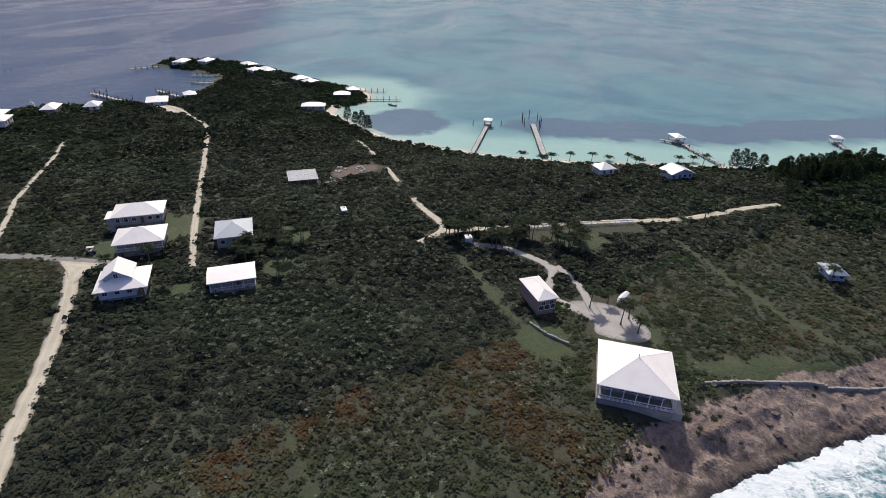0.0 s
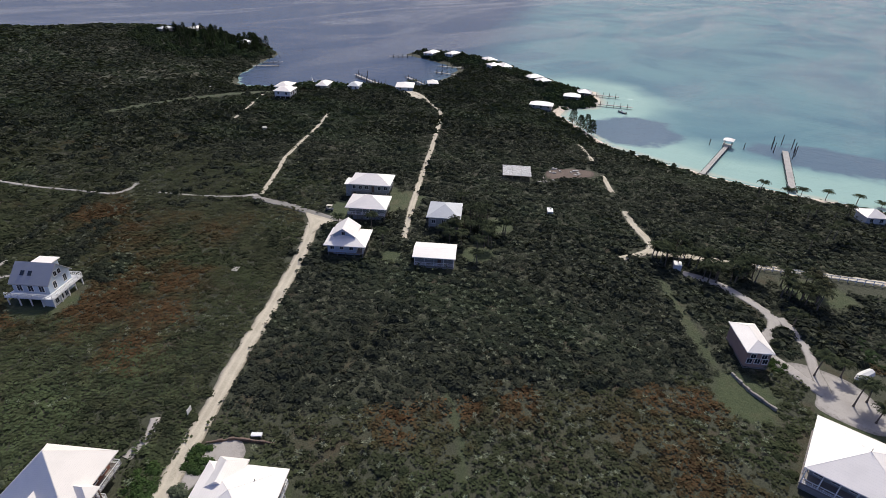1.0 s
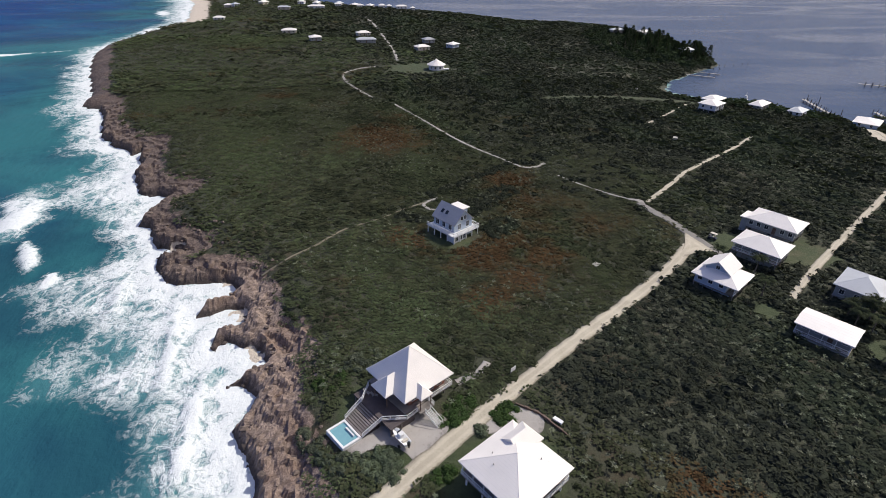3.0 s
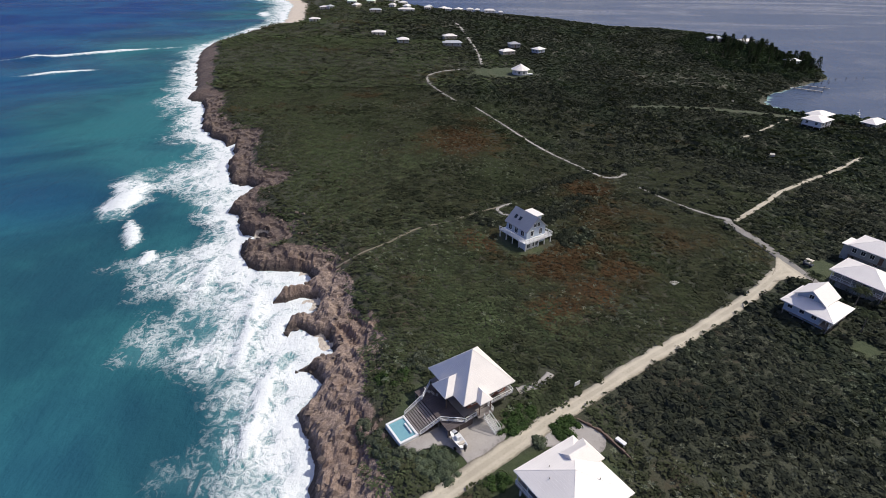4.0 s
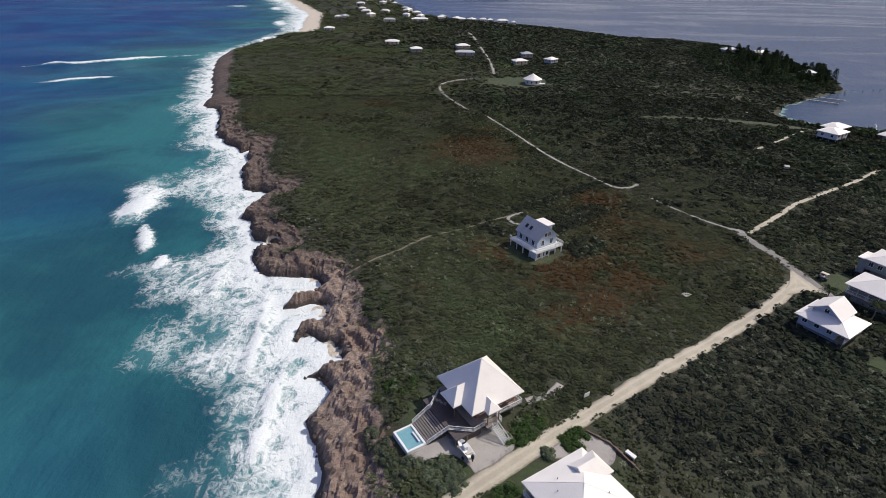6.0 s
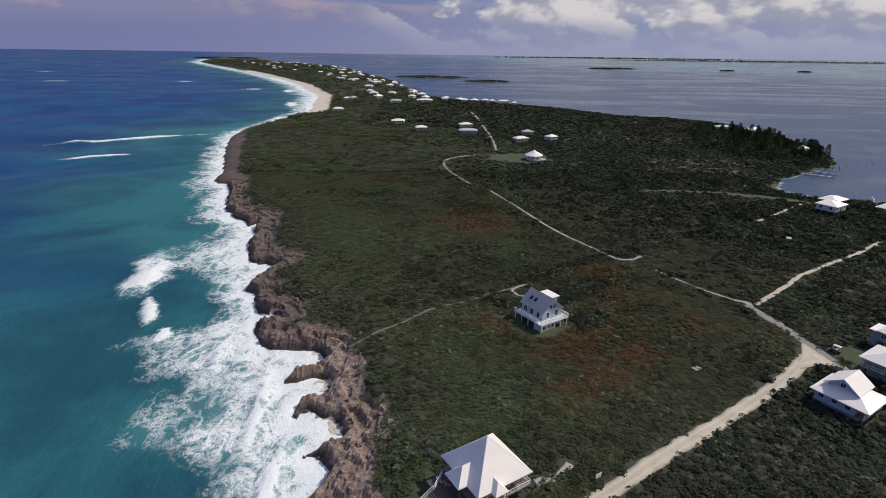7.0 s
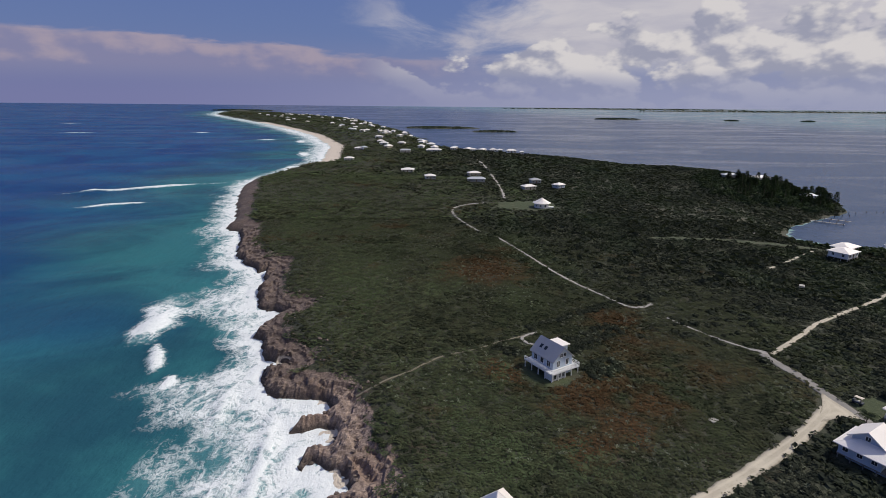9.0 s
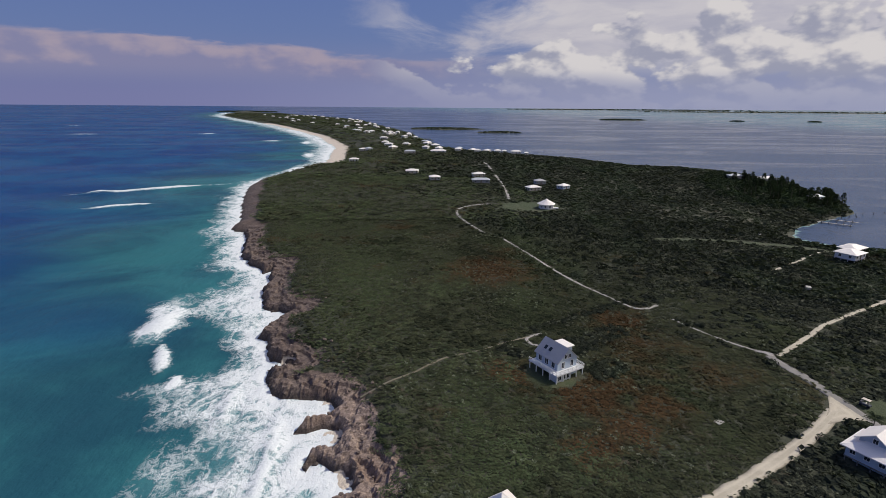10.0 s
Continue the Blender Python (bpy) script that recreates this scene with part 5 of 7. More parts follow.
def grey_house():
    x, y = 32.4, 136.0
    g = ground_at(x, y)
    h = thing("house", pose(x, y, g, 0, 0, 32), "blue-grey gabled house on posts with white crossed railings", "house", "houses in the scrub")
    st = 2.1
    posts(h, [(-4.9 + 2.45 * i, -5.4 + 2.7 * j) for i in range(5) for j in range(5) if i in (0, 4) or j in (0, 4)], -0.5, st, WHITE, 0.24)
    under = part("lower_wall", block(-4.6, 0.6, -5.2, -2.2, -0.4, st), WHITE, h)
    part("store_room", block(0.8, 4.2, -3.8, 4.4, -0.4, st), PALE_BLUE, h)
    for i in range(3):
        window(under, pose(-3.6 + 1.6 * i, -5.22, 0.5), 1.0, 1.2)
    part("floor", block(-5.2, 5.2, -5.7, 5.7, st, st + 0.24), WHITE, h)
    for a, b in (((-5.15, 5.6), (-5.15, -5.6)), ((-5.15, -5.6), (5.15, -5.6)), ((5.15, -5.6), (5.15, -1.0))):
        railing(h, (*a, st + 0.24), (*b, st + 0.24), 1.05, WHITE, True)
    z0, z1, rise = st + 0.24, st + 2.8, 3.7
    body = new("body")
    body.parent = h
    body.matrix_basis = pose(0.5, 0.6, 0)
    shell(body, 7.2, 8.6, z0, z1, PALE_BLUE)
    bm = bmesh.new()
    solid(bm, [[(-3.6, -4.3, z1), (3.6, -4.3, z1), (0, -4.3, z1 + rise - 0.35)], [(-3.6, -4.12, z1), (3.6, -4.12, z1), (0, -4.12, z1 + rise - 0.35)]])
    part("gable", bm, PALE_BLUE, body)
    bm = bmesh.new()
    solid(bm, [[(-3.6, 4.12, z1), (3.6, 4.12, z1), (0, 4.12, z1 + rise - 0.35)], [(-3.6, 4.3, z1), (3.6, 4.3, z1), (0, 4.3, z1 + rise - 0.35)]])
    part("gable", bm, PALE_BLUE, body)
    for i in range(3):
        window(body, pose(-3.63, 2.6 - 2.6 * i, z0 + 0.5, 0, 0, -90), 1.2, 1.7)
    for u in (-1.6, 1.7):
        window(body, pose(u, -4.33, z0 + 0.5), 1.0, 1.7)
    for u in (-0.65, 0.65):
        window(body, pose(u, -4.33, z1 + 0.6), 0.9, 1.1)
    roof = part("roof", gable_roof(8.0, 9.6, z1 - 0.1, rise, "y"), GREY_ROOF, h)
    roof.matrix_basis = pose(0.5, 0.6, 0)
    for yy in (0.4, 2.2):
        k = math.degrees(math.atan2(rise, 4.0))
        sk = part("skylight", block(-0.6, 0.6, -0.45, 0.45, 0.0, 0.1, bevel=0.02), GLASS, roof, "dark roof window")
        sk.matrix_basis = pose(-2.0, yy, z1 - 0.1 + rise * 0.5 + 0.02, 0, -k, 0)
    wing = part("wing", block(4.15, 6.8, 0.8, 4.9, z0, z1 + 0.9), PALE_BLUE, h)
    part("wing_roof", solid(bmesh.new(), [[(3.4, 0.3, z1 + 1.0), (7.3, 0.3, z1 + 0.9), (7.3, 5.4, z1 + 0.9), (3.4, 5.4, z1 + 1.0)], [(3.4, 0.3, z1 + 1.2), (7.3, 0.3, z1 + 1.1), (7.3, 5.4, z1 + 1.1), (3.4, 5.4, z1 + 1.2)]]), WHITE_ROOF, wing)
    window(wing, pose(5.5, 0.78, z0 + 0.8), 1.0, 1.1)


def cupola_house():
    x, y = 93.2, 96.6
    h = cottage(x, y, 31, 10.8, 11.6, "raised blue-white house with a white roof and tall upper gable", stilt=1.1, wall=2.2, rise=2.0, over=0.9, wall_mat=PALE_BLUE,
                group="houses at the crossroads", sides="swe", porch="s", wins=4)
    z = 3.9
    up = new("upper_storey")
    up.parent = h
    up.matrix_basis = pose(1.1, 1.0, -0.15) @ Matrix.Diagonal((1.12, 1.12, 1.0, 1.0))
    part("upper_wall", block(-2.6, 2.9, -2.5, 2.5, z + 0.2, z + 1.5), PALE_BLUE, up)
    bm = bmesh.new()
    solid(bm, [[(-2.6, -2.5, z + 1.5), (-2.6, 2.5, z + 1.5), (-2.6, 0, z + 3.4)], [(-2.42, -2.5, z + 1.5), (-2.42, 2.5, z + 1.5), (-2.42, 0, z + 3.4)]])
    part("gable", bm, PALE_BLUE, up)
    part("upper_roof", gable_roof(6.6, 6.4, z + 1.45, 2.4, "x"), WHITE_ROOF, up)
    window(up, pose(-2.62, 0, z + 1.5, 0, 0, -90), 0.8, 1.0)


def farm_shed():
    """A half-built roof of rafters and battens on low posts."""
    x, y = 174.2, 87.4
    g = ground_at(x, y)
    h = thing("roof_frame", pose(x, y, g, 0, 0, 30), "half-built house frame of bare pale rafters", "building")
    posts(h, [(-4.8 + 3.2 * i, -4.8 + 3.2 * j) for i in range(4) for j in range(4)], -0.4, 1.7, TIMBER, 0.18)
    for i in range(4):
        part("beam", beam(bmesh.new(), (-5.3, -4.8 + 3.2 * i, 1.8), (5.3, -4.8 + 3.2 * i, 1.8), 0.14, 0.2), TIMBER, h)
    for i in range(15):
        part("rafter", beam(bmesh.new(), (-5.2 + 0.743 * i, -5.4, 1.97), (-5.2 + 0.743 * i, 5.4, 1.97), 0.24, 0.12), WHITE, h)
    for i in range(3):
        part("board", block(-5.2, 5.2, -5.2 + 3.55 * i, -1.9 + 3.55 * i, 1.76, 1.8), CONCRETE, h)


pool_house()
road_house()
shore_villa()
grey_house()
cupola_house()
farm_shed()
cottage(112.8, 106.9, 30.5, 10.8, 12.9, "long two-level house with a white hipped roof and dark lower floor", stilt=2.0, wall=2.3, rise=2.2, wall_mat=GREY_WALL, group="houses at the crossroads", sides="wsn", wins=6, porch="w")
h7 = cottage(127.3, 118.6, 30.5, 10.5, 14.3, "long grey house with a stepped white hipped roof", stilt=1.7, wall=2.6, rise=2.1, wall_mat=GREY_WALL, group="houses at the crossroads", sides="wsn", wins=6)
part("wing_roof", slab(bmesh.new(), -5.4, 0.4, 6.9, 8.6, 4.5, 4.7), WHITE_ROOF, h7)
part("wing_wall", block(-4.6, 0.0, 6.5, 8.2, -0.3, 4.45), GREY_WALL, h7)
cottage(123.2, 84.8, 30, 11.8, 10.4, "low house with a weathered pale grey hipped roof among palms", stilt=0.9, wall=2.9, rise=2.3, roof_mat=PALE_ROOF, wall_mat=GREY_WALL, group="houses at the crossroads", sides="sw", wins=4)
cottage(102.4, 73.3, 31, 8.4, 11.5, "white shed-like house with a low white gabled roof", stilt=0.4, wall=2.5, rise=0.9, roof="gable", along="y", wall_mat=GREY_WALL, group="houses at the crossroads", sides="ws", wins=4, porch="w", over=0.5)
guest = cottage(112.4, -2.7, 30, 10.5, 5.6, "two-storey rose-brown guest house with a white hipped roof", stilt=0.2, wall=3.7, rise=1.3, over=0.45, wall_mat=ROSE, group="houses on the headland", sides="sw", wins=4, name="guest_house")
for wu in (-3.4, -1.1, 1.2, 3.5):
    window(guest, pose(wu, -2.37, 2.7), 1.0, 1.0)
for wv in (-1.1, 1.1):
    window(guest, pose(-4.82, wv, 2.7, 0, 0, -90), 1.0, 1.0)
cottage(145.3, -81.6, 4, 7.0, 5.6, "small hut with a blue-grey roof in the scrub", stilt=0.1, wall=1.9, rise=1.3, roof_mat=BLUE_ROOF, wall_mat=PALE_BLUE, group="houses on the headland", sides="sw", wins=3, name="hut")
cottage(216, -24.5, 30, 7.6, 7.6, "beach cottage with a white hipped roof behind the palms", stilt=0.5, wall=2.5, rise=1.8, group="houses on the beach", sides="sw", wins=3)
cottage(219.5, -53.5, 28, 8.4, 11.4, "beach house with a pale blue roof and walls", stilt=0.3, wall=2.4, rise=2.0, roof="gable", along="x", roof_mat=PALE_ROOF, wall_mat=PALE_BLUE, group="houses on the beach", sides="sw", wins=4)
SMALL = [  # x, y, turn, w, d, roof, walls, height of the stilts
    (266, 217, 35, 13, 11, WHITE_ROOF, PALE_BLUE, 2.4), (287, 211, 40, 8, 7, WHITE_ROOF, WHITE, 1.2), (230, 251, 30, 12, 7, WHITE_ROOF, GREY_WALL, 0.8), (240, 235, 30, 10, 7, PALE_ROOF, WHITE, 0.6),
    (214, 268, 30, 12, 9, WHITE_ROOF, WHITE, 2.0), (388, 287, 10, 14, 9, WHITE_ROOF, WHITE, 0.8), (391, 267, 0, 12, 8, WHITE_ROOF, WHITE, 0.8), (389, 230, 60, 11, 9, WHITE_ROOF, WHITE, 0.8),
    (361, 209, 60, 8, 9, WHITE_ROOF, WHITE, 0.6), (374, 207, 50, 13, 8, WHITE_ROOF, WHITE, 0.6), (346, 168, 60, 8, 11, WHITE_ROOF, GREY_WALL, 0.8), (338, 157, 60, 7, 9, WHITE_ROOF, GREY_WALL, 0.8),
    (320, 128, 20, 7, 10, WHITE_ROOF, BROWN_WALL, 0.8), (288, 133, 20, 7, 13, WHITE_ROOF, CREAM, 0.6), (337, 127, 20, 8, 9, GREY_ROOF, BROWN_WALL, 0.6), (197, 247, 31, 13, 11, WHITE_ROOF, WHITE, 2.0),
    (76, 444, 20, 13, 9, WHITE_ROOF, CREAM, 1.0), (86, 470, 10, 11, 9, GREY_ROOF, GREY_WALL, 1.2), (103, 452, 40, 11, 9, WHITE_ROOF, PALE_BLUE, 0.8), (35, 517, 15, 14, 9, WHITE_ROOF, CREAM, 1.0),
    (34, 471, 0, 18, 7, PALE_ROOF, GREY_WALL, 0.5), (-7, 476, 10, 11, 10, WHITE_ROOF, GREY_WALL, 1.4), (-31, 548, 0, 15, 11, WHITE_ROOF, CREAM, 0.8), (268, 488, 0, 15, 9, PALE_ROOF, CREAM, 0.8),
    (300, 494, 10, 16, 10, WHITE_ROOF, WHITE, 1.5), (294, 416, 10, 12, 8, PALE_ROOF, WHITE, 1.0), (-108, 655, 0, 16, 10, WHITE_ROOF, WHITE, 0.8), (-116, 806, 0, 22, 12, WHITE_ROOF, CREAM, 0.8),
    (-6, 745, 0, 28, 12, WHITE_ROOF, WHITE, 0.8), (-44, 727, 0, 20, 8, PALE_ROOF, CREAM, 0.6), (22, 781, 0, 12, 10, WHITE_ROOF, WHITE, 1.5), (48, 741, 0, 12, 9, WHITE_ROOF, WHITE, 0.8),
    (74, 727, 0, 12, 9, WHITE_ROOF, WHITE, 0.8)]
MORE = [(97, 715, 0, 18, 10, WHITE_ROOF, WHITE, 1.5), (84, 735, 0, 9, 8, WHITE_ROOF, WHITE, 1.5), (110, 708, 0, 8, 7, WHITE_ROOF, WHITE, 0.8)]
for hx, hy, hr, hw_, hd_, hm, hwall, hst in SMALL + MORE:
    near_water = hx > 200 and hy < 320
    cottage(hx, hy, hr, hw_ * (1.12 if near_water else 0.92 if hy < 600 else 0.78), hd_ * (1.05 if near_water else 0.92 if hy < 600 else 0.8), ("waterfront house" if near_water else "far house") + (" with a white hipped roof" if hm is WHITE_ROOF else " with a grey hipped roof") + " among dark trees",
            stilt=hst * (0.35 if near_water else 0.7), wall=2.2 if near_water else 2.5, rise=1.6, roof_mat=hm, wall_mat=hwall, group="houses by the harbour" if near_water else "houses along the far island", sides="sw", wins=3, caps=False, under=False)
trng = random.Random(5)
placed = []
while len(placed) < 74:
    ty = 800 + 1500 * trng.random() ** 1.3
    lo, hi = np.interp(ty, [800, 904, 1155, 1369, 1644, 2050, 2480], [-155, -182 + 50, -267 + 45, -372 + 45, -517 + 50, -700, -850]), np.interp(ty, [780, 918, 1039, 1333, 1976, 2348], [121, -3, -25, -88, -292, -538])
    tx = lo + 35 + (hi - lo - 45) * trng.random()
    if all(math.hypot(tx - a, ty - b) > 22 for a, b in placed):
        placed.append((tx, ty))
for k, (tx, ty) in enumerate(placed):
    hm = WHITE_ROOF if trng.random() < 0.8 else PALE_ROOF
    cottage(tx, ty, trng.uniform(-30, 60), trng.uniform(9, 15), trng.uniform(7, 10), "far house with a pale hipped roof among dark trees", stilt=0.5, wall=2.8, rise=1.9, roof_mat=hm,
            wall_mat=WHITE if trng.random() < 0.6 else CREAM, group="houses along the far island", sides="s", wins=3, caps=False, under=False)


def yurt():
    g = ground_at(72.5, 366)
    h = thing("round_house", pose(72.5, 366, g), "round white-roofed house on a green knoll", "house", "houses along the far island")
    bm = bmesh.new()
    bmesh.ops.create_cone(bm, cap_ends=True, segments=12, radius1=5.2, radius2=5.2, depth=3.2, matrix=Matrix.Translation((0, 0, 1.6)))
    w = part("wall", bm, WHITE, h)
    for i in range(10):
        a = i * 36
        window(w, pose(5.1 * math.cos(radians(a)), 5.1 * math.sin(radians(a)), 1.0, 0, 0, a + 90), 1.0, 1.3)
    bm = bmesh.new()
    bmesh.ops.create_cone(bm, cap_ends=True, segments=12, radius1=6.4, radius2=0.9, depth=2.9, matrix=Matrix.Translation((0, 0, 4.6)))
    r = part("roof", bm, WHITE_ROOF, h)
    bm = bmesh.new()
    bmesh.ops.create_cone(bm, cap_ends=True, segments=12, radius1=1.1, radius2=0.05, depth=0.7, matrix=Matrix.Translation((0, 0, 6.4)))
    part("cap", bm, WHITE_ROOF, r)
    part("porch", block(3.5, 8.0, -3.5, -0.5, -0.3, 0.7), WHITE, h)


yurt()


def settle():
    """Hangs windows and doors straight on their house, and drops the empties used to place them."""
    for ob in list(scene.objects):
        if ob.parent and ob.parent.parent and ob.name.split(".")[0] in ("window", "door"):
            while ob.parent.parent:
                up = ob.parent
                ob.matrix_basis = up.matrix_basis @ ob.matrix_basis
                ob.parent = up.parent
    for ob in list(scene.objects):
        if ob.parent and ob.data is None:
            for c in list(ob.children):
                c.matrix_basis = ob.matrix_basis @ c.matrix_basis
                c.parent = ob.parent
            bpy.data.objects.remove(ob)


settle()


# ---- docks, boats, walls and small things ----
def dock(a, b, width=1.8, z=1.25, label="bleached timber dock on dark pilings", tall=1.6, spacing=4.0, group="docks in the harbour", both=True):
    """A plank walk on pilings from a to b."""
    a, b = Vector((*a, 0)), Vector((*b, 0))
    L = (b - a).length
    rot = math.degrees(math.atan2(b.y - a.y, b.x - a.x))
    d = thing("dock", pose(a.x, a.y, 0, 0, 0, rot), label, "dock", group)
    n = max(2, int(L / 1.3))
    deck = part("deck", block(0, L, -width / 2 + 0.1, width / 2 - 0.1, z - 0.22, z - 0.06), POST, d)
    for i in range(n):
        shared_part(("dplank", round(L / n, 2), width), "plank", lambda: block(0.02, L / n - 0.03, -width / 2, width / 2, -0.05, 0.03), DOCK, deck, pose(i * L / n, 0, z))
    for i in range(int(L / spacing) + 1):
        for s in (-1, 1) if both else (1,):
            shared_part(("pile", tall), "piling", lambda: post_mesh(bmesh.new(), 0, 0, -2.5, z + tall, 0.16), POST, d, pose(i * spacing, s * (width / 2 + 0.15), 0))
    return d


def shelter(x, y, rot, label="small white-roofed shelter on a pier head", w=4.5, dd=4.0, base=1.25):
    h = thing("pier_shelter", pose(x, y, 0, 0, 0, rot), label, "shelter", "pier shelters")
    part("platform", block(-w / 2, w / 2, -dd / 2, dd / 2, base - 0.2, base, bevel=0.03), DOCK, h)
    for sx in (-1, 1):
        for sy in (-1, 1):
            part("post", post_mesh(bmesh.new(), sx * (w / 2 - 0.25), sy * (dd / 2 - 0.25), -2.5, base + 2.5, 0.13), POST, h)
    bm, rx, ry = hip_roof(w + 0.8, dd + 0.8, base + 2.6, 1.0)
    part("roof", bm, WHITE_ROOF, h)
    railing(h, (-w / 2, dd / 2, base), (w / 2, dd / 2, base), 0.9)


def piles(pts, tall, label="tall dark mooring pile standing in the water"):
    for x, y in pts:
        key = ("mpile", tall)
        if key not in _shared:
            bm = post_mesh(bmesh.new(), 0, 0, -2.5, tall, 0.2)
            me = bpy.data.meshes.new("mooring_pile")
            bm.to_mesh(me)
            bm.free()
            me.materials.append(POST)
            _shared[key] = me
        ob = new("mooring_pile", _shared[key])
        ob.matrix_basis = pose(x, y, 0)
        tagged(ob, label, "pile", "mooring piles")


dock((270, 234), (286, 279), 2.2)
dock((295, 225), (305, 247), 2.0)
dock((363, 234), (355, 256), 1.6)
dock((337, 222), (334, 244), 1.6)
dock((376, 299), (361, 312), 1.4)
dock((324, 115), (331, 93), 1.8)
dock((346, 126), (352, 109), 1.6)
dock((256, 358), (272, 345), 1.4, 0.9, tall=0.9)
dock((268, 366), (283, 354), 1.2, 0.9, tall=0.9)
dock((238, 32.7), (288, 32.1), 1.9, label="long pale beach pier on pilings", group="beach piers", tall=0.3)
dock((243, -0.5), (298, 8), 2.6, label="long pale beach pier on pilings", group="beach piers", tall=0.4)
dock((254, -80.5), (290, -65), 1.7, label="old beach pier on dark pilings", group="beach piers", tall=0.5)
dock((281, -148.5), (309, -150), 1.6, label="old beach pier on dark pilings", group="beach piers", tall=0.5)
dock((282, -71.5), (288, -58), 1.6, label="old beach pier on dark pilings", group="beach piers", tall=0.3)
shelter(289.5, 32.1, 0)
shelter(288, -66, 20, w=7.5, dd=5.0)
shelter(311, -150, 0, w=5, dd=4.5)
piles([(296, 3.5), (302, 4.5), (308, 6), (295, 12.5), (301, 14), (307, 14.5), (312, 11), (291, 4.0)], 5.2)
piles([(288, 40), (292, 25)], 3.0)
piles([(295, 382), (303, 383), (309, 384), (318, 385.5), (327, 387), (333, 388)], 1.8, "low dark post standing in the harbour")
piles([(290, 372), (296, 373), (283, 370)], 1.8, "low dark post standing in the harbour")
piles([(283, 270), (279, 262), (290, 280), (276, 252), (293, 274), (281, 246)], 3.6)


def hull_mesh(L, W, H):
    """An open boat: pointed bow, flared sides, square stern."""
    bm = bmesh.new()
    rings = []
    for k, (t, w) in enumerate(((0, 0.82), (0.25, 0.95), (0.55, 1.0), (0.8, 0.68), (0.94, 0.3), (1.0, 0.03))):
        x = (t - 0.5) * L
        hh = H * (1 + 0.35 * t * t)
        rings.append([(x, -W / 2 * w, hh), (x, -W / 2 * w * 0.7, 0.25 * H), (x, 0, 0.0 + 0.5 * H * max(0, t - 0.7)), (x, W / 2 * w * 0.7, 0.25 * H), (x, W / 2 * w, hh), (x, W / 2 * w * 0.86, hh), (x, 0, 0.55 * H + 0.3 * H * t), (x, -W / 2 * w * 0.86, hh)])
    solid(bm, rings)
    bmesh.ops.recalc_face_normals(bm, faces=bm.faces)
    return bm


def boat(x, y, z, rot, L, W, label, hull=None, trailer=False, cabin=False):
    b = thing("boat", pose(x, y, z, 0, 0, rot), label, "boat", "boats")
    base = 0.65 if trailer else -0.25
    hb = part("hull", hull_mesh(L, W, 0.85), hull or HULL, b)
    hb.matrix_basis = pose(0, 0, base)
    part("console", block(-0.5, 0.35, -0.4, 0.4, base + 0.5, base + 1.45, bevel=0.06), HULL, b)
    part("windscreen", block(0.36, 0.42, -0.4, 0.4, base + 1.2, base + 1.75), GLASS, b)
    part("bench", block(-1.5, -1.0, -0.6, 0.6, base + 0.5, base + 0.95, bevel=0.05), CREAM, b)
    m = part("outboard_motor", block(-L / 2 - 0.45, -L / 2 + 0.05, -0.22, 0.22, base + 0.5, base + 1.35, bevel=0.08), RUBBER, b)
    part("shaft", block(-L / 2 - 0.3, -L / 2 - 0.15, -0.08, 0.08, base - 0.1, base + 0.5), POST, m)
    if trailer:
        bm = bmesh.new()
        for s in (-0.5, 0.5):
            beam(bm, (-L * 0.4, s, 0.55), (L * 0.35, s * 0.5, 0.55), 0.1, 0.12)
        beam(bm, (L * 0.35, 0, 0.55), (L * 0.65, 0, 0.5), 0.1, 0.12)
        beam(bm, (-0.9, -1.0, 0.4), (-0.9, 1.0, 0.4), 0.1, 0.1)
        part("trailer", bm, STONE, b)
        for s in (-1, 1):
            bm = bmesh.new()
            bmesh.ops.create_cone(bm, cap_ends=True, segments=14, radius1=0.32, radius2=0.32, depth=0.2, matrix=pose(-0.9, s * 1.0, 0.32, 90, 0, 0))
            part("wheel", bm, RUBBER, b)
    if cabin:
        part("cabin", block(-L * 0.28, L * 0.2, -W * 0.35, W * 0.35, base + 0.8, base + 2.6, bevel=0.2), HULL, b)
        part("cabin_windows", block(-L * 0.22, L * 0.205, -W * 0.36, W * 0.36, base + 1.7, base + 2.2), GLASS, b)
        part("flybridge", block(-L * 0.2, L * 0.05, -W * 0.28, W * 0.28, base + 2.6, base + 3.5, bevel=0.15), HULL, b)
        part("mast", post_mesh(bmesh.new(), -L * 0.1, 0, base + 3.4, base + 5.6, 0.06), HULL, b)


boat(6.9, 62.9, 6.03, 119, 4.3, 1.8, "small white motor boat on a trailer in the yard", trailer=True)
boat(318, 95, 0.1, 70, 6.0, 2.0, "dark skiff moored off the dock", NAVY)
boat(283, 634, 0.0, -15, 24, 6.0, "white motor yacht lying off the far shore", cabin=True)
boat(262, 640, 0.0, -10, 12, 4.0, "white motor yacht lying off the far shore", cabin=True)
boat(250, 285, 0.0, 40, 7, 2.4, "white cruiser moored by the harbour trees", cabin=True)


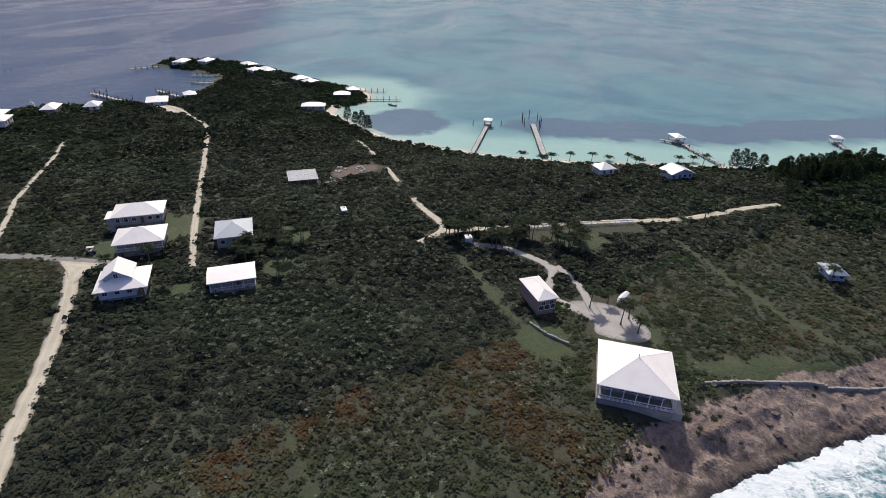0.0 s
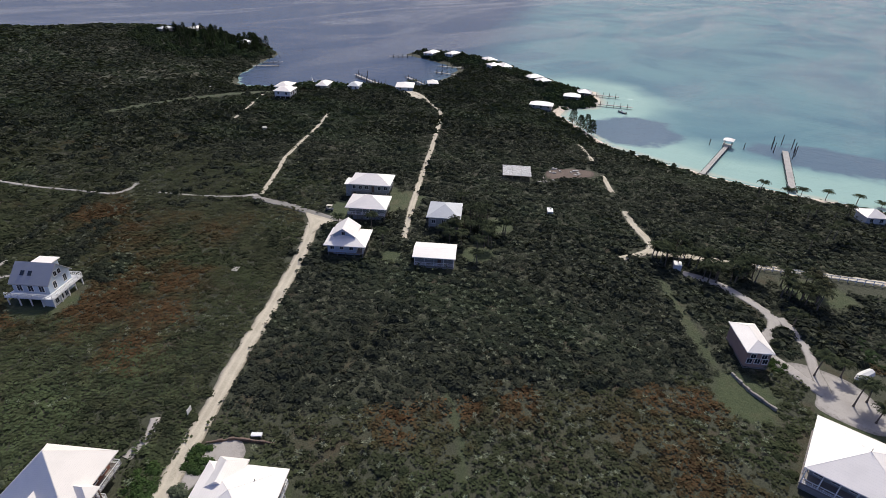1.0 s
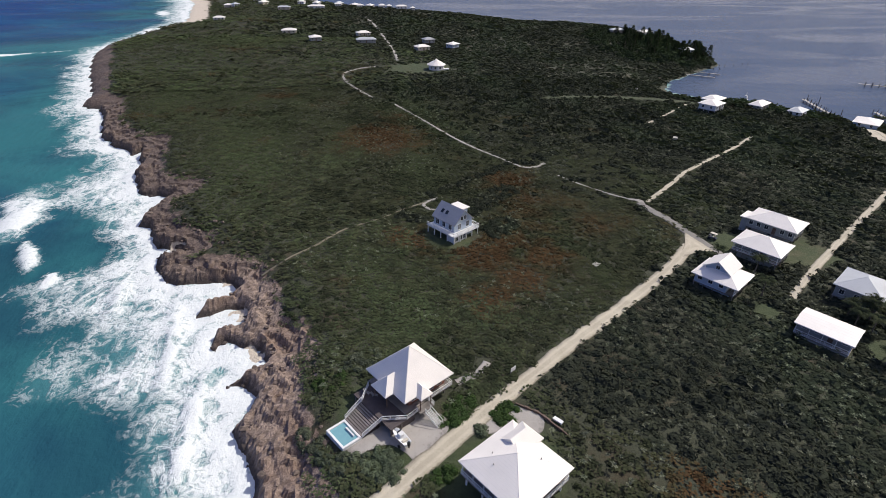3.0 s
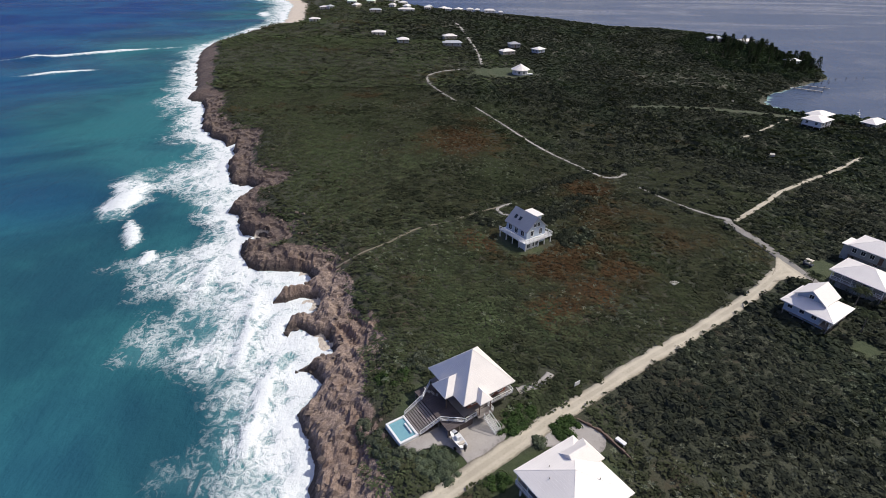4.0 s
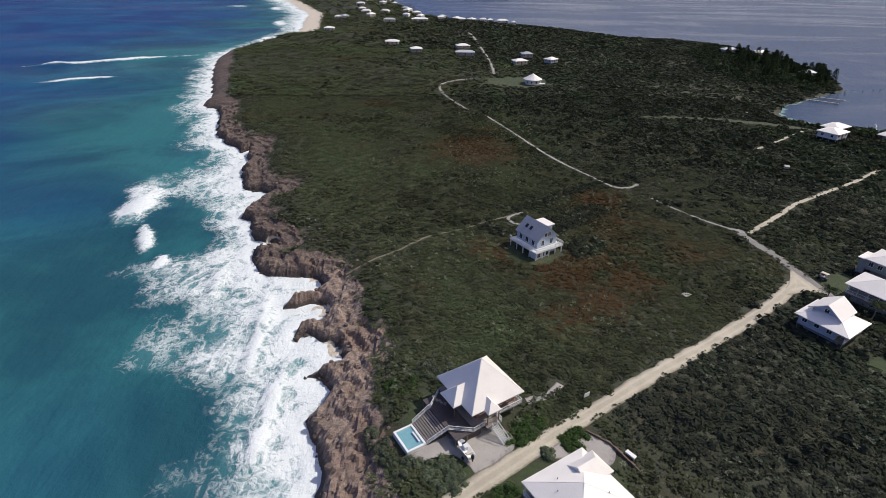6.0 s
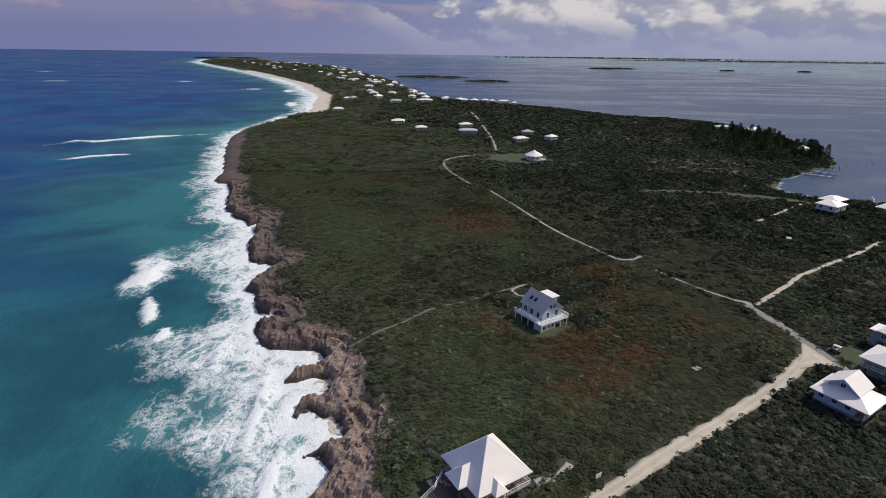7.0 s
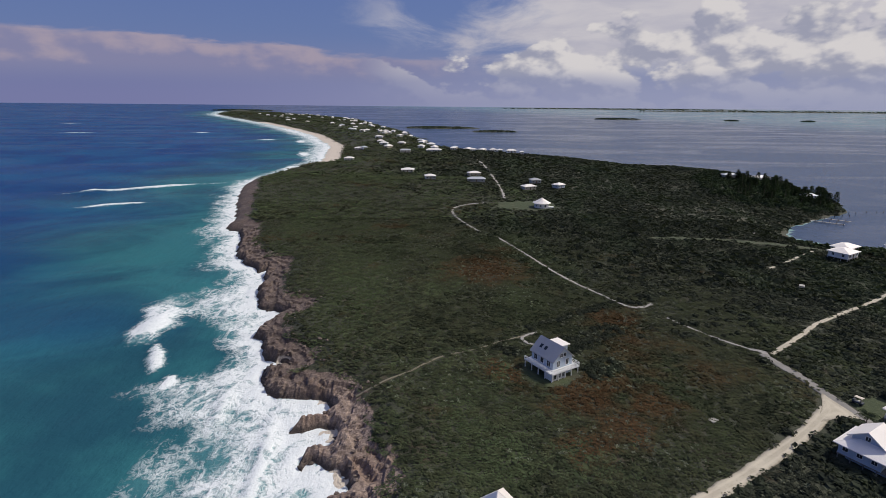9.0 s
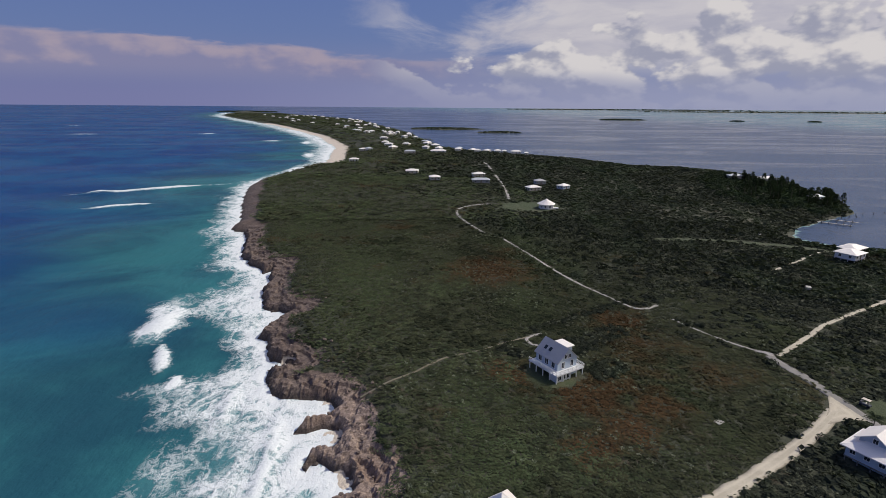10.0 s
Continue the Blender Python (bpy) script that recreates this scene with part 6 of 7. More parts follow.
def golf_cart(x, y, rot):
    g = ground_at(x, y)
    c = thing("golf_cart", pose(x, y, g + 0.1, 0, 0, rot), "small dark golf cart with a canopy beside the lane", "vehicle")
    part("body", slab(block(-1.2, 1.2, -0.6, 0.6, 0.3, 0.75, bevel=0.08), 0.7, 1.2, -0.55, 0.55, 0.75, 1.1, bevel=0.05), NAVY, c)
    part("seat", slab(block(-0.5, 0.1, -0.55, 0.55, 0.75, 0.95, bevel=0.04), -0.6, -0.45, -0.55, 0.55, 0.9, 1.4), CREAM, c)
    part("canopy", block(-1.0, 0.9, -0.62, 0.62, 1.85, 1.93, bevel=0.03), CREAM, c)
    for sx in (-0.85, 0.8):
        for sy in (-0.55, 0.55):
            part("strut", block(sx - 0.03, sx + 0.03, sy - 0.03, sy + 0.03, 0.7, 1.86), STONE, c)
    for sx in (-0.8, 0.8):
        for sy in (-0.58, 0.58):
            bm = bmesh.new()
            bmesh.ops.create_cone(bm, cap_ends=True, segments=14, radius1=0.27, radius2=0.27, depth=0.18, matrix=pose(sx, sy, 0.27, 90, 0, 0))
            part("wheel", bm, RUBBER, c)


golf_cart(107.2, 119.0, 120)


def stone_wall(name, pts, h, w, label, mat=None):
    """A rough masonry wall along points, built of single stones in courses."""
    p0 = pts[0]
    W = thing(name, pose(p0[0], p0[1], 0), label, "wall")
    k = 0
    srng = random.Random(3)
    for a, b in zip(pts, pts[1:]):
        L = math.dist(a, b)
        n = max(1, int(L / 0.9))
        rot = math.degrees(math.atan2(b[1] - a[1], b[0] - a[0]))
        for i in range(n):
            t = (i + 0.5) / n
            x, y = a[0] + (b[0] - a[0]) * t, a[1] + (b[1] - a[1]) * t
            g = ground_at(x, y)
            v = srng.randrange(4)
            shared_part(("stone", name, v), "stone", lambda: block(-0.47, 0.47, -w / 2 - 0.03 * v, w / 2 + 0.02 * v, -0.8, h + 0.06 * v, bevel=0.07), mat or STONE, W,
                        pose(x - p0[0], y - p0[1], g, 0, 0, rot + srng.uniform(-3, 3)))
            k += 1
    return W


stone_wall("sea_wall", [(91.5, -37.5), (95, -48), (98, -60), (101, -73), (106, -88)], 0.5, 0.45, "low pale stone sea wall above the rocks")
stone_wall("garden_wall", [(29.0, 67.5), (32.5, 64.5), (36.0, 58.0)], 0.35, 0.3, "dark dry stone garden wall beside the house", BROWN_WALL)
stone_wall("lawn_wall", [(103.5, -1.5), (100, -5.5), (97.5, -10.5)], 0.5, 0.4, "grey stone edging of the guest house lawn")


def road_fence():
    """White rail fence along the coast road."""
    f = thing("fence", pose(153.2, 3, 0), "long white post and rail fence beside the coast road", "fence")
    a, b = Vector((153.2, 3)), Vector((166.2, -31))
    n = 18
    for i in range(n + 1):
        p = a.lerp(b, i / n)
        shared_part("fpost", "post", lambda: block(-0.1, 0.1, -0.1, 0.1, -0.3, 1.55, bevel=0.02), WHITE, f, pose(p.x - a.x, p.y - a.y, ground_at(p.x, p.y)))
    for z in (0.6, 1.35):
        for i in range(n):
            p, q = a.lerp(b, i / n), a.lerp(b, (i + 1) / n)
            part("rail", beam(bmesh.new(), (p.x - a.x, p.y - a.y, ground_at(p.x, p.y) + z), (q.x - a.x, q.y - a.y, ground_at(q.x, q.y) + z), 0.09, 0.2), WHITE, f)


road_fence()


def flat_yard(name, pts, mat, label, lift=0.07):
    """A paved yard with an uneven rim, laid on the land."""
    c = np.mean(pts, 0)
    rim = []
    P = [Vector(p) for p in pts]
    for k in range(len(P)):
        p0, p1, p2, p3 = P[k - 1], P[k], P[(k + 1) % len(P)], P[(k + 2) % len(P)]
        for i in range(6):
            t = i / 6
            rim.append(0.5 * ((2 * p1) + (p2 - p0) * t + (2 * p0 - 5 * p1 + 4 * p2 - p3) * t * t + (3 * p1 - p0 - 3 * p2 + p3) * t ** 3))
    V, F, A = [(c[0], c[1])], [], [0.0]
    rings_n = 6
    for r in range(1, rings_n + 1):
        for q in rim:
            k = r / rings_n
            V.append((c[0] + (q.x - c[0]) * k, c[1] + (q.y - c[1]) * k))
            A.append(k * 0.95)
    n = len(rim)
    V = np.array(V)
    z = land(V[:, 0], V[:, 1])[0] + lift
    for r in range(rings_n):
        for i in range(n):
            a = 1 + r * n + i
            b = 1 + r * n + (i + 1) % n
            if r == 0:
                F.append((0, a, b, b))
            if r < rings_n - 1:
                F.append((a, a + n, b + n, b))
    F = [f for f in F if f[2] != f[3]] + []
    ob = mesh_object(name, np.column_stack([V, z]), np.array(F), [mat], True, {"across": np.array(A)})
    bm = bmesh.new()
    bm.from_mesh(ob.data)
    bm.verts.ensure_lookup_table()
    for i in range(n):
        bm.faces.new((bm.verts[0], bm.verts[1 + i], bm.verts[1 + (i + 1) % n]))
    bm.to_mesh(ob.data)
    bm.free()
    return tagged(ob, label, "yard", kind="structure")


flat_yard("pool_yard", [(-2.2, 63.6), (2.8, 67.2), (6.5, 68.4), (10, 68.6), (14.8, 67.8), (15.6, 64.2), (12.6, 61.1), (8.9, 58.6), (7.4, 60.4), (4.8, 62.6), (1.0, 61.9), (-0.6, 61.2)], PAVING, "pale concrete yard below the pool house")
flat_yard("road_house_yard", [(26, 68.5), (31, 66), (33, 63.5), (31, 60), (26, 61.5), (21, 62), (24, 66)], PAVING, "pale gravel forecourt beside the road house")
flat_yard("villa_court", [(116, -13), (113, -10), (108, -16), (103, -17), (102, -26), (106, -29), (112, -26), (116, -21)], PAVING, "pale paved court by the villa")
flat_yard("junction_apron", [(91.8, 111), (97.4, 118.1), (101.6, 123.9), (102.5, 118.6), (102.6, 112.2), (97.5, 112.2)], SAND_ROAD, "pale sandy apron where the lanes meet", 0.14)
flat_yard("harbour_yard", [(246, 186), (251, 190), (258, 203), (262, 211), (256, 214), (251, 205), (244, 192)], SAND_ROAD, "bare sandy yard at the harbour")
flat_yard("building_site", [(179, 76), (184, 71), (191, 64), (197, 66), (194, 74), (186, 80)], BARE_DIRT, "bare sandy building site", 0.1)


def rubbish(x, y, n, label):
    d = thing("rubble_heap", pose(x, y, ground_at(x, y)), label, "rubble")
    r = random.Random(int(x))
    for i in range(n):
        part("slab", block(-r.uniform(0.4, 1.1), r.uniform(0.4, 1.1), -r.uniform(0.2, 0.6), r.uniform(0.2, 0.6), 0, r.uniform(0.2, 0.5), bevel=0.05), RUBBLE, d).matrix_basis = \
            pose(r.uniform(-3, 3), r.uniform(-2, 2), 0, r.uniform(-8, 8), r.uniform(-8, 8), r.uniform(0, 180))


rubbish(176, 76, 9, "scattered pale rubble on the building site")
rubbish(188, 78, 7, "stacked pale boards and slabs on the site")
rubbish(192, 70, 6, "stacked pale boards and slabs on the site")
rubbish(183.5, 302, 10, "pale rubble on a cleared slope")


def covered_boat(x, y, rot):
    c = thing("covered_trailer", pose(x, y, ground_at(x, y) + 0.05, 0, 0, rot), "white tarpaulin over a boat on a trailer", "cover")
    bm = hull_mesh(5.2, 2.1, 1.05)
    bmesh.ops.scale(bm, vec=(1, 1, -1), verts=bm.verts)
    bmesh.ops.translate(bm, vec=(0, 0, 1.75), verts=bm.verts)
    bmesh.ops.recalc_face_normals(bm, faces=bm.faces)
    part("tarpaulin", bm, CANVAS, c)
    bm = bmesh.new()
    for s in (-0.7, 0.7):
        beam(bm, (-2.4, s, 0.4), (2.6, s * 0.4, 0.4), 0.1, 0.12)
        beam(bm, (-1.8, s, 0), (-1.8, s, 0.5), 0.3, 0.3)
        beam(bm, (1.5, s * 0.6, 0), (1.5, s * 0.6, 0.5), 0.2, 0.2)
    part("trailer", bm, STONE, c)


covered_boat(118.5, -23.6, 150)


def slab_box(x, y, rot, l, w, h, label, name, mat):
    b = thing(name, pose(x, y, ground_at(x, y) + 0.03, 0, 0, rot), label, name.replace("_", " "))
    part("body", block(-l / 2, l / 2, -w / 2, w / 2, 0, h, bevel=0.06), mat, b)
    part("lid", block(-l / 2 - 0.05, l / 2 + 0.05, -w / 2 - 0.05, w / 2 + 0.05, h, h + 0.08, bevel=0.02), mat, b)


slab_box(35.2, 62.0, -55, 1.8, 0.7, 0.4, "white storage chest at the edge of the bushes", "storage_chest", WHITE)
slab_box(66.5, 111.5, 30, 2.0, 1.5, 0.25, "grey concrete cistern cover in the scrub", "cistern", CONCRETE)
slab_box(140.5, 19, 20, 2.6, 2.0, 1.6, "small white pump house by the drive", "pump_house", WHITE)
slab_box(150.5, 62, 30, 3.4, 1.8, 1.2, "pale covered skiff on the lawn", "covered_skiff", CANVAS)
slab_box(149.5, 205, 60, 2.6, 1.8, 1.2, "pale water tank in the scrub", "water_tank", CONCRETE)


def sign(x, y, rot):
    s = thing("sign_board", pose(x, y, ground_at(x, y), 0, 0, rot), "blank white board on posts beside the road", "sign")
    part("board", block(-0.7, 0.7, -0.04, 0.04, 0.5, 1.5, bevel=0.01), WHITE, s)
    for k in (-0.55, 0.55):
        part("post", block(k - 0.05, k + 0.05, 0.045, 0.13, -0.3, 1.55), DECK, s)


sign(31.2, 75.6, 30)

# ---- plants ----
def leaf_tuft(r, n, squash, size, prng, core=True):
    """One bush: an uneven dark core and many leafy clumps that stand off it. Returns triangles."""
    tris = []
    if core:
        k, rows = 6, 3
        pts = []
        for j in range(rows):
            e = [0.0, 0.55, 1.0][j] * math.pi / 2
            for i in range(k):
                a = 2 * math.pi * (i + 0.5 * j) / k
                q = 0.80 * (1 + 0.22 * prng.uniform(-1, 1))
                pts.append((q * math.cos(e) * math.cos(a), q * math.cos(e) * math.sin(a), q * squash * math.sin(e)))
        for j in range(rows - 1):
            for i in range(k):
                a, b, c, d = j * k + i, j * k + (i + 1) % k, (j + 1) * k + i, (j + 1) * k + (i + 1) % k
                tris += [[pts[a], pts[b], pts[c]], [pts[b], pts[d], pts[c]]]
    lumps = [(prng.uniform(0, 6.28), prng.uniform(0.1, 1.2), prng.uniform(0.75, 1.2)) for _ in range(5)]
    for _ in range(n):
        a, e = prng.uniform(0, 2 * math.pi), math.asin(prng.uniform(0.02, 1.0))
        q = 0.86 + 0.30 * max(0.0, max(math.cos(a - la) * math.cos(e) * math.cos(le) + math.sin(e) * math.sin(le) for la, le, _ in lumps)) ** 6 * prng.uniform(0.4, 1.1)
        nrm = Vector((math.cos(e) * math.cos(a), math.cos(e) * math.sin(a), math.sin(e)))
        c = Vector((nrm.x * q, nrm.y * q, nrm.z * q * squash))
        nrm = (nrm + Vector((prng.uniform(-1, 1), prng.uniform(-1, 1), prng.uniform(-0.3, 1.0))) * 0.42).normalized()
        u = nrm.orthogonal().normalized()
        u.rotate(Matrix.Rotation(prng.uniform(0, 6.28), 3, nrm))
        v = nrm.cross(u)
        s = size * prng.uniform(0.6, 1.35)
        p = [c + u * s, c + v * s * 0.7 + nrm * s * 0.25, c - u * s * 0.8 - nrm * s * 0.2, c - v * s * 0.75 + nrm * s * 0.1]
        tris += [[p[0], p[1], p[2]], [p[0], p[2], p[3]]]
    return np.array([[tuple(v) for v in t] for t in tris], np.float32) * np.float32(r)


def thatch_tuft(prng, blades=11):
    """A fan palm: stiff pale blades that stand out all round from one stem."""
    tris = []
    for i in range(blades):
        a, e = 6.28 * i / blades + prng.uniform(-0.3, 0.3), prng.uniform(0.1, 1.2)
        d = Vector((math.cos(e) * math.cos(a), math.cos(e) * math.sin(a), math.sin(e)))
        s = d.cross(Vector((0, 0, 1))).normalized()
        L = prng.uniform(0.7, 1.15)
        base, mid, tip = Vector((0, 0, 0.5)), Vector((0, 0, 0.5)) + d * L * 0.55, Vector((0, 0, 0.35)) + d * L
        w = 0.17
        tris += [[base, mid + s * w, mid - s * w], [mid - s * w, mid + s * w, tip]]
    return np.array([[tuple(v) for v in t] for t in tris], np.float32)


def scatter(name, protos, x, y, z, size, mat, label, category="bushes", tall=None):
    """Very many plants as one object: each a turned and scaled copy of one of the patterns."""
    n = len(x)
    pick = rng.integers(0, len(protos), n)
    turn = rng.uniform(0, 2 * np.pi, n)
    tall = np.ones(n) if tall is None else tall
    out = []
    for k, P in enumerate(protos):
        s = np.nonzero(pick == k)[0]
        if not len(s):
            continue
        c, sn = np.cos(turn[s])[:, None, None], np.sin(turn[s])[:, None, None]
        sz = size[s][:, None, None]
        px, py, pz = P[None, :, :, 0], P[None, :, :, 1], P[None, :, :, 2]
        out.append(np.stack([(px * c - py * sn) * sz + x[s][:, None, None], (px * sn + py * c) * sz + y[s][:, None, None], pz * sz * tall[s][:, None, None] + z[s][:, None, None]], -1).reshape(-1, 3))
    V = np.concatenate(out)
    ob = mesh_object(name, V, np.arange(len(V)).reshape(-1, 3), [mat])
    return tagged(ob, label, category, kind="stuff")


HOUSES = [(o.matrix_world.translation.x, o.matrix_world.translation.y) for o in scene.objects if o.get("category") in ("house", "building")]
CLEAR = [(10.3, 74.5, 30.5, 6.6, 6.6), (3.5, 70.5, 30.5, 3.2, 6.2), (-1.5, 67.2, 30.5, 4.3, 3.4), (23, 50.8, 30, 7.2, 7.2), (87.2, -22.8, 0, 7.4, 7.8), (32.4, 136, 32, 6.3, 6.8), (93.2, 96.6, 31, 5.6, 6.0),
         (112.8, 106.9, 30, 5.5, 6.6), (127.3, 118.6, 30, 5.4, 8.4), (123.2, 84.8, 30, 6.4, 5.8), (102.4, 73.3, 31, 4.3, 5.8), (112.4, -2.7, 30, 5.4, 3.0), (174.2, 87.4, 30, 6, 6), (118, -24, 0, 5, 4), (157.5, -15.5, -69, 19, 3.6)]


def free_of(x, y, margin):
    """Where plants may stand: off the roads, yards and houses."""
    ok = np.ones(len(x), bool)
    for half, mat, pts in ROADS.values():
        ok &= away(x, y, pts) > half * (0.9 if mat else 0.8) + margin
    for cx, cy, deg, hx, hy in CLEAR:
        c, s = math.cos(radians(deg)), math.sin(radians(deg))
        u, v = (x - cx) * c + (y - cy) * s, -(x - cx) * s + (y - cy) * c
        ok &= (np.abs(u) > hx + margin * 0.6) | (np.abs(v) > hy + margin * 0.6)
    for hx, hy in HOUSES:
        ok &= np.hypot(x - hx, y - hy) > (5.0 if hy < 320 else 8.0)
    for o in scene.objects:
        if o.get("category") == "yard":
            me = o.data
            P = np.empty(len(me.vertices) * 3, np.float32)
            me.vertices.foreach_get("co", P)
            P = P.reshape(-1, 3)
            c, r = P[:, :2].mean(0), None
            nearest = np.full(len(x), 1e9)
            close = np.hypot(x - c[0], y - c[1]) < 22
            if close.any():
                d = np.hypot(x[close][:, None] - P[None, :, 0], y[close][:, None] - P[None, :, 1]).min(1)
                nearest[close] = d
            ok &= nearest > 0.75 + margin
    return ok


def jittered(x0, x1, y0, y1, step):
    X, Y = np.meshgrid(np.arange(x0, x1, step), np.arange(y0, y1, step))
    X, Y = X.ravel(), Y.ravel()
    return X + rng.uniform(-0.55, 0.55, X.shape) * step, Y + rng.uniform(-0.55, 0.55, Y.shape) * step


def carpet_tuft(prng, n, size):
    """A flat spread of leaves, to close the ground between the bushes."""
    tris = []
    for _ in range(n):
        r, a = math.sqrt(prng.random()), prng.uniform(0, 6.28)
        c = Vector((r * math.cos(a), r * math.sin(a), prng.uniform(0.08, 0.34)))
        nrm = Vector((prng.uniform(-0.28, 0.28), prng.uniform(-0.28, 0.28), 1)).normalized()
        u = nrm.orthogonal().normalized()
        u.rotate(Matrix.Rotation(prng.uniform(0, 6.28), 3, nrm))
        v = nrm.cross(u)
        s = size * prng.uniform(0.6, 1.3)
        p = [c + u * s, c + v * s * 0.7, c - u * s * 0.9, c - v * s * 0.7]
        tris += [[p[0], p[1], p[2]], [p[0], p[2], p[3]]]
    return np.array([[tuple(v) for v in t] for t in tris], np.float32)


prng = random.Random(11)
NEAR = [leaf_tuft(1.0, 54, 0.72, 0.165, prng) for _ in range(7)]
MIDDLE = [leaf_tuft(1.0, 26, 0.70, 0.27, prng) for _ in range(6)]
FAR = [leaf_tuft(1.0, 12, 0.60, 0.54, prng, core=False) for _ in range(5)]
LOW = [leaf_tuft(1.0, 46, 0.30, 0.175, prng, core=False) for _ in range(6)]
MATS = [carpet_tuft(prng, 34, 0.19) for _ in range(6)]
FAR_MATS = [carpet_tuft(prng, 12, 0.32) for _ in range(5)]
FANS = [thatch_tuft(prng) for _ in range(5)]


def main_road_side(x, y):
    """Positive inland of the sand road, where the growth is tall; negative on the windswept ocean side."""
    return (x - 1) * 0.55 - (y - 53.5) * 0.835


def tall_growth(x, y):
    """Where the tall bush takes over from the heath, one plant at a time."""
    return x + 0.42 * y + 18 * grain(x, y, 27.0) + 14 * grain(x + 50, y, 9.0) + 42 * rng.uniform(-1, 1, len(x)) >= 185


def plant_scrub():
    # the wind-clipped ocean heath
    x, y = jittered(-165, 165, 40, 332, 1.85)
    side = main_road_side(x, y)
    d = np.hypot(x, y)
    keep = (side < -0.5) & ~tall_growth(x, y)
    x, y = x[keep], y[keep]
    z, rock, sand, lawn = land(x, y)
    do, db = shore(x, y)
    keep = (do > rock_width(y) - 1.5 + 3 * grain(x, y, 6.0)) & (lawn < 0.45) & (z > 2.5) & free_of(x, y, 0.35)
    x, y, z = x[keep], y[keep], z[keep]
    d = np.hypot(x, y)
    size = (1.1 + 0.5 * rng.random(len(x)) + 0.35 * grain(x, y, 12.0)) * np.where(shore(x, y)[0] < 26, 0.75, 1.0)
    tall = 0.55 + 0.22 * grain(x, y, 9.0)
    near = d < 138
    # clipped mats of leaves, with taller bushes in drifts away from the sea
    drift = 0.75 * grain(x, y, 21.0) + 0.5 * grain(x + 70, y, 7.0) + 0.55 * smooth(shore(x, y)[0], 20, 75) + 0.35 * rng.uniform(-1, 1, len(x))
    bushy = drift > 0.60
    seaward = shore(x, y)[0] + 22 * grain(x, y, 19.0) + 10 * grain(x, y, 6.0) + 26 * rng.uniform(-1, 1, len(x)) < 52
    low = ~bushy & (rng.random(len(x)) < 0.35)
    mat_ = ~bushy & ~low
    for sel, protos, k, name in ((near & low, LOW, 1.1, "scrub_mat"), (near & mat_, MATS, 1.25, "heath"), (~near & (low | mat_), FAR_MATS, 1.3, "heath")):
        for pick, mat in ((sel & seaward, TURF), (sel & ~seaward, HEATH if name == "heath" else SCRUB)):
            scatter(name, protos, x[pick], y[pick], z[pick] - 0.05, size[pick] * k, mat, "low wind-clipped olive and rusty coastal heath", tall=tall[pick])
    scatter("scrub", NEAR, x[near & bushy], y[near & bushy], z[near & bushy] - 0.15, size[near & bushy], SCRUB, "dense olive green coastal scrub", tall=tall[near & bushy])
    scatter("scrub", MIDDLE, x[~near & bushy], y[~near & bushy], z[~near & bushy] - 0.15, size[~near & bushy] * 1.1, SCRUB, "dense olive green coastal scrub", tall=tall[~near & bushy])
    # darker taller bushes along the old boundary and round the grey house
    for (ax, ay), (bx, by), w, n in (((30, 163), (70, 189), 1.6, 46), ((18, 150), (26, 145), 2.5, 30), ((42, 133), (52, 140), 4.0, 60), ((38, 148), (60, 165), 5.0, 80)):
        t, o = rng.random(n), rng.uniform(-w, w, n)
        L = math.hypot(bx - ax, by - ay)
        px, py = ax + (bx - ax) * t - (by - ay) / L * o, ay + (by - ay) * t + (bx - ax) / L * o
        ok = free_of(px, py, 0.4)
        px, py = px[ok], py[ok]
        scatter("dark_bush", NEAR, px, py, land(px, py)[0] - 0.15, 1.3 + 0.5 * rng.random(len(px)), BUSH, "dark green bushes along an old boundary")


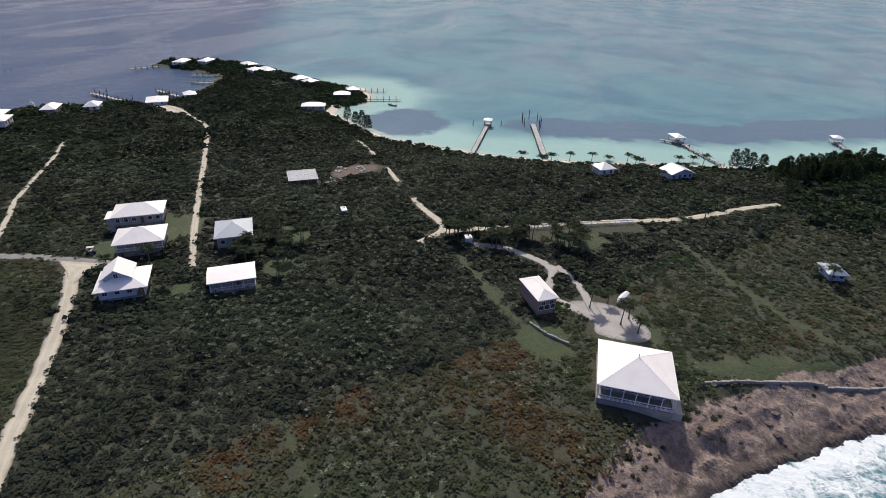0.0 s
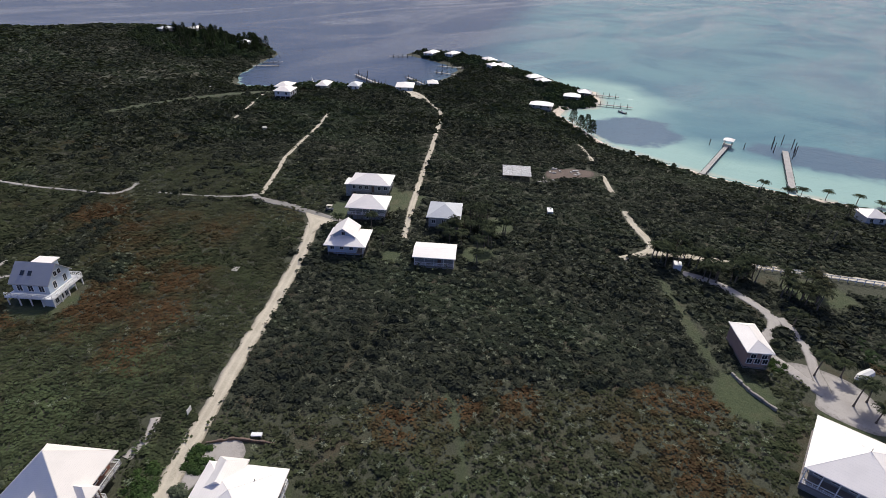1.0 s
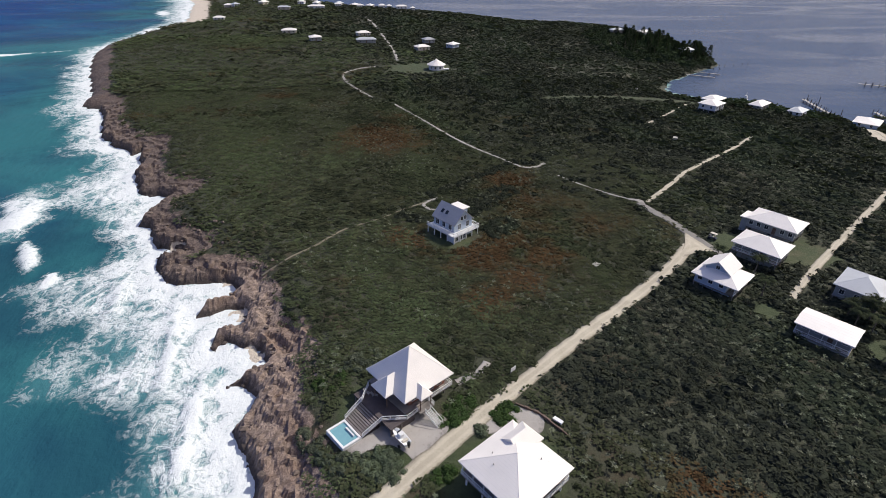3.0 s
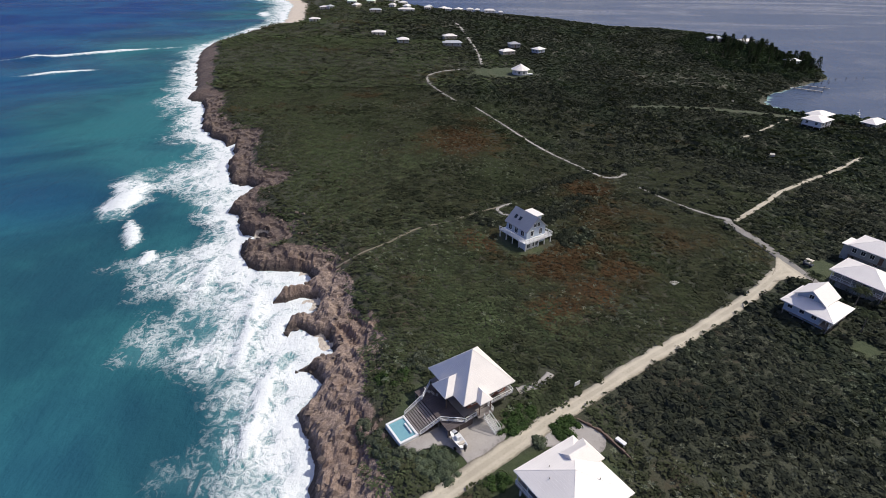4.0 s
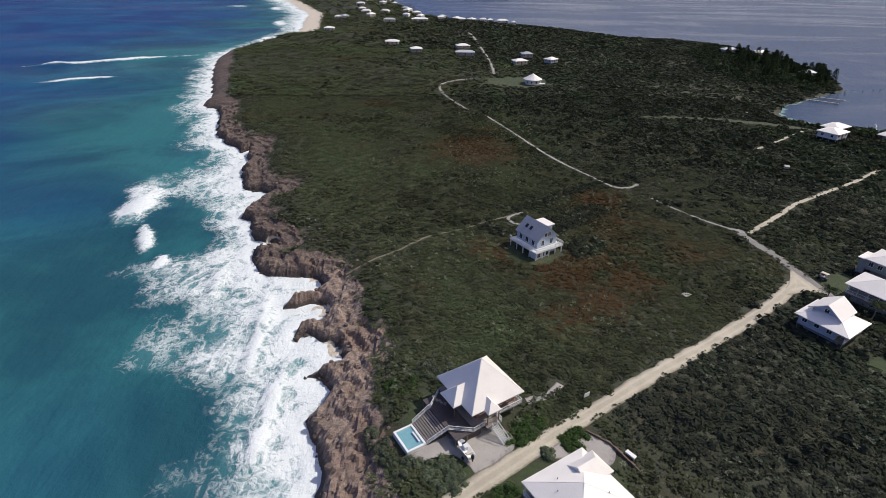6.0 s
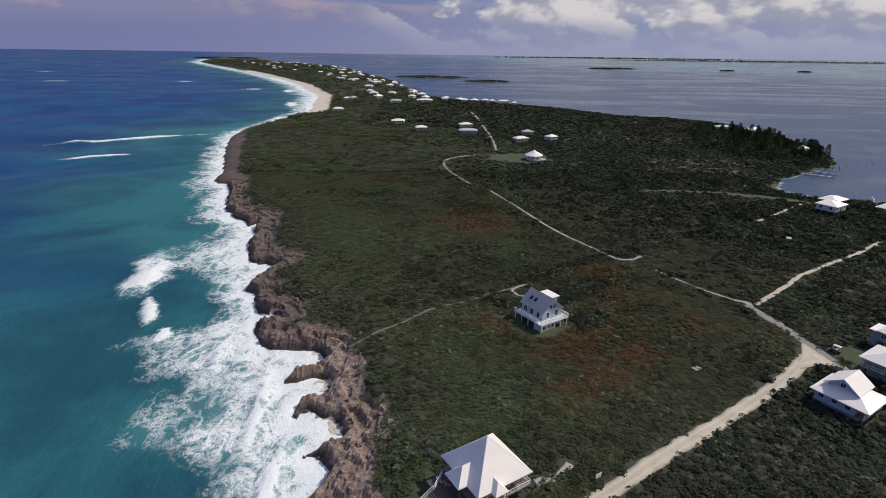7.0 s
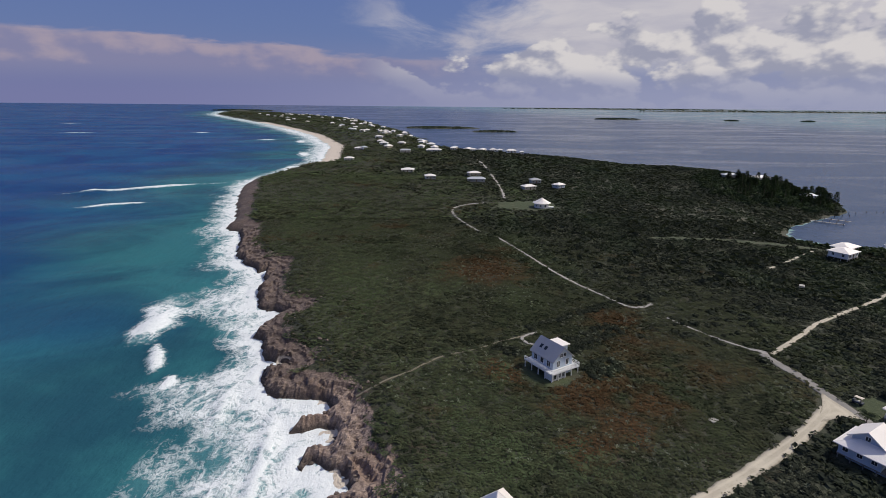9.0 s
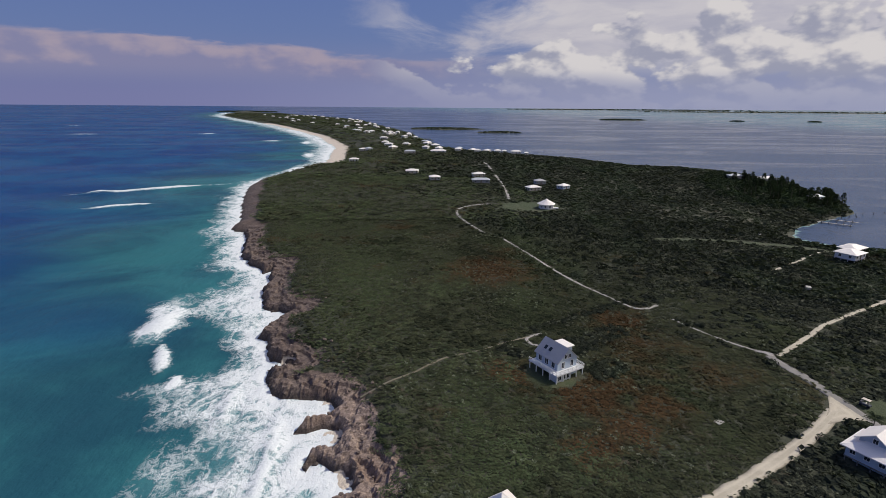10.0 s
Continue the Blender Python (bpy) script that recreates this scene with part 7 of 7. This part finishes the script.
def plant_bush():
    # the taller bush inland
    x, y = jittered(-20, 425, -150, 332, 2.25)
    side = main_road_side(x, y)
    keep = ((side >= -0.5) | tall_growth(x, y)) & (np.hypot(x, y) > 12)
    x, y = x[keep], y[keep]
    z, rock, sand, lawn = land(x, y)
    do, db = shore(x, y)
    keep = (do > 10 + 5 * grain(x, y, 6.0)) & (db > 5.5) & (lawn < 0.4) & free_of(x, y, 0.5)
    x, y, z = x[keep], y[keep], z[keep]
    d = np.hypot(x, y)
    band = away(x, y, [(20, 20), (48, 62), (90, 60)])
    size = 1.1 + 1.35 * rng.random(len(x)) ** 2.4 + 0.4 * grain(x, y, 14.0)
    rusty = 1 - smooth(((x - 32) * 65 + (y - 62) * 62) / 90 + 4 * grain(x, y, 9.0), 6, 9)       # a low rusty belt near the shore
    size = size * (1 - 0.3 * rusty) * np.where(shore(x, y)[0] < 24, 0.7, 1.0)
    tall = 0.8 + 0.32 * grain(x, y, 7.0)
    near = d < 118
    mid = (d >= 118) & (d < 240)
    far = d >= 240
    low = rusty > 0.5
    scatter("scrub", NEAR, x[near & low], y[near & low], z[near & low] - 0.15, size[near & low], SCRUB, "dense olive green coastal scrub", tall=tall[near & low] * 0.65)
    lush = np.hypot((x - 118) / 30, (y + 56) / 34) + 0.3 * grain(x, y, 12.0) + 0.15 * grain(x, y, 4.0) < 1.0
    scatter("vines", NEAR, x[lush], y[lush], z[lush] - 0.25, size[lush], VINE, "smooth green creepers and low shrubs", tall=tall[lush] * 0.6)
    for k, sel, protos in ((1, near & ~low & ~lush, NEAR), (2, mid & ~lush, MIDDLE), (3, far & ~lush, FAR)):
        scatter("bush", protos, x[sel], y[sel], z[sel] - 0.15, size[sel] * (1.0 if k < 3 else 1.15), BUSH, "dense dark green tropical bush", tall=tall[sel])
    # fan palms stand out of it, grey-green, in drifts
    x, y = jittered(-20, 240, -110, 290, 2.2)
    drift = grain(x, y, 17.0) + 0.6 * grain(x, y, 6.0)
    side = main_road_side(x, y)
    keep = (drift > np.where(side > 0, -0.35, 0.32)) & (np.hypot(x, y) > 12)
    x, y = x[keep], y[keep]
    z, rock, sand, lawn = land(x, y)
    do, db = shore(x, y)
    keep = (do > 13) & (db > 9) & (lawn < 0.3) & free_of(x, y, 0.6) & (rng.random(len(x)) < 0.62)
    x, y, z = x[keep], y[keep], z[keep]
    scatter("fan_palms", FANS, x, y, z + 0.65 + 0.6 * rng.random(len(x)), 0.45 + 0.45 * rng.random(len(x)) ** 1.6, THATCH, "grey-green fan palms standing in the bush", "palms")


def undergrowth():
    """Leaves close to the ground between the bushes."""
    prng = random.Random(17)
    fine = [carpet_tuft(prng, 24, 0.24) for _ in range(5)]
    coarse = [carpet_tuft(prng, 11, 0.33) for _ in range(5)]
    x, y = jittered(-160, 330, -120, 332, 2.3)
    keep = np.hypot(x, y) > 12
    x, y = x[keep], y[keep]
    z, rock, sand, lawn = land(x, y)
    do, db = shore(x, y)
    keep = (do > rock_width(y)) & (db > 6) & (lawn < 0.4) & (z > 2.0)
    x, y, z = x[keep], y[keep], z[keep]
    keep = free_of(x, y, 0.6)
    x, y, z = x[keep], y[keep], z[keep]
    bushy = ((main_road_side(x, y) >= 0) | tall_growth(x, y)) & (((x - 32) * 65 + (y - 62) * 62) / 90 > 7)
    near = np.hypot(x, y) < 140
    for sel, protos, mat, name in ((bushy & near, fine, BUSH, "undergrowth"), (bushy & ~near, coarse, BUSH, "undergrowth"), (~bushy & near, fine, HEATH, "low_heath"), (~bushy & ~near, coarse, HEATH, "low_heath")):
        scatter(name, protos, x[sel], y[sel], z[sel], np.full(int(sel.sum()), 1.45), mat, "low dark leaves closing the ground between bushes")


def plant_far():
    """Woods of the far island, sparser clumps that only close up with distance."""
    for y0, y1, step, sz in ((330, 520, 2.9, 2.7), (520, 900, 5.0, 4.2), (900, 2600, 11.0, 7.0)):
        x, y = jittered(-1000, 430, y0, y1, step)
        z, rock, sand, lawn = land(x, y)
        do, db = shore(x, y)
        keep = (do > np.where(y > 640, 24, rock_width(y) - 1 + 4 * grain(x, y, 9.0))) & (db > 2.0) & (lawn < 0.4)
        x, y, z = x[keep], y[keep], z[keep]
        keep = free_of(x, y, 1.2)
        x, y, z = x[keep], y[keep], z[keep]
        size = sz * (0.65 + 0.75 * rng.random(len(x)) ** 1.6 + 0.25 * grain(x, y, 40.0))
        dark = x - 0.12 * (y - 400) + 40 * grain(x, y, 60.0) + 25 * grain(x, y, 17.0) + 55 * rng.uniform(-1, 1, len(x)) > (30 if y0 < 520 else -60)
        olive = ~dark & (rng.random(len(x)) < 0.6)
        for sel, mat, protos, high in ((dark, BUSH, FAR, 0.5), (olive, TURF, FAR_MATS, 0.9), (~dark & ~olive, HEATH, FAR_MATS, 1.3)):
            scatter("far_bush", protos, x[sel], y[sel], z[sel] - (0.3 if mat is BUSH else 0.0), size[sel], mat, "far dark green and olive island bush", tall=np.full(int(sel.sum()), high))


def plant_cays():
    for x, y, hx, hy, h in ISLETS:
        n = int(min(300, 60 + hx * hy / 25))
        r, a = np.sqrt(rng.random(n)) * 0.92, rng.uniform(0, 6.28, n)
        X, Y = x + r * np.cos(a) * hx, y + r * np.sin(a) * hy
        s = max(2.5, math.hypot(x, y) / 700)
        scatter("cay_trees", FAR, X, Y, h * (1 - r ** 3) - 0.6, s * (0.7 + 0.6 * rng.random(n)), PINE, "dark trees of a far low cay", "trees")


def plant_woods():
    """Dark tall woods on the harbour point and behind the south beach."""
    for cx, cy, hx, hy, deg, n in ((288, 438, 62, 26, 78, 420), (262, 452, 78, 40, 70, 620), (246, -128, 42, 22, -62, 260), (205, -108, 30, 16, -30, 90), (318, 122, 16, 8, 0, 40), (365, 205, 60, 12, 62, 120), (252, 262, 30, 9, -50, 60), (388, 262, 42, 14, 80, 150), (330, 142, 34, 14, 40, 110), (226, 254, 42, 9, -42, 90)):
        c, s = math.cos(radians(deg)), math.sin(radians(deg))
        r, a = np.sqrt(rng.random(n)), rng.uniform(0, 6.28, n)
        u, v = r * np.cos(a) * hx, r * np.sin(a) * hy
        x, y = cx + u * c - v * s, cy + u * s + v * c
        z = land(x, y)[0]
        do, db = shore(x, y)
        ok = (db > 1.5) & free_of(x, y, 0.5)
        size = 2.0 + 1.4 * rng.random(n)
        scatter("dark_woods", MIDDLE, x[ok], y[ok], z[ok] - 0.3, size[ok], PINE, "dark tall coastal trees", "trees", tall=0.9 + 0.7 * rng.random(int(ok.sum())))


def plant_edges():
    """Shrubs by the houses, each kind with its own leaf."""
    for (cx, cy, hx, hy, deg, n, mat, name, label) in (
            (3.3, 58.6, 3.3, 3.9, 35, 62, GREY_BUSH, "silver_shrubs", "clipped grey-green sea shrubs beside the yard"),
            (-3.0, 60.6, 2.6, 1.6, 20, 18, GREY_BUSH, "silver_shrubs", "grey-green sea shrubs below the pool"),
            (-7.6, 65.6, 1.9, 5.2, 30, 34, GREY_BUSH, "silver_shrubs", "grey-green sea shrubs below the pool"),
            (2.2, 84.6, 4.2, 2.6, 30, 34, GREY_BUSH, "silver_shrubs", "grey-green sea shrubs behind the house"),
            (18.0, 68.0, 5.2, 2.3, 48, 44, GREEN_BUSH, "hedge_shrubs", "bright green shrubs between house and road"),
            (-4.5, 80.0, 3.5, 2.4, 30, 24, GREEN_BUSH, "hedge_shrubs", "bright green shrubs on the seaward slope"),
            (26.3, 65.5, 3.0, 2.1, 32, 34, GREEN_BUSH, "hedge_shrubs", "round green shrub bed in the forecourt"),
            (20.6, 62.5, 1.5, 1.0, 32, 9, GREY_BUSH, "silver_shrubs", "low brown-grey shrub in the forecourt"),
            (12.5, 54.5, 2.4, 1.4, 33, 10, GREEN_BUSH, "hedge_shrubs", "green shrubs on the road verge"),
            (112.5, -8.5, 2.4, 1.8, 20, 12, GREEN_BUSH, "hedge_shrubs", "green shrubs in the villa's drive island"),
            (125, -8.5, 3.0, 2.0, 0, 16, BUSH, "garden_bush", "dark shrubs inside the drive loop"),
            (93.5, -33, 2.8, 2.6, 0, 20, BUSH, "garden_bush", "dark round shrubs at the villa's corner"),
            (104, 100, 3.0, 2.2, 30, 16, BUSH, "garden_bush", "dark shrubs round the crossroads houses"),
            (98.5, 101.5, 2.4, 1.6, 30, 10, BUSH, "garden_bush", "dark shrubs round the crossroads houses")):
        c, s = math.cos(radians(deg)), math.sin(radians(deg))
        r, a = np.sqrt(rng.random(n)), rng.uniform(0, 6.28, n)
        u, v = r * np.cos(a) * hx, r * np.sin(a) * hy
        x, y = cx + u * c - v * s, cy + u * s + v * c
        z = land(x, y)[0]
        scatter(name, NEAR, x, y, z - 0.1, 0.75 + 0.4 * rng.random(n), mat, label, "shrubs")


def frond_tris(prng, L):
    """A drooping palm frond: a bent midrib with leaflets hanging from both sides."""
    tris = []
    rise = prng.uniform(0.0, 1.5)
    pts = []
    for i in range(7):
        t = i / 6
        pts.append(Vector((L * t * (1 - 0.12 * t), 0, L * (rise * t - (rise + 0.08) * t * t))))
    for i in range(6):
        p, q = pts[i], pts[i + 1]
        for s in (-1, 1):
            for h in (0.25, 0.75):
                c = p.lerp(q, h)
                w = L * 0.30 * math.sin(math.pi * min(1, 0.15 + (i + h) / 6.6))
                tip = c + Vector((L * 0.10, s * w, -w * 0.55))
                tris.append([c - (q - p) * 0.24, c + (q - p) * 0.24, tip])
    return tris


def palm_parts(prng, H, L):
    bm = bmesh.new()
    lean = prng.uniform(-0.5, 0.5) * H * 0.25
    rings = []
    for k in range(7):
        t = k / 6
        r = 0.17 * (1 - 0.45 * t) + (0.10 if k == 0 else 0)
        rings.append([(lean * t * t + r * math.cos(6.283 * i / 7), r * math.sin(6.283 * i / 7), H * t) for i in range(7)])
    solid(bm, rings)
    bmesh.ops.recalc_face_normals(bm, faces=bm.faces)
    tris = []
    for i in range(19):
        m = Matrix.Rotation(6.283 * i / 19 + prng.uniform(-0.2, 0.2), 3, "Z")
        for t in frond_tris(prng, L * prng.uniform(0.8, 1.1)):
            tris.append([tuple(m @ v + Vector((lean, 0, H))) for v in t])
    return bm, np.array(tris).reshape(-1, 3)


def palms():
    prng = random.Random(21)
    kinds = []
    for k in range(5):
        bm, V = palm_parts(prng, prng.uniform(3.6, 6.0), prng.uniform(2.4, 3.1))
        t = thing("coconut_palm", pose(0, 0, -200), "slender coconut palm with a drooping dark green crown", "palm tree", "coconut palms")
        part("trunk", bm, BARK, t)
        c = mesh_object("crown", V, np.arange(len(V)).reshape(-1, 3), [PALM])
        c.parent = t
        kinds.append(t)
    spots = [(141.6, 25), (144.6, 13.4), (145.4, 3.2), (142.3, -6.1), (130, -10.1), (113.4, -15.5), (108.1, -22.4), (255.6, -62), (257.5, -68.7), (253, -72), (118, 77), (121, 74), (114, 79),
             (127, 75), (131, 78), (108, 63.5), (112, 66), (135, 86), (104.5, 98.5), (100, 90), (111, -24.5), (105.5, -26), (116.5, -20), (98.5, 106), (248, -38), (249, -30), (246, -22), (243, -12),
             (141, -80), (148, -76), (233, -60), (230, -40), (295, 232), (282, 226), (250, 240)]
    for _ in range(48):
        t = prng.random()
        spots.append((138 + 12 * prng.random() + 2 * t, 26 - 42 * t + prng.uniform(-3, 3)))
    for _ in range(26):
        spots.append((prng.uniform(160, 236), prng.uniform(-75, 20)))
    for _ in range(18):
        spots.append((prng.uniform(112, 140), prng.uniform(64, 82)))
    used = set()
    for i, (x, y) in enumerate(spots):
        X, Y = np.array([x]), np.array([y])
        if any(abs(u) < hx and abs(v) < hy for cx, cy, deg, hx, hy in CLEAR
               for u, v in [((x - cx) * math.cos(radians(deg)) + (y - cy) * math.sin(radians(deg)), -(x - cx) * math.sin(radians(deg)) + (y - cy) * math.cos(radians(deg)))]):
            continue
        k = prng.randrange(5)
        m = pose(x, y, ground_at(x, y) - 0.1, 0, 0, prng.uniform(0, 360))
        if k not in used:
            used.add(k)
            kinds[k].matrix_basis = m
        else:
            copy_thing(kinds[k], m)
    for k, t in enumerate(kinds):
        if k not in used:
            t.matrix_basis = pose(150 + k, 20, ground_at(150 + k, 20), 0, 0, 0)


def casuarinas():
    """Tall feathery pines on the bay shore."""
    prng = random.Random(31)
    kinds = []
    for k in range(4):
        H = prng.uniform(7, 11)
        t = thing("casuarina", pose(0, 0, -200), "tall feathery dark casuarina tree near the shore", "tree", "casuarinas on the shore")
        bm = bmesh.new()
        rings = [[(0.22 * (1 - 0.8 * z) * math.cos(6.283 * i / 7), 0.22 * (1 - 0.8 * z) * math.sin(6.283 * i / 7), H * z) for i in range(7)] for z in (0, 0.3, 0.6, 0.95)]
        solid(bm, rings)
        part("trunk", bm, BARK, t)
        for j in range(5):
            a, z = prng.uniform(0, 6.28), H * prng.uniform(0.2, 0.8)
            part("limb", beam(bmesh.new(), (0, 0, z), (1.7 * math.cos(a), 1.7 * math.sin(a), z + 1.3), 0.07, 0.07), BARK, t)
        tris = []
        for j in range(420):
            z = prng.uniform(0.12, 1.0)
            R = 3.0 * (1 - z) ** 0.6 * (0.6 + 0.5 * z) + 0.25
            a, r = prng.uniform(0, 6.28), R * prng.random() ** 0.5
            c = Vector((r * math.cos(a), r * math.sin(a), H * z))
            d = Vector((math.cos(a), math.sin(a), prng.uniform(-0.2, 1.1))).normalized()
            s = d.cross(Vector((prng.uniform(-1, 1), prng.uniform(-1, 1), 1))).normalized()
            L = prng.uniform(0.5, 1.1)
            tris += [[c - s * 0.24, c + s * 0.24, c + d * L], [c - d * 0.2, c + s.cross(d) * 0.15, c + d * L * 0.8 + s * 0.2]]
        V = np.array([[tuple(v) for v in q] for q in tris]).reshape(-1, 3)
        c = mesh_object("crown", V, np.arange(len(V)).reshape(-1, 3), [PINE])
        c.parent = t
        kinds.append(t)
    spots = [(249, 0), (250, -3.5), (266, 96), (263, 92), (270, 101), (276, 108), (252, -88), (253, -92), (254, -97), (251, -84), (258, -100)]
    for _ in range(70):
        t = prng.random()
        spots.append((238 + 34 * t + prng.uniform(-20, 8), -103 - 50 * t + prng.uniform(-6, 6)))
    for _ in range(60):
        t = prng.random()
        spots.append((318 - 40 * (1 - t) * prng.random() - 55 * prng.random(), 398 + 90 * t))
    for _ in range(10):
        spots.append((320 + prng.uniform(-6, 4), 425 + prng.uniform(-25, 30)))
    for i, (x, y) in enumerate(spots):
        k = i % 4
        g = ground_at(x, y)
        if g < 0.3:
            continue
        m = pose(x, y, g - 0.1, 0, 0, prng.uniform(0, 360))
        if kinds[k].matrix_basis.translation.z < -100:
            kinds[k].matrix_basis = m
        else:
            copy_thing(kinds[k], m)


def rocks():
    """Loose blocks along the ledges."""
    prng = random.Random(41)
    protos = []
    for _ in range(6):
        bm = bmesh.new()
        bmesh.ops.create_icosphere(bm, subdivisions=1, radius=1.0)
        for v in bm.verts:
            v.co *= prng.uniform(0.6, 1.15)
            v.co.z *= 0.6
        bmesh.ops.triangulate(bm, faces=bm.faces)
        protos.append(np.array([[tuple(v.co) for v in f.verts] for f in bm.faces], np.float32))
        bm.free()
    x, y = jittered(-75, 110, -90, 230, 1.5)
    do, db = shore(x, y)
    keep = (do > -1.0) & (do < 13) & (rng.random(len(x)) < np.where(do < 2, 0.4, 0.14))
    x, y = x[keep], y[keep]
    z = land(x, y)[0]
    size = 0.25 + 0.75 * rng.random(len(x)) ** 2.2
    return x, y, z, size, protos


def rock_material():
    m, T, b = material("limestone_block")
    p = T.place()
    n2 = T.noise(p, 0.9, 7.0, 0.7)
    isle = T.node("ShaderNodeNewGeometry").outputs["Random Per Island"]
    sep = T.node("ShaderNodeSeparateXYZ")
    T.put(sep.inputs[0], p)
    c = T.mix(isle, (0.085, 0.063, 0.053), (0.24, 0.185, 0.15))
    c = T.mix(T.ramp(n2, 0.4, 0.7), c, (0.10, 0.075, 0.062))
    wet = T.ramp(T.math("ADD", sep.outputs[2], T.math("MULTIPLY", n2, 1.6)), 1.6, 3.8, 1.0, 0.0)
    c = T.mix(T.math("MULTIPLY", wet, 0.8), c, (0.045, 0.036, 0.032))
    T.put(b.inputs["Base Color"], c)
    b.inputs["Roughness"].default_value = 0.9
    bump(T, b, n2, 0.8, 0.2)
    return m


plant_scrub()
plant_bush()
undergrowth()
plant_far()
plant_edges()
plant_cays()
plant_woods()
palms()
casuarinas()
rx_, ry_, rz_, rs_, rp_ = rocks()
scatter("boulders", rp_, rx_, ry_, rz_, rs_, rock_material(), "weathered limestone blocks along the ledges", "rocks")
